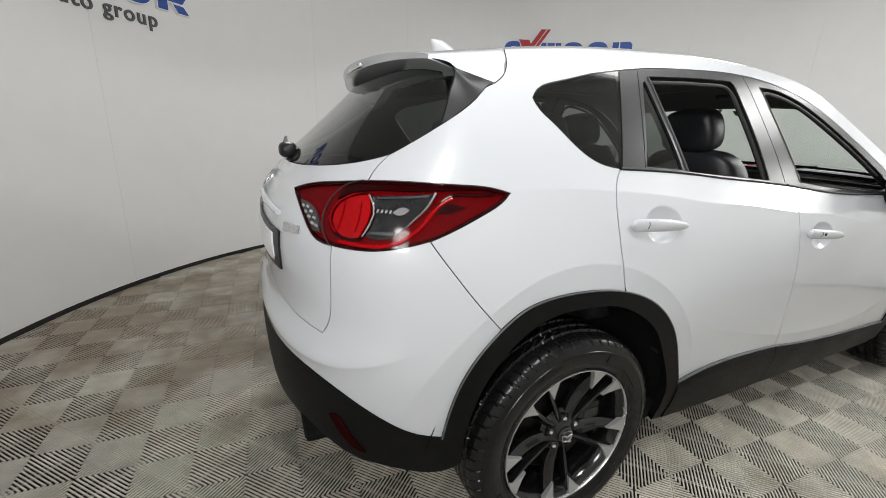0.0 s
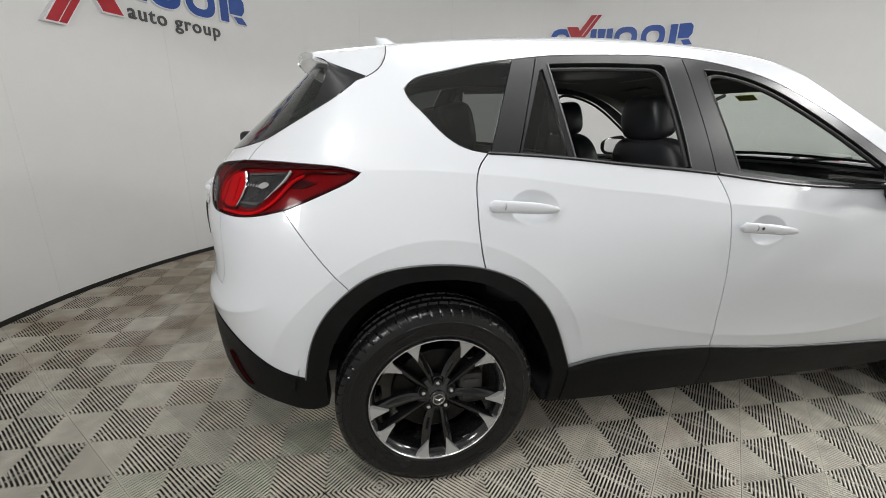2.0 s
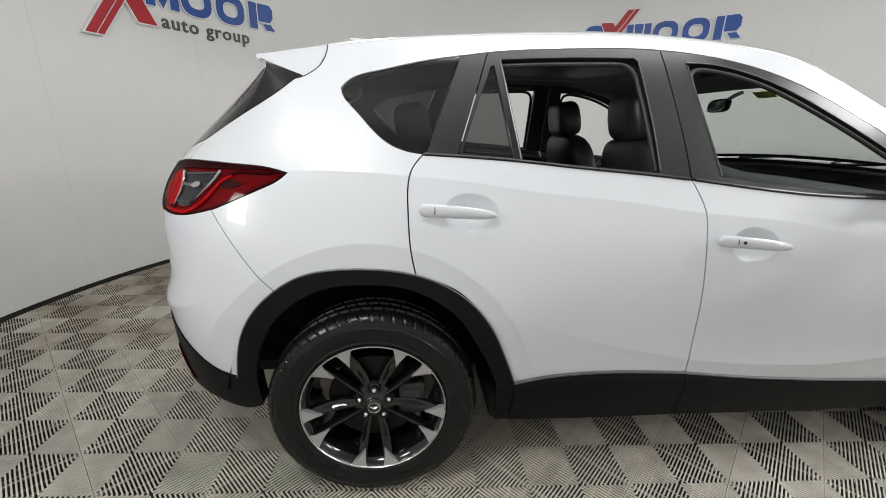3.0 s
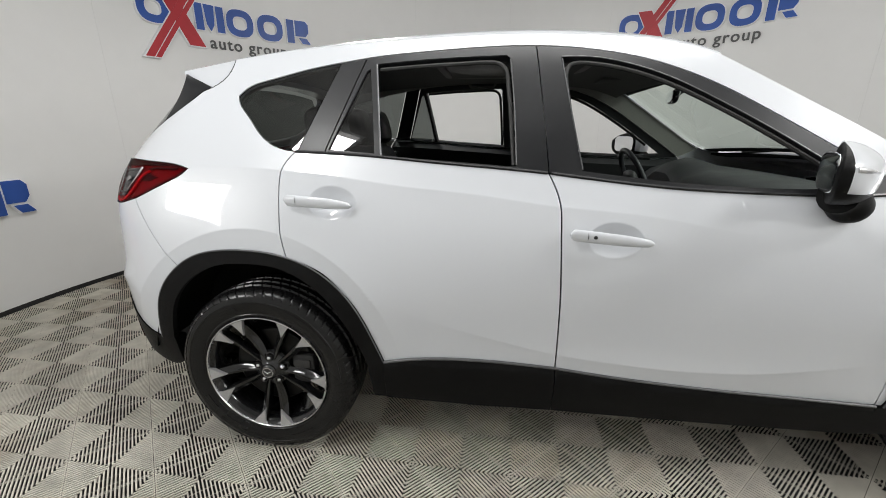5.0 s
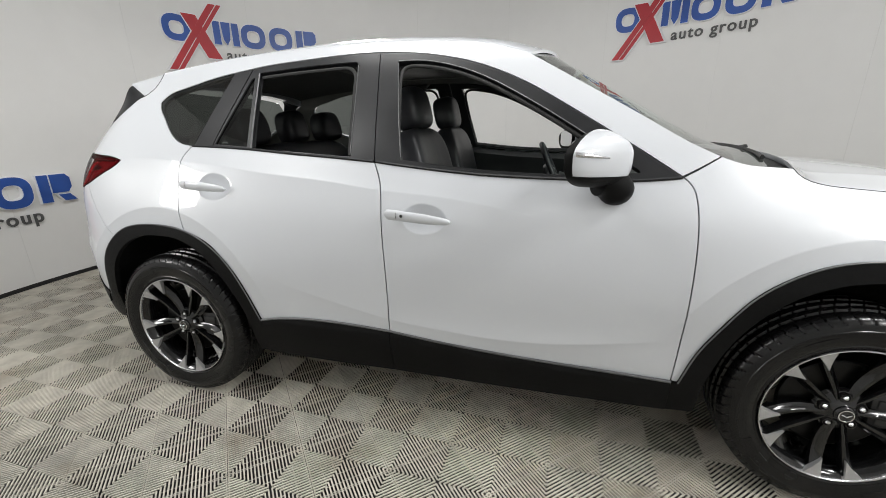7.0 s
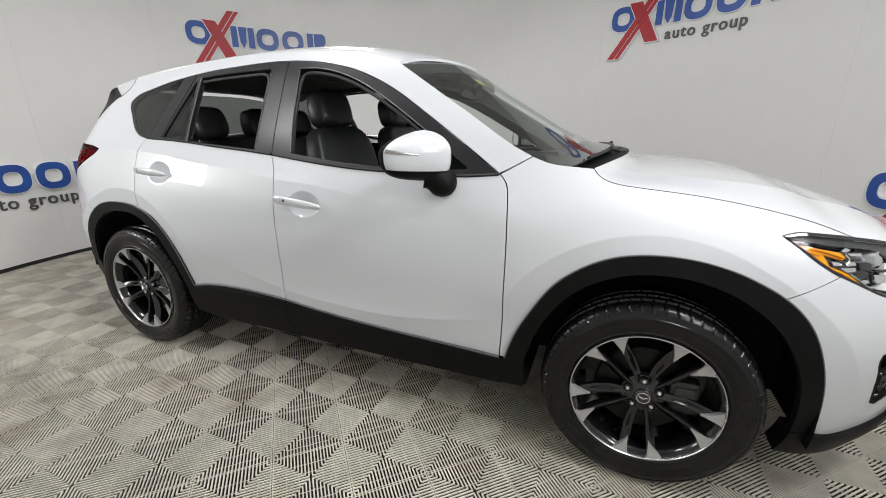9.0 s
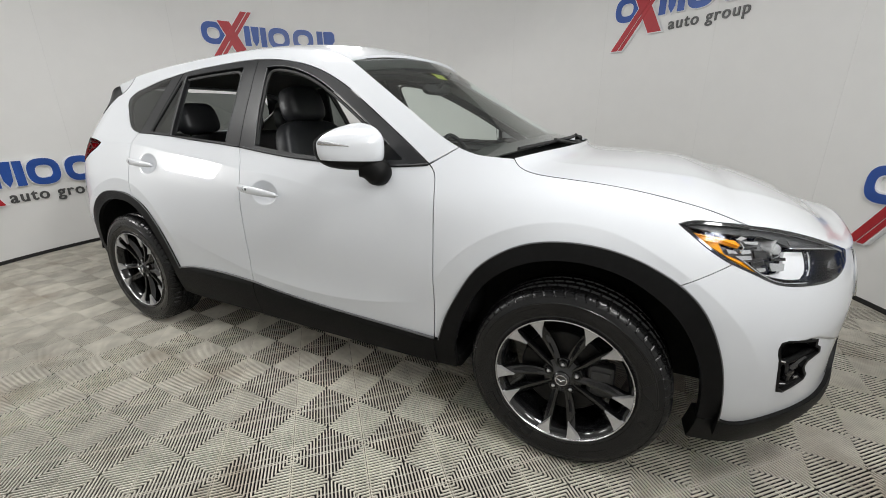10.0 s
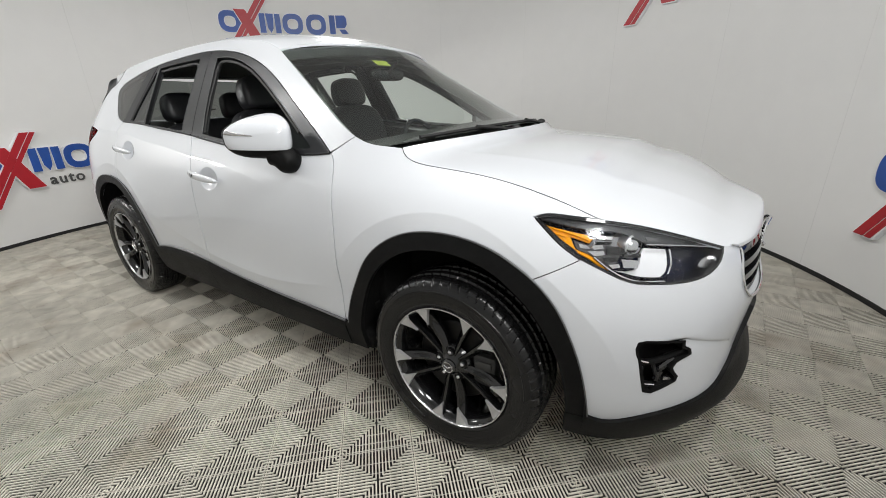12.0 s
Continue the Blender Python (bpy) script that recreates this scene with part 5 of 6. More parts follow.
def tail_lamp(s, parent):
    full = loop(TAIL_TOP, TAIL_LOW)
    side_ = "r" if s > 0 else "l"
    lamp = panel("tail_lamp", full, RED_DEEP, car, "red tail lamp with clear sections", sides=side_, off=-0.008, thick=0.03, gap=0.0012)[0]
    seam = [(-0.710, 1.018), (-0.733, 1.055), (-0.739, 1.097), (-0.733, 1.136), (-0.713, 1.165), (-0.668, 1.182)]
    kw = dict(sides=side_, step=0.02, thick=0.006)
    panel("lens_rim", full, RED_DARK, lamp, "dark red rim of the lens", holes=(inset(full, 0.0085),), off=0.0012, gap=0.001, sides=side_, step=0.02, thick=0.008)
    panel("upper_band", loop([(-0.722, 1.148), (-0.700, 1.174), (-0.640, 1.181), (-0.50, 1.184), (-0.40, 1.180), (-0.30, 1.171)], [(-0.30, 1.171), (-0.395, 1.168), (-0.479, 1.167), (-0.58, 1.163), (-0.674, 1.154), (-0.722, 1.130)], [(-0.722, 1.130), (-0.722, 1.148)]), RED_DARK, lamp, "dark red upper band", off=-0.001, **kw)
    panel("reflector_well", loop([(-0.728, 1.085), (-0.724, 1.120), (-0.690, 1.150), (-0.640, 1.156)], [(-0.640, 1.156), (-0.612, 1.100), (-0.640, 1.036)], [(-0.640, 1.036), (-0.690, 1.034), (-0.718, 1.055), (-0.728, 1.085)]), RED_DARK, lamp, off=-0.004, **kw)
    disc = panel("bright_reflector", loop([(-0.716, 1.100), (-0.706, 1.126), (-0.677, 1.146), (-0.642, 1.152)], [(-0.642, 1.152), (-0.626, 1.121), (-0.626, 1.081), (-0.641, 1.045)], [(-0.641, 1.045), (-0.672, 1.040), (-0.700, 1.055), (-0.714, 1.078), (-0.716, 1.100)]), RED_BRIGHT, lamp, "bright red reflector", off=0.000, **kw)[0]
    for u in (-0.694, -0.652):
        part("reflector_rib", mirrored(flank_tube([(u, 1.058), (u + 0.004, 1.095), (u - 0.001, 1.132)], 0.0005, 0.0016, 6), s), RED_DEEP, disc)
    part("reflector_edge", mirrored(flank_tube([(-0.700, 1.052), (-0.720, 1.080), (-0.720, 1.110), (-0.704, 1.135), (-0.672, 1.152)], -0.001, 0.0022, 6), s), RED_BRIGHT, disc)
    win = panel("clear_window", loop([(-0.638, 1.151), (-0.530, 1.160), (-0.479, 1.164)], [(-0.479, 1.164), (-0.487, 1.145), (-0.515, 1.109), (-0.543, 1.074), (-0.567, 1.051)], [(-0.567, 1.051), (-0.611, 1.044), (-0.632, 1.050)], [(-0.632, 1.050), (-0.617, 1.086), (-0.617, 1.117), (-0.638, 1.151)]), SMOKED, lamp, "smoked clear window", off=-0.004, **kw)[0]
    panel("window_floor", shape((-0.628, 1.056), (-0.568, 1.056), (-0.556, 1.068), (-0.622, 1.066)), LAMP_GREY, win, off=0.000, **kw)
    panel("window_roof", shape((-0.625, 1.148), (-0.490, 1.160), (-0.496, 1.151), (-0.618, 1.140)), LAMP_GREY, win, off=0.000, **kw)
    # the oval highlight in the window, modelled as a chrome panel
    panel("lamp_bulb", loop([(-0.574, 1.112), (-0.562, 1.123), (-0.546, 1.126), (-0.534, 1.120)], [(-0.534, 1.120), (-0.544, 1.110), (-0.560, 1.106), (-0.574, 1.112)], step=0.006), CHROME, win, "bright oval panel standing in for a highlight", sides=side_, off=0.002, thick=0.003, gap=0.0005)
    for u0 in (-0.612, -0.602, -0.592, -0.582):
        panel("facet", shape((u0, 1.109), (u0 + 0.006, 1.110), (u0 + 0.007, 1.119), (u0 + 0.001, 1.118)), SILVER, win, "small bright facet", sides=side_, off=0.001, thick=0.003, gap=0.0005)
    for c, r0, r1 in (([(-0.640, 1.150), (-0.618, 1.117), (-0.619, 1.086), (-0.634, 1.050)], 0.0042, 0.0022), ([(-0.477, 1.162), (-0.488, 1.138), (-0.508, 1.112), (-0.540, 1.076)], 0.0052, 0.0014)):
        part("bright_edge", mirrored(flank_tube(c, 0.0005, lambda f, r0=r0, r1=r1: r0 + (r1 - r0) * f, 6), s), CHROME, lamp, "chrome edge")
    part("light_bar", mirrored(flank_tube([(-0.432, 1.150), (-0.462, 1.134), (-0.496, 1.090), (-0.523, 1.062), (-0.570, 1.034), (-0.625, 1.028), (-0.690, 1.030)], -0.002, 0.0052, 8), s), RED_BRIGHT, lamp, "curved red light bar")
    part("light_bar", mirrored(flank_tube([(-0.300, 1.160), (-0.380, 1.160), (-0.435, 1.156), (-0.462, 1.140), (-0.480, 1.118)], -0.003, 0.0040, 8), s), RED_DARK, lamp)
    panel("dark_wedge", shape((-0.456, 1.146), (-0.385, 1.130), (-0.430, 1.112), (-0.474, 1.112)), RED_DARK, lamp, "dark red wedge", off=-0.004, **kw)
    panel("outer_reflector", loop([(-0.430, 1.106), (-0.380, 1.124), (-0.310, 1.152)], [(-0.310, 1.152), (-0.400, 1.098), (-0.500, 1.056)], [(-0.500, 1.056), (-0.430, 1.106)]), RED_BRIGHT, lamp, off=-0.012, **kw)
    rev = panel("reversing_window", loop([(-0.852, 1.116), (-0.800, 1.112), (-0.758, 1.085), (-0.742, 1.043)], [(-0.742, 1.043), (-0.758, 1.040), (-0.800, 1.072), (-0.852, 1.116)]), LAMP_GREY, lamp, "clear reversing lamp window", off=-0.002, **kw)[0]
    for k, (u0, z0) in enumerate(((-0.822, 1.098), (-0.805, 1.098), (-0.788, 1.088), (-0.806, 1.084), (-0.790, 1.074), (-0.773, 1.074), (-0.775, 1.060), (-0.762, 1.056))):
        panel("facet", shape((u0, z0), (u0 + 0.013, z0 - 0.003), (u0 + 0.014, z0 + 0.004), (u0 + 0.002, z0 + 0.008)), (CHROME, SILVER)[k % 2], rev, "small bright facet", sides=side_, off=0.001, thick=0.003, gap=0.0005)
    panel("lens", full, LENS_RED, lamp, "glossy lamp lens", sides=side_, off=0.004, thick=0.004, gap=0.0015)
    part("lens_joint", mirrored(flank_tube(seam, 0.0035, 0.0022, 6), s), SEAL, lamp)


def head_lamp(s, parent):
    side_ = "r" if s > 0 else "l"
    full = loop(LAMP_TOP, LAMP_LOW)
    lamp = panel("headlight", full, NAVY, car, "clear headlight with amber corner and chrome projector", sides=side_, off=-0.050, thick=0.02, gap=0.001)[0]
    kw = dict(sides=side_, step=0.02, thick=0.010)
    amber = panel("amber_reflector", shape((3.023, 0.970), (3.142, 0.951), (3.157, 0.938), (3.146, 0.925), (3.099, 0.940), (3.112, 0.910), (3.140, 0.899), (3.171, 0.881), (3.191, 0.852), (3.170, 0.859), (3.126, 0.894), (3.070, 0.932)), AMBER, lamp, "amber side reflector", off=-0.016, **kw)[0]
    for c in ([(3.045, 0.961), (3.100, 0.950), (3.146, 0.934)], [(3.060, 0.946), (3.085, 0.941)], [(3.115, 0.902), (3.150, 0.882), (3.178, 0.862)]):
        part("reflector_ridge", mirrored(flank_tube(c, -0.012, 0.0028, 6), s), AMBER, amber)
    # the brow's grey paints in the hood's reflection on the lens
    panel("brow", loop([(2.997, 0.982), (3.023, 0.989), (3.088, 0.991), (3.173, 0.986), (3.266, 0.970), (3.357, 0.945), (3.482, 0.892)], [(3.482, 0.892), (3.385, 0.913), (3.287, 0.926), (3.235, 0.952), (3.148, 0.962), (3.070, 0.972), (2.997, 0.982)]), LAMP_GREY, lamp, "upper lamp brow, grey for the hood's reflection", off=-0.014, **kw)
    panel("chrome_bowl", shape((3.104, 0.938), (3.146, 0.925), (3.157, 0.938), (3.160, 0.958), (3.235, 0.950), (3.228, 0.900), (3.219, 0.880), (3.204, 0.852), (3.190, 0.856), (3.171, 0.881), (3.112, 0.910)), SATIN, lamp, "chrome reflector bowl", off=-0.034, **kw)
    bright, dark = CHROME, GLOSS_BLACK
    for pts, mt, o in (([(3.146, 0.953), (3.163, 0.963), (3.178, 0.957), (3.160, 0.949)], bright, -0.018), ([(3.165, 0.948), (3.208, 0.948), (3.206, 0.938), (3.172, 0.940)], bright, -0.020),
                       ([(3.160, 0.935), (3.205, 0.934), (3.203, 0.926), (3.160, 0.927)], dark, -0.024), ([(3.118, 0.926), (3.142, 0.921), (3.150, 0.912), (3.122, 0.912)], bright, -0.020),
                       ([(3.152, 0.923), (3.180, 0.925), (3.182, 0.914), (3.156, 0.910)], bright, -0.018), ([(3.187, 0.923), (3.222, 0.920), (3.220, 0.898), (3.188, 0.898)], dark, -0.016),
                       ([(3.140, 0.906), (3.182, 0.908), (3.184, 0.896), (3.158, 0.892)], bright, -0.022), ([(3.176, 0.890), (3.214, 0.892), (3.214, 0.880), (3.182, 0.874)], dark, -0.020),
                       ([(3.219, 0.887), (3.262, 0.883), (3.256, 0.861), (3.223, 0.862)], bright, -0.012), ([(3.226, 0.900), (3.268, 0.900), (3.266, 0.890), (3.226, 0.891)], dark, -0.012),
                       ([(3.190, 0.870), (3.216, 0.873), (3.219, 0.862), (3.200, 0.858)], bright, -0.022), ([(3.285, 0.945), (3.318, 0.940), (3.318, 0.930), (3.288, 0.932)], SATIN, -0.012)):
        panel("facet", shape(*pts, step=0.01), mt, lamp, "", sides=side_, off=o, thick=0.008, gap=0.0006)
    panel("main_reflector", loop([(3.282, 0.918), (3.340, 0.911)], [(3.340, 0.911), (3.338, 0.872), (3.328, 0.842), (3.314, 0.829)], [(3.314, 0.829), (3.270, 0.832), (3.206, 0.852)], [(3.206, 0.852), (3.256, 0.858), (3.271, 0.899)], [(3.271, 0.899), (3.282, 0.918)]), SIGN_WHITE, lamp, "pale bright reflector", off=-0.026, **kw)
    panel("corner_reflector", loop([(3.487, 0.880), (3.456, 0.875), (3.418, 0.866), (3.407, 0.852)], [(3.407, 0.852), (3.424, 0.838), (3.458, 0.857), (3.487, 0.880)]), SILVER, lamp, "small silver corner reflector", off=-0.018, **kw)
    for c, o, r in (([(3.284, 0.924), (3.385, 0.911), (3.478, 0.890)], -0.008, 0.0026), ([(3.152, 0.945), (3.160, 0.930), (3.150, 0.914)], -0.012, 0.0026), ([(3.155, 0.890), (3.195, 0.853), (3.247, 0.826), (3.314, 0.822)], -0.010, 0.0034), ([(3.342, 0.908), (3.340, 0.872), (3.328, 0.840)], -0.016, 0.0022)):
        part("bright_line", mirrored(flank_tube(c, o, r, 6), s), CHROME, lamp, "thin bright strip")
    for u, z in ((3.352, 0.902), (3.366, 0.893), (3.350, 0.880), (3.344, 0.852), (3.372, 0.872)):
        bm = bmesh.new()
        p = Vector(skin(np.array(u), np.array(z))) - Vector(flank_normal(np.array(u), np.array(z))) * 0.030
        soft(bm, 0.003, 0.003, 0.003, Matrix.Translation(p), 2, 5)
        part("rivet", mirrored(bm, s), SILVER, lamp)
    u, z, r = 3.262, 0.922, 0.033
    p = skin(np.array(u), np.array(z))
    n = flank_normal(np.array(u), np.array(z))
    d = Vector((0.88, -0.46, 0.05)).normalized()
    m = Matrix.Translation(Vector(p) - Vector(n) * 0.034) @ d.to_track_quat("Y", "Z").to_matrix().to_4x4()
    for nm, prof, mt, lb in (("projector", [(0.0, 0.016), (r * 0.45, 0.013), (r * 0.75, 0.006), (r * 0.95, -0.006)], CHROME, "round projector lamp"), ("projector_ring", [(r * 0.95, -0.004), (r * 1.02, 0.004), (r * 1.15, 0.000), (r * 1.18, -0.045), (r * 0.7, -0.06)], SILVER, "silver projector ring")):
        v, f = revolve(prof, 32)
        v = [m @ Vector(q) for q in v]
        raw(nm, [(q.x, q.y * s, q.z) for q in v], f if s > 0 else [q[::-1] for q in f], mt, lamp, lb)
    q = inset(full, 0.0012)
    a, b = (skin(q[:, 0], q[:, 1]) + flank_normal(q[:, 0], q[:, 1]) * o for o in (0.0015, -0.055))
    inner = inset(full, 0.0075)
    c = skin(inner[:, 0], inner[:, 1]) + flank_normal(inner[:, 0], inner[:, 1]) * 0.0005
    d = skin(inner[:, 0], inner[:, 1]) - flank_normal(inner[:, 0], inner[:, 1]) * 0.055
    n = len(q)
    vs = [(p[0], p[1] * s, p[2]) for p in np.concatenate([b, a, c, d])]
    fs = [(r * n + i, r * n + (i + 1) % n, (r + 1) * n + (i + 1) % n, (r + 1) * n + i) for r in (0, 1, 2) for i in range(n)]
    raw("lamp_rim", vs, fs, GLOSS_BLACK, lamp, "black rim round the lamp")
    panel("lens", full, LENS_CLEAR, lamp, "clear glossy lens", sides=side_, off=0.003, thick=0.004, gap=0.004)


both(tail_lamp, (car, car))
both(head_lamp, (car, car))


def door_handle(u0, u1, z0, z1, cu, cz, lock, name_parent):
    for s, door in zip((1, -1), name_parent):
        n = 32
        rows = []
        bm = bmesh.new()
        for i in range(n + 1):
            f = 0.5 - 0.5 * math.cos(math.pi * i / n)
            u, z = u0 + (u1 - u0) * f, z0 + (z1 - z0) * f
            h = 0.0205 * max(0.01, 1 - max(0, 1 - f / 0.075) ** 2) ** 0.5 * max(0.01, 1 - max(0, 1 - (1 - f) / 0.06) ** 2) ** 0.5 * (1 - 0.12 * f) * (1 - 0.42 * max(0, (f - 0.55) / 0.45) ** 2)
            out = 0.012 + 0.024 * math.sin(math.pi * (0.08 + 0.84 * f)) ** 0.6
            p = Vector(skin(np.array(u), np.array(z)))
            nn = Vector(flank_normal(np.array(u), np.array(z)))
            row = []
            for k in range(14):
                a = 2 * math.pi * k / 14
                row.append(bm.verts.new(p + nn * (out + 0.010 * math.cos(a)) + Vector((0, 0, h * math.sin(a)))))
            rows.append(row)
        for a, b in zip(rows, rows[1:]):
            for k in range(14):
                bm.faces.new((a[k], a[(k + 1) % 14], b[(k + 1) % 14], b[k]))
        bm.faces.new(rows[0])
        bm.faces.new(rows[-1])
        h = part("door_handle", mirrored(bm, s), PAINT, car, "white pull handle")
        bm = bmesh.new()
        f = 0.20
        u, z = u0 + (u1 - u0) * f, z0 + (z1 - z0) * f
        p = Vector(skin(np.array(u), np.array(z)))
        nn = Vector(flank_normal(np.array(u), np.array(z)))
        tube(bm, [p + nn * 0.0445 + Vector((0, 0, 0.0125 * math.cos(a))) - nn * 0.011 * (1 - abs(math.sin(a))) for a in np.linspace(0, math.pi, 9)], 0.0009, 5)
        part("handle_joint", mirrored(bm, s), SEAL, h)
        if lock:
            f = 0.285
            u, z = u0 + (u1 - u0) * f, z0 + (z1 - z0) * f
            p = Vector(skin(np.array(u), np.array(z)))
            nn = Vector(flank_normal(np.array(u), np.array(z)))
            bm = bmesh.new()
            soft(bm, 0.006, 0.003, 0.006, Matrix.Translation(p + nn * 0.0445), 2, 8)
            part("key_lock", mirrored(bm, s), SEAL, h, "small black key lock")


door_handle(0.150, 0.390, 1.058, 1.044, 0.305, 1.055, False, rd)
door_handle(1.122, 1.378, 0.974, 0.954, 1.262, 0.960, True, fd)


def wing_mirror(s, parent):
    base = new("wing_mirror")
    base.parent = car
    base["label"] = "white door mirror with black base and foot"
    cx, cy, cz = 1.824, -0.932, 1.187
    turn = Matrix.Translation((cx, cy, 0)) @ Matrix.Rotation(radians(-24), 4, "Z") @ Matrix.Translation((-cx, -cy, 0))

    def shape(q):
        g = (q.y / 0.118 + 1) / 2
        depth = 0.055 + 0.070 * g if q.x > 0 else 0.012
        x = q.x * depth / 0.1
        up = 0.44 + 0.66 * max(0.0, g) ** 0.8 if q.z > 0 else 0.86 + 0.22 * g
        zz = q.z * up + 0.008 * (1 - g)
        if q.z > 0:
            zz *= 1 - 0.36 * abs(q.x / 0.1) ** 1.5
        return Vector((x + 0.035 * (g - 0.5), q.y, zz))
    bm = bmesh.new()
    soft(bm, 0.1, 0.126, 0.094, None, 2.9, 26, shape)
    for v in bm.verts:
        v.co += Vector((cx, cy, cz))
    low = bmesh.new()
    geom = bm.verts[:] + bm.edges[:] + bm.faces[:]
    copy_ = bm.copy()
    bmesh.ops.bisect_plane(bm, geom=geom, plane_co=(cx + 0.03, 0, cz - 0.044), plane_no=(0.10, 0.0, 1), clear_inner=True)
    geom = copy_.verts[:] + copy_.edges[:] + copy_.faces[:]
    bmesh.ops.bisect_plane(copy_, geom=geom, plane_co=(cx + 0.03, 0, cz - 0.044), plane_no=(0.10, 0.0, 1), clear_outer=True)
    low.free()
    # the back opening is black with the glass in it
    back = bm.copy()
    geom = bm.verts[:] + bm.edges[:] + bm.faces[:]
    bmesh.ops.bisect_plane(bm, geom=geom, plane_co=(cx + 0.003, 0, 0), plane_no=(1, 0, 0), clear_inner=True)
    geom = back.verts[:] + back.edges[:] + back.faces[:]
    bmesh.ops.bisect_plane(back, geom=geom, plane_co=(cx + 0.003, 0, 0), plane_no=(1, 0, 0), clear_outer=True)
    bmesh.ops.transform(bm, matrix=turn, verts=bm.verts[:])
    part("mirror_cap", mirrored(bm, s), PAINT, base, "white painted mirror cap")
    bmesh.ops.transform(copy_, matrix=turn, verts=copy_.verts[:])
    part("mirror_base", mirrored(copy_, s), CLAD, base, "black plastic underside")
    bmesh.ops.transform(back, matrix=turn, verts=back.verts[:])
    part("mirror_rim", mirrored(back, s), CLAD, base, "black plastic rim")
    bm = bmesh.new()
    soft(bm, 0.004, 0.092, 0.055, Matrix.Translation((cx - 0.021, cy, cz + 0.004)), 4, 14)
    bmesh.ops.transform(bm, matrix=turn, verts=bm.verts[:])
    part("mirror_glass", mirrored(bm, s), CHROME, base, "mirror glass")
    bm = bmesh.new()
    pts, rad = [], []
    for f in np.sin(np.linspace(0, math.pi / 2, 16)):
        pts.append((1.868 + 0.085 * f, -0.900 + 0.04 * f, 1.122 - 0.078 * f + 0.02 * math.sin(math.pi * f)))
        rad.append((0.058 - 0.004 * math.cos(math.pi * f) - 0.010 * f * f) * max(0.03, 1 - (max(0, f - 0.7) / 0.3) ** 2) ** 0.5)
    tube(bm, pts, rad, 18)
    part("mirror_foot", mirrored(bm, s), CLAD, base, "black plastic foot")
    bm = bmesh.new()
    arc = []
    for f in np.linspace(0, 1, 14):
        y = -1.046 + 0.085 * f
        g = ((y - cy) / 0.118 + 1) / 2
        k = max(0.02, 1 - abs((y - cy) / 0.118) ** 2.7) ** (1 / 2.7)
        arc.append((cx + (0.055 + 0.070 * g) * k + 0.035 * (g - 0.5) + 0.001, y, cz + 0.020 - 0.012 * f))
    tube(bm, arc, [0.0075 * (1 - f) + 0.0018 for f in np.linspace(0, 1, 14)], 8)
    bmesh.ops.transform(bm, matrix=turn, verts=bm.verts[:])
    part("turn_signal", mirrored(bm, s), SILVER, base, "thin clear turn signal strip")
    return base


both(wing_mirror, (car, car))

# small triangle ahead of the front window, belt mouldings and window channels
for nm, c, r, mt in (("belt_moulding", [p for p in BELT if p[0] < 1.0] + [(1.046, 1.164)], 0.006, TRIM_BLACK), ("belt_moulding", [(1.06, 1.163)] + [p for p in BELT if p[0] > 1.1], 0.006, TRIM_BLACK),
                     ("window_channel", [(0.478, 1.214), (0.452, 1.380), (0.428, 1.530)], 0.0035, SATIN), ("window_channel", [(1.160, 1.176), (1.130, 1.330), (1.095, 1.538)], 0.0022, EDGE_GREY),
                     ("window_channel", [(0.944, 1.188), (0.931, 1.400), (0.916, 1.540)], 0.0022, EDGE_GREY), ("window_channel", [(0.435, 1.531), (0.631, 1.545), (0.905, 1.554)], 0.0022, TRIM_BLACK),
                     ("window_channel", [(1.095, 1.546), (1.189, 1.544), (1.289, 1.527), (1.386, 1.498), (1.480, 1.459), (1.572, 1.411), (1.660, 1.361), (1.829, 1.257), (1.93, 1.19)], 0.0022, SATIN)):
    for s in (1, -1):
        part(nm, mirrored(flank_tube(c, 0.001, r, 6), s), mt, car)
for nm, c, r in (("window_seal", [(0.440, 1.518), (0.520, 1.524), (0.631, 1.531), (0.750, 1.536), (0.840, 1.539), (0.880, 1.532), (0.902, 1.510), (0.910, 1.470), (0.918, 1.400), (0.927, 1.300), (0.936, 1.190)], 0.008), ("window_seal", [(1.150, 1.180), (1.138, 1.250), (1.125, 1.330), (1.115, 1.420), (1.109, 1.490), (1.118, 1.520), (1.145, 1.531), (1.189, 1.530), (1.240, 1.523), (1.289, 1.513), (1.386, 1.484), (1.572, 1.397), (1.745, 1.296), (1.90, 1.196)], 0.008)):
    for s in (1, -1):
        part(nm, mirrored(flank_tube(c, -0.013, r, 8), s), SEAL, car, "black rubber window seal")

# grey strips along the black mouldings: wall light on their lips, put in as colour
for nm, c, o, r in (("moulding_lit_edge", SILL_TOP[:6], 0.006, 0.0055), ("moulding_lit_edge", SILL_TOP[5:], 0.006, 0.0055), ("moulding_lit_edge", ARCH_REAR, 0.0085, 0.0028), ("moulding_lit_edge", ARCH_FRONT, 0.0085, 0.0028)):
    for s in (1, -1):
        part(nm, mirrored(flank_tube(c, o, r, 6), s), EDGE_GREY, car, "grey strip standing in for light on the moulding's lip")

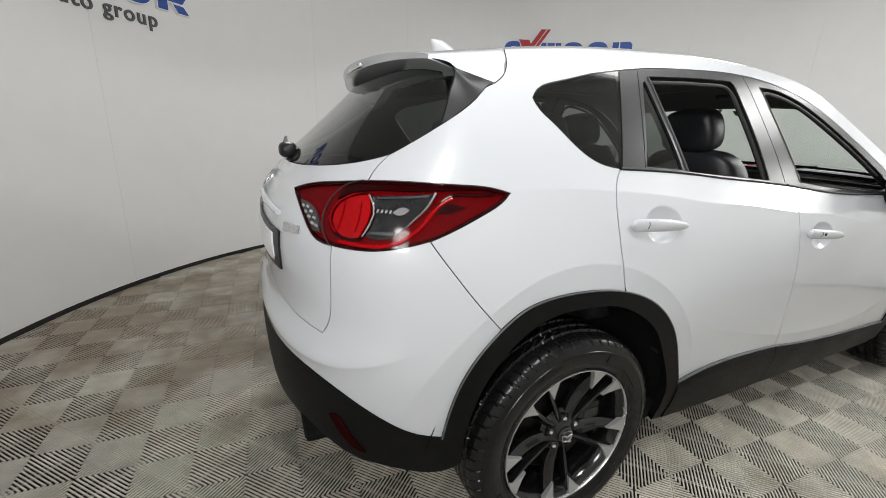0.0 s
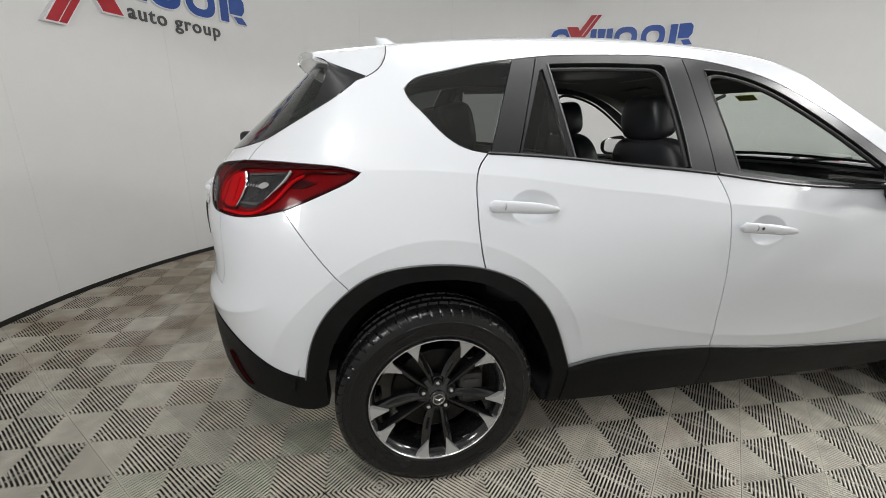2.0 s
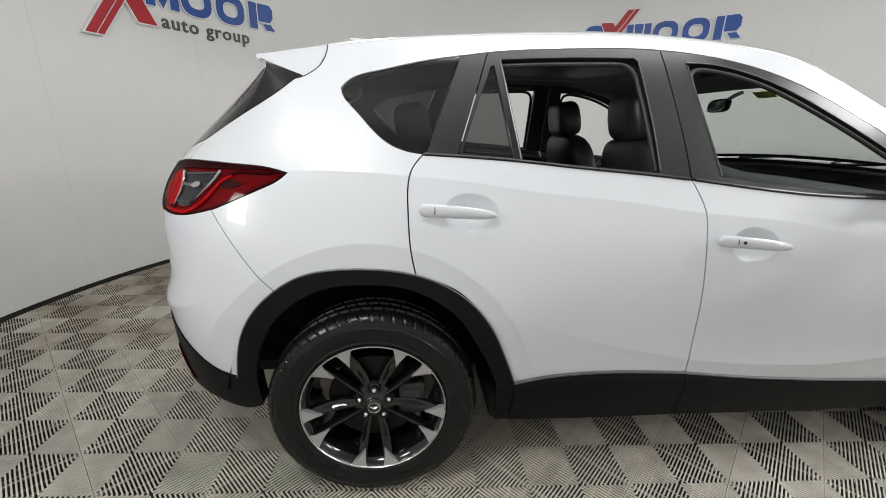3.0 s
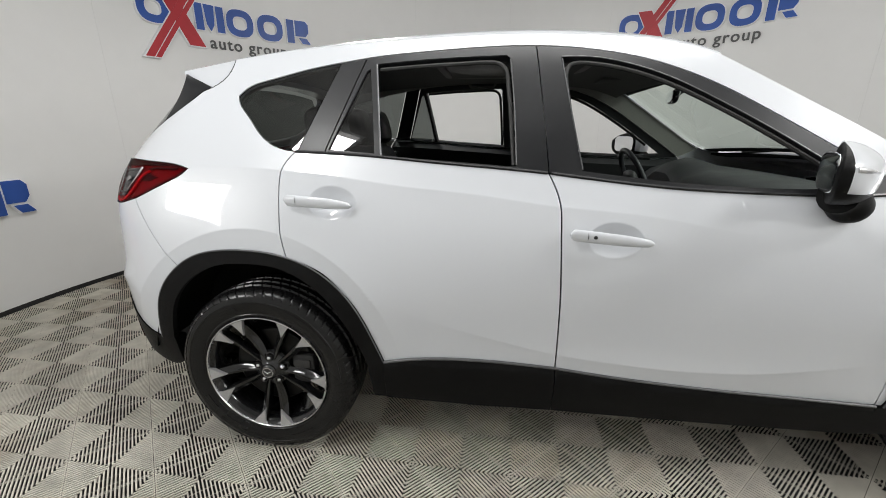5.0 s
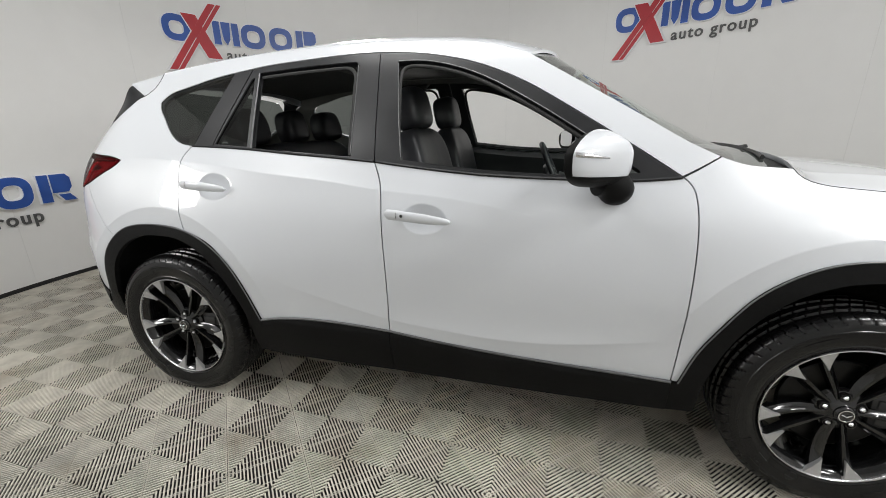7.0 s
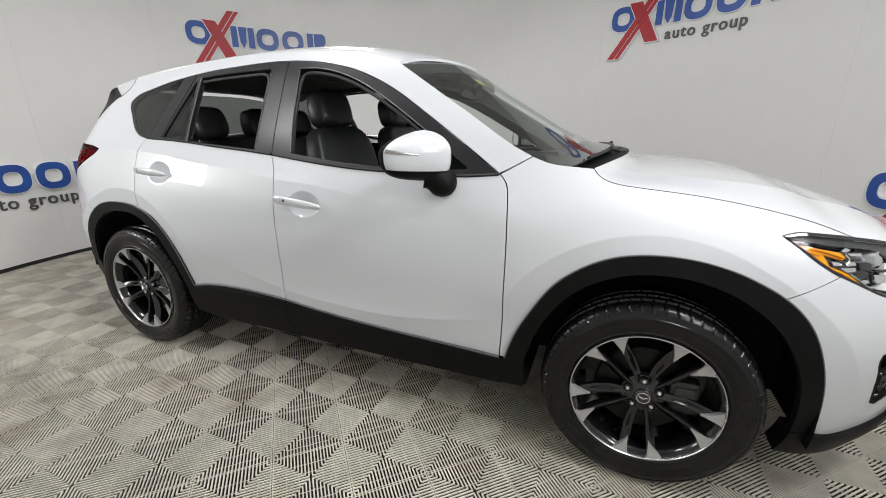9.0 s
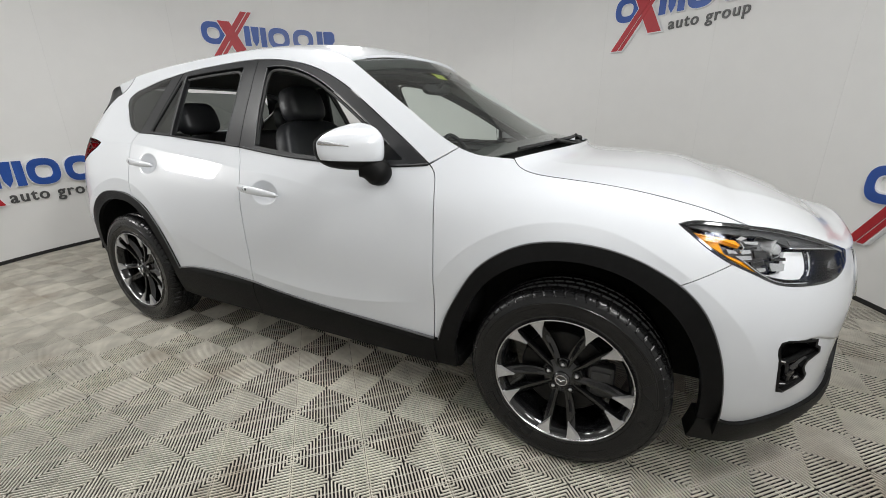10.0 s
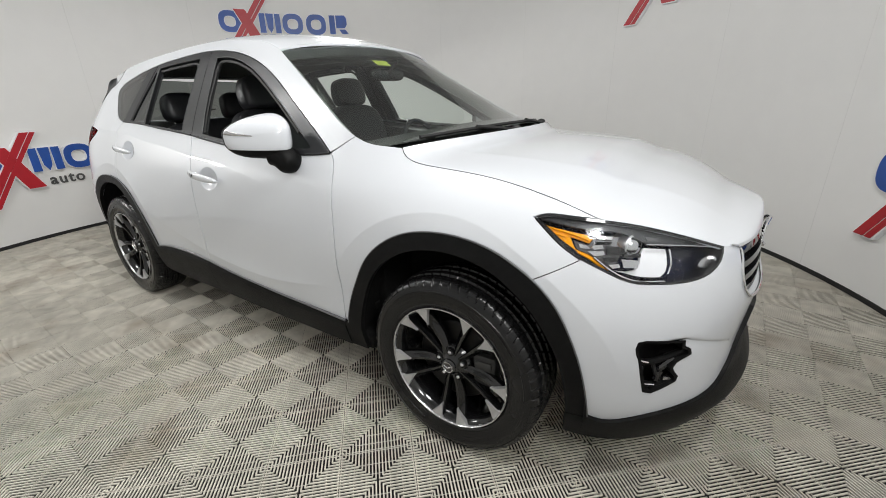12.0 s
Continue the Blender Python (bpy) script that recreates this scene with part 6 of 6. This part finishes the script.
# grille with slats, chrome surround and a plain ring
GRILLE = loop([(3.540, 0.878), (3.65, 0.876), (U_FRONT, 0.892)], [(U_FRONT, 0.892), (U_FRONT, 0.680)], [(U_FRONT, 0.680), (3.66, 0.688), (3.590, 0.705)], [(3.590, 0.705), (3.552, 0.745), (3.538, 0.815), (3.540, 0.878)])
grille = panel("grille", GRILLE, GLOSS_BLACK, car, "dark front grille with chrome surround", sides="m", centre=U_FRONT, off=-0.045, thick=0.01)[0]
for k in range(4):
    z = 0.708 + 0.045 * k
    u0 = float(np.interp(z, [0.69, 0.705, 0.745, 0.815, 0.878], [3.66, 3.600, 3.560, 3.546, 3.548]))
    panel("grille_slat", loop([(u0, z), (U_FRONT, z)], [(U_FRONT, z), (U_FRONT, z + 0.020)], [(U_FRONT, z + 0.020), (u0 - 0.003, z + 0.020)], [(u0 - 0.003, z + 0.020), (u0, z)]), GLOSS_BLACK, grille, "glossy dark slat", sides="m", centre=U_FRONT, off=-0.012, thick=0.03, gap=0.0005)
edge_g = [(3.505, 0.888), (3.538, 0.874), (3.537, 0.815), (3.551, 0.744), (3.590, 0.702), (3.66, 0.685), (U_FRONT, 0.677)]
for s in (1, -1):
    part("grille_surround", mirrored(flank_tube(edge_g, 0.003, lambda f: 0.0032 + 0.0035 * f, 10), s), CHROME, grille, "bright chrome surround")
bm = bmesh.new()
tube(bm, [(3.628 - 0.020 * abs(math.cos(a)), 0.070 * math.cos(a), 0.800 + 0.055 * math.sin(a)) for a in np.linspace(0, 2 * math.pi, 37)[:-1]], 0.007, 8, closed=True)
part("front_emblem", bm, CHROME, grille, "plain chrome oval ring")

# fog lamp recess
FOG_OUT = inset(FOG, -0.0012)
for s in (1, -1):
    sd = "r" if s > 0 else "l"
    rec = panel("fog_recess", FOG, CLAD, car, "black fog lamp recess", sides=sd, off=-0.060, thick=0.01, gap=-0.006)[0]
    for c, r, mt, nm in (([(3.266, 0.566), (3.288, 0.556), (3.330, 0.566), (3.392, 0.586)], 0.010, CLAD, "recess_fin"), ([(3.284, 0.472), (3.313, 0.464), (3.364, 0.492)], 0.010, CLAD, "recess_fin"),
                         ([(3.322, 0.484), (3.326, 0.515), (3.338, 0.545), (3.356, 0.566)], 0.012, GLOSS_BLACK, "recess_fin"), ([(3.306, 0.560), (3.312, 0.530), (3.322, 0.496)], 0.006, TRIM_BLACK, "recess_fin")):
        part(nm, mirrored(flank_tube(c, -0.018, r, 8), s), mt, rec)
    q = inset(FOG, 0.007)
    a, b = (skin(q[:, 0], q[:, 1]) + flank_normal(q[:, 0], q[:, 1]) * o for o in (0.0012, -0.062))
    c = skin(FOG_OUT[:, 0], FOG_OUT[:, 1]) + flank_normal(FOG_OUT[:, 0], FOG_OUT[:, 1]) * 0.001
    n = len(q)
    vs = [(p[0], p[1] * s, p[2]) for p in np.concatenate([c, a, b])]
    fs = [(r * n + i, r * n + (i + 1) % n, (r + 1) * n + (i + 1) % n, (r + 1) * n + i) for r in (0, 1) for i in range(n)]
    raw("recess_surround", vs, fs, CLAD, rec, "black frame of the recess")
    part("chrome_strip", mirrored(flank_tube([(3.266, 0.572), (3.290, 0.562)], -0.008, 0.003, 6), s), CHROME, rec)
    part("chrome_strip", mirrored(flank_tube([(3.285, 0.478), (3.313, 0.472)], -0.008, 0.003, 6), s), CHROME, rec)
    bm = bmesh.new()
    p = Vector(skin(np.array(3.306), np.array(0.515)))
    m = Matrix.Translation(p - Vector((0.05, -0.02, 0))) @ Vector((0.95, -0.3, 0)).normalized().to_track_quat("Y", "Z").to_matrix().to_4x4()
    v, f = revolve([(0.0, 0.02), (0.020, 0.014), (0.026, 0.0), (0.028, -0.03)], 20)
    v = [m @ Vector(q) for q in v]
    bm.free()
    panel("chrome_clip", shape((3.334, 0.500), (3.355, 0.494), (3.354, 0.484), (3.334, 0.488), step=0.006), SILVER, rec, "small bright clip", sides=sd, off=-0.006, thick=0.006, gap=0.0005)
    raw("fog_lamp", [(q.x, q.y * s, q.z) for q in v], f if s > 0 else [q[::-1] for q in f], SILVER, rec, "small clear fog lamp")

# tailgate details
bm = bmesh.new()
tube(bm, [(-0.866 - 0.004, 0.052 * math.cos(a), 1.118 + 0.040 * math.sin(a)) for a in np.linspace(0, 2 * math.pi, 29)[:-1]], 0.006, 8, closed=True)
for v in bm.verts:
    v.co.x = v.co.x + (REAR_X(v.co.z) + 0.862)
part("rear_emblem", bm, CHROME, tailgate, "plain chrome oval ring")
panel("model_plate", loop([(-0.876, 1.042), (-0.804, 1.048)], [(-0.804, 1.048), (-0.804, 1.022)], [(-0.804, 1.022), (-0.876, 1.014)], [(-0.876, 1.014), (-0.876, 1.042)]), SILVER, tailgate, "small silver badge bar", sides="r", off=0.004, thick=0.004)
panel("plate_recess", loop([(-0.890, 1.010), (U_REAR, 1.030)], [(U_REAR, 1.030), (U_REAR, 0.880)], [(U_REAR, 0.880), (-0.900, 0.885)], [(-0.900, 0.885), (-0.890, 1.010)]), TRIM_BLACK, tailgate, "dark number plate frame", sides="m", centre=U_REAR, off=0.006, thick=0.01)
panel("plate_bar", loop([(-0.930, 0.995), (U_REAR, 1.005)], [(U_REAR, 1.005), (U_REAR, 0.905)], [(U_REAR, 0.905), (-0.930, 0.905)], [(-0.930, 0.905), (-0.930, 0.995)]), SIGN_WHITE, tailgate, "blank pale plate", sides="m", centre=U_REAR, off=0.010, thick=0.006)
part("chrome_garnish", mirrored(flank_tube([(-0.905, 1.060), (-1.0, 1.068), (U_REAR, 1.072)], 0.008, 0.010, 8), 1), PAINT, tailgate)
bm = bmesh.new()
tube(bm, [(-0.752, 0.02, 1.232), (-0.744, 0.10, 1.244), (-0.724, 0.32, 1.270)], [0.020, 0.012, 0.006], 8)
soft(bm, 0.034, 0.050, 0.030, Matrix.Translation((-0.742, 0.0, 1.228)), 2.8, 10)
part("rear_wiper", bm, TRIM_BLACK, tailgate, "black rear wiper with its pivot cover")
for s in (1, -1):
    sd = "r" if s > 0 else "l"
    panel("rear_reflector", loop([(-0.719, 0.520), (-0.700, 0.530), (-0.668, 0.487), (-0.624, 0.418)], [(-0.624, 0.418), (-0.640, 0.416), (-0.686, 0.455), (-0.719, 0.520)]), plastic_lens("dark_red_reflector", (0.016, 0.001, 0.001), 0.01), car, "thin dark red bumper reflector", sides=sd, off=0.010, thick=0.006)

# cowl, wipers and windscreen sticker
cow = np.array([tuple(skin(np.array(u), np.array(z))) for u, z in ((2.340, 1.148), (2.385, 1.140), (2.430, 1.136), (2.452, 1.134))])
cowl = ribs("cowl", cow, lambda s: 0.115 + 0.015 * s, lambda s: 0.026 + 0.0 * s, CLAD, car, "black plastic cowl under the wipers", p=2.0, q=0.9, nv=30, drop=0.006, step=0.02)
for y0, y1 in ((-0.62, 0.05), (-0.05, 0.62)):
    bm = bmesh.new()
    f = np.linspace(0, 1, 9)
    pts = [(2.385 + 0.115 * (1 - (y / 0.75) ** 2), y, 1.166 + 0.022 * (1 - (y / 0.75) ** 2)) for y in y0 + (y1 - y0) * f]
    tube(bm, pts, 0.008, 6)
    tube(bm, [(pts[-1][0] + 0.04, pts[-1][1], 1.158), (pts[4][0] + 0.01, pts[4][1], pts[4][2] + 0.008)], 0.009, 6)
    soft(bm, 0.024, 0.024, 0.02, Matrix.Translation((pts[-1][0] + 0.04, pts[-1][1], 1.160)), 2.3, 8)
    part("wiper", bm, SEAL, car, "black windscreen wiper")


frit = flank3([(2.285, 1.170), (2.310, 1.162), (2.376, 1.1535)], -0.006)
ribs("screen_band", frit, lambda s: 0.110 + 0.01 * s, lambda s: 0.0365 - 0.0015 * s, SEAL, car, "black band along the foot of the windscreen", p=2.0, q=1.0, thick=0.0, step=0.015)

band = flank3([(1.622, 1.5445), (1.660, 1.5225), (1.700, 1.499)], -0.007)
ribs("screen_band", band, lambda s: 0.100 + 0.002 * s, lambda s: 0.0435 - 0.001 * s, SEAL, car, "black band along the head of the windscreen", p=2.0, q=1.0, thick=0.0, step=0.015)

# ---- cabin ----
cabin_lining = material("grey_pillar_lining", (0.22, 0.22, 0.202), 0.8, grain=0.08, scale=90, bump=0.2)
panel("pillar_lining", side, cabin_lining, car, "pale grey pillar lining", off=-0.030, thick=0.006, gap=0.004, step=0.05)
panel("frame_lining", rear_frame, DASH, car, holes=(REAR_OPEN, REAR_TRI), off=-0.022, thick=0.008, gap=0.004)
panel("frame_lining", front_frame, DASH, car, holes=(FRONT_OPEN,), off=-0.022, thick=0.008, gap=0.004)
panel("rear_door_trim", rear_door, DASH, car, "dark moulded door trim", off=-0.030, thick=0.075, gap=0.006, back=True, step=0.06)
panel("front_door_trim", front_door, DASH, car, "dark moulded door trim", off=-0.030, thick=0.075, gap=0.006, back=True, step=0.06)
panel("cargo_lining", loop([(-0.62, 0.90), (0.20, 0.90)], [(0.20, 0.90), (0.20, 1.215)], [(0.20, 1.215), (-0.62, 1.215)], [(-0.62, 1.215), (-0.62, 0.90)]), DASH, car, "dark cargo side lining", off=-0.16, thick=0.01, step=0.08)
lining3 = flank3([(u, z - 0.02) for u, z in CANT], -0.045)
ribs("headliner", lining3, lambda s: 0.06 * (1 - s) ** 4, lambda s: 0.032 + 0.0 * s, HEADLINER, car, "dark grey woven headliner", p=2.6, q=0.72, nv=24, drop=0.012)
bm = bmesh.new()
block(bm, 0.62, 1.28, -0.36, 0.36, 1.590, 1.597, 0.004)
part("sunroof_shade", bm, DASH, car, "dark sunroof opening in the headliner")
bm = bmesh.new()
for x0, x1, y0, y1 in ((0.58, 1.32, -0.41, -0.37), (0.58, 1.32, 0.37, 0.41), (0.58, 0.62, -0.37, 0.37), (1.28, 1.32, -0.37, 0.37)):
    block(bm, x0, x1, y0, y1, 1.580, 1.595, 0.006)
part("sunroof_frame", bm, cabin_lining, car)
bm = bmesh.new()
block(bm, -0.62, 0.47, -0.50, 0.50, 0.40, 0.44, 0.01)
block(bm, 0.47, 2.22, -0.74, 0.74, 0.40, 0.44, 0.01)
block(bm, 0.30, 2.2, -0.12, 0.12, 0.44, 0.62, 0.03)
part("cabin_floor", bm, LINER, car)
bm = bmesh.new()
block(bm, 2.22, 2.27, -0.72, 0.72, 0.42, 1.08, 0.01)
part("bulkhead", bm, LINER, car)


def seat(name, x, y, wide, label, heads, back_top):
    bm = bmesh.new()
    soft(bm, 0.27, wide, 0.095, Matrix.Translation((x + 0.22, y, 0.66)) @ pose(0, 0, 0, 0, -8, 0), 3.6)
    s = part(name, bm, LEATHER, car, label)
    lean = pose(x - 0.07, y, 0.95, 0, -12, 0)
    bm = bmesh.new()

    def pad(q):
        g = abs(q.y) / wide
        return Vector((q.x + (0.035 * g ** 3 if wide < 0.4 else 0), q.y * (1 - 0.05 * max(0, q.z / 0.31) ** 2), q.z))
    soft(bm, 0.075, wide, back_top, lean, 4.4, 22, pad)
    part("backrest", bm, LEATHER, s)
    for hy, hw in heads:
        bm = bmesh.new()
        soft(bm, 0.068, hw, 0.098, lean @ Matrix.Translation((0.012, hy, back_top + 0.088)), 4.0, 16, lambda q: Vector((q.x, q.y * (1 - 0.14 * max(0.0, q.z / 0.098)), q.z)))
        h = part("headrest", bm, LEATHER, s)
        for d in (-0.07, 0.07):
            bm = bmesh.new()
            tube(bm, [lean @ Vector((0, hy + d, back_top - 0.02)), lean @ Vector((0, hy + d, back_top + 0.08))], 0.006, 8)
            part("headrest_post", bm, CHROME, s)
    return s


seat("front_seat", 1.21, -0.37, 0.26, "black leather front seat", [(0, 0.135)], 0.338)
seat("front_seat", 1.19, 0.37, 0.26, "black leather front seat", [(0, 0.135)], 0.338)
seat("rear_bench", 0.27, 0.0, 0.62, "black leather rear bench", [(-0.40, 0.13), (0.0, 0.10), (0.40, 0.13)], 0.265)


def dashboard():
    bm = bmesh.new()
    rows = []
    sec = [(2.28, 1.085), (2.15, 1.095), (2.02, 1.085), (1.92, 1.055), (1.86, 1.00), (1.87, 0.90), (1.93, 0.80), (2.02, 0.66), (2.26, 0.62)]
    for y in np.linspace(-0.745, 0.745, 31):
        hump = 0.055 * math.exp(-((y - 0.37) / 0.17) ** 4)
        row = []
        for i, (x, z) in enumerate(sec):
            k = 1.0 if 1 < i < 6 else 0.0
            row.append(bm.verts.new((x - 0.03 * k * math.exp(-(y / 0.16) ** 4) + 0.02 * (y / 0.7) ** 2 * k, y, z + hump * (1 if 1 < i < 5 else 0) - 0.012 * (y / 0.7) ** 2)))
        rows.append(row)
    for a, b in zip(rows, rows[1:]):
        for k in range(len(sec) - 1):
            bm.faces.new((a[k], a[k + 1], b[k + 1], b[k]))
    bm.faces.new(rows[0])
    bm.faces.new(rows[-1])
    d = part("dashboard", bm, DASH, car, "dark soft dashboard with an instrument hood")
    bm = bmesh.new()
    block(bm, -0.006, 0.006, -0.115, 0.115, -0.06, 0.06, 0.006, pose(1.858, 0.0, 0.965, 0, -12, 0))
    part("screen_frame", bm, GLOSS_BLACK, d)
    bm = bmesh.new()
    block(bm, -0.002, 0.002, -0.095, 0.095, -0.046, 0.046, 0.001, pose(1.851, 0.0, 0.966, 0, -12, 0))
    part("screen", bm, material("switched_off_screen", (0.08, 0.085, 0.09), 0.12, grain=0.1), d, "dark switched-off screen")
    for y in (-0.55, 0.68, 0.10):
        bm = bmesh.new()
        soft(bm, 0.012, 0.045, 0.028, Matrix.Translation((1.868, y, 0.995)), 3, 10)
        part("air_vent", bm, GLOSS_BLACK, d)
    w = pose(1.725, 0.37, 1.010, 0, 65, 0)
    bm = bmesh.new()
    tube(bm, [w @ Vector((0.183 * math.cos(a), 0.183 * math.sin(a), 0)) for a in np.linspace(0, 2 * math.pi, 49)[:-1]], 0.0155, 12, closed=True)
    st = part("steering_wheel", bm, LEATHER, car, "black leather steering wheel")
    bm = bmesh.new()
    soft(bm, 0.062, 0.068, 0.032, w @ Matrix.Translation((0, 0, -0.02)), 3, 14)
    part("hub_pad", bm, DASH, st)
    for a in (math.pi / 2, -math.pi / 2, 0.0):
        bm = bmesh.new()
        tube(bm, [w @ Vector((0.05 * math.cos(a), 0.05 * math.sin(a), -0.02)), w @ Vector((0.178 * math.cos(a), 0.178 * math.sin(a), 0))], [0.02, 0.013], 8)
        part("spoke", bm, SILVER if a else DASH, st)
    bm = bmesh.new()
    tube(bm, [(1.75, 0.37, 0.97), (1.95, 0.37, 0.90)], 0.045, 12)
    part("column", bm, DASH, st)


dashboard()
bm = bmesh.new()
soft(bm, 0.016, 0.115, 0.034, pose(1.735, 0.02, 1.450, 0, 8, -14), 3.2, 14)
im = part("interior_mirror", bm, GLOSS_BLACK, car, "black interior mirror")
bm = bmesh.new()
tube(bm, [(1.745, 0.02, 1.455), (1.80, 0.01, 1.500), (1.835, 0.0, 1.52)], 0.010, 8)
part("mirror_stem", bm, SEAL, im)
bm = bmesh.new()
soft(bm, 0.002, 0.098, 0.026, pose(1.718, 0.018, 1.449, 0, 8, -14), 3.6, 12)
part("mirror_glass", bm, CHROME, im)
bm = bmesh.new()
block(bm, -0.001, 0.001, -0.055, 0.055, -0.024, 0.024, 0.0, pose(1.835, -0.14, 1.498, 0, -58, 0))
part("windscreen_sticker", bm, material("yellow_sticker", (0.40, 0.43, 0.06), 0.5, grain=0.05), car, "small yellow sticker behind the windscreen", smooth=False)
for y in (-0.36, 0.36):
    bm = bmesh.new()
    block(bm, 1.44, 1.60, y - 0.16, y + 0.16, 1.548, 1.564, 0.007, None)
    part("sun_visor", bm, HEADLINER, car, "folded grey sun visor")
    bm = bmesh.new()
    s = 1 if y > 0 else -1
    tube(bm, [(0.70, s * 0.54, 1.575), (0.72, s * 0.525, 1.545), (0.86, s * 0.525, 1.545), (0.88, s * 0.54, 1.575)], 0.008, 8)
    part("grab_handle", bm, HEADLINER, car, "grey grab handle above the door")


# ---- the floor of ribbed tiles ----
def build_floor():
    bm = bmesh.new()
    n = 96
    a = [bm.verts.new(wall_point(360 * i / n, ROOM_R + 0.3, -0.030)) for i in range(n)]
    b = [bm.verts.new(wall_point(360 * i / n, ROOM_R + 0.3, -0.10)) for i in range(n)]
    bm.faces.new(a)
    bm.faces.new(b[::-1])
    for i in range(n):
        bm.faces.new((a[i], b[i], b[(i + 1) % n], a[(i + 1) % n]))
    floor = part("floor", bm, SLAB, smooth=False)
    tagged(floor, "grey slotted plastic floor tiles in a two-way ribbed pattern", "floor", kind="structure")
    cell, turn = 0.1995, radians(-2.0)
    side = cell * math.sqrt(2)
    pitch = side / 22
    half = side / 2
    verts, faces = [], []

    def rib(x0, x1, y, q):
        w = pitch * 0.212
        c, s = ((1, 0), (0, 1), (-1, 0), (0, -1))[q]
        k = len(verts)
        prof = ((-w, -0.0058), (-w, -0.0013), (-0.85 * w, -0.0009), (0.85 * w, -0.0009), (w, -0.0013), (w, -0.0058))
        for x in (x0, x1):
            for d, z in prof:
                verts.append((c * x - s * (y + d), s * x + c * (y + d), z))
        faces.extend([(k + i, k + 6 + i, k + 7 + i, k + 1 + i) for i in range(5)])
        faces.append(tuple(k + 6 + i for i in range(6)))
    for q in range(4):
        for i in range(22):
            y = -half + (i + 0.5) * pitch
            if half - abs(y) > 0.002:
                rib(abs(y) - 0.001, half - 0.0008, y, q)
        # cross bars under the ribs
        for x in (0.045, 0.09, half - 0.004):
            k = len(verts)
            c, s = ((1, 0), (0, 1), (-1, 0), (0, -1))[q]
            for xx, yy, z in ((x - 0.002, -x, -0.020), (x + 0.002, -x, -0.020), (x + 0.002, x, -0.020), (x - 0.002, x, -0.020)):
                verts.append((c * xx - s * yy, s * xx + c * yy, z if x < 0.13 else -0.0045))
            faces.append((k, k + 1, k + 2, k + 3))
    me = bpy.data.meshes.new("floor_tile")
    me.from_pydata(verts, [], faces)
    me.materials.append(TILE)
    cen = []
    c0, s0 = math.cos(turn), math.sin(turn)
    for i in range(-40, 41):
        for j in range(-40, 41):
            if (i + j) % 2 == 0:
                continue
            px, py = i * cell, j * cell
            x, y = 1.970 + c0 * px - s0 * py, -1.152 + s0 * px + c0 * py
            if math.hypot(x - ROOM_X, y - ROOM_Y) < ROOM_R + 0.12:
                cen.append((x, y))
    cen.sort(key=lambda p: math.hypot(p[0] - 1.2, (p[1] + 2.2) * 1.0))
    for k, (x, y) in enumerate(cen[:300]):
        ob = new("floor_tile", me)
        ob.parent = floor
        ob.matrix_basis = Matrix.Translation((x, y, 0)) @ Matrix.Rotation(turn + radians(45) + radians(90) * (k % 4), 4, "Z")
    vv, ff = [], []
    base = np.array(verts)
    for k, (x, y) in enumerate(cen[300:]):
        r = turn + radians(45) + radians(90) * (k % 4)
        c, s = math.cos(r), math.sin(r)
        q = np.stack([base[:, 0] * c - base[:, 1] * s + x, base[:, 0] * s + base[:, 1] * c + y, base[:, 2]], -1)
        o = len(vv)
        vv.extend(map(tuple, q))
        ff.extend(tuple(o + i for i in f) for f in faces)
    me2 = bpy.data.meshes.new("far_floor_tiles")
    me2.from_pydata(vv, [], ff)
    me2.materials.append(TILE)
    ob = new("far_floor_tiles", me2)
    ob.parent = floor
    ob["kind"] = "stuff"


build_floor()
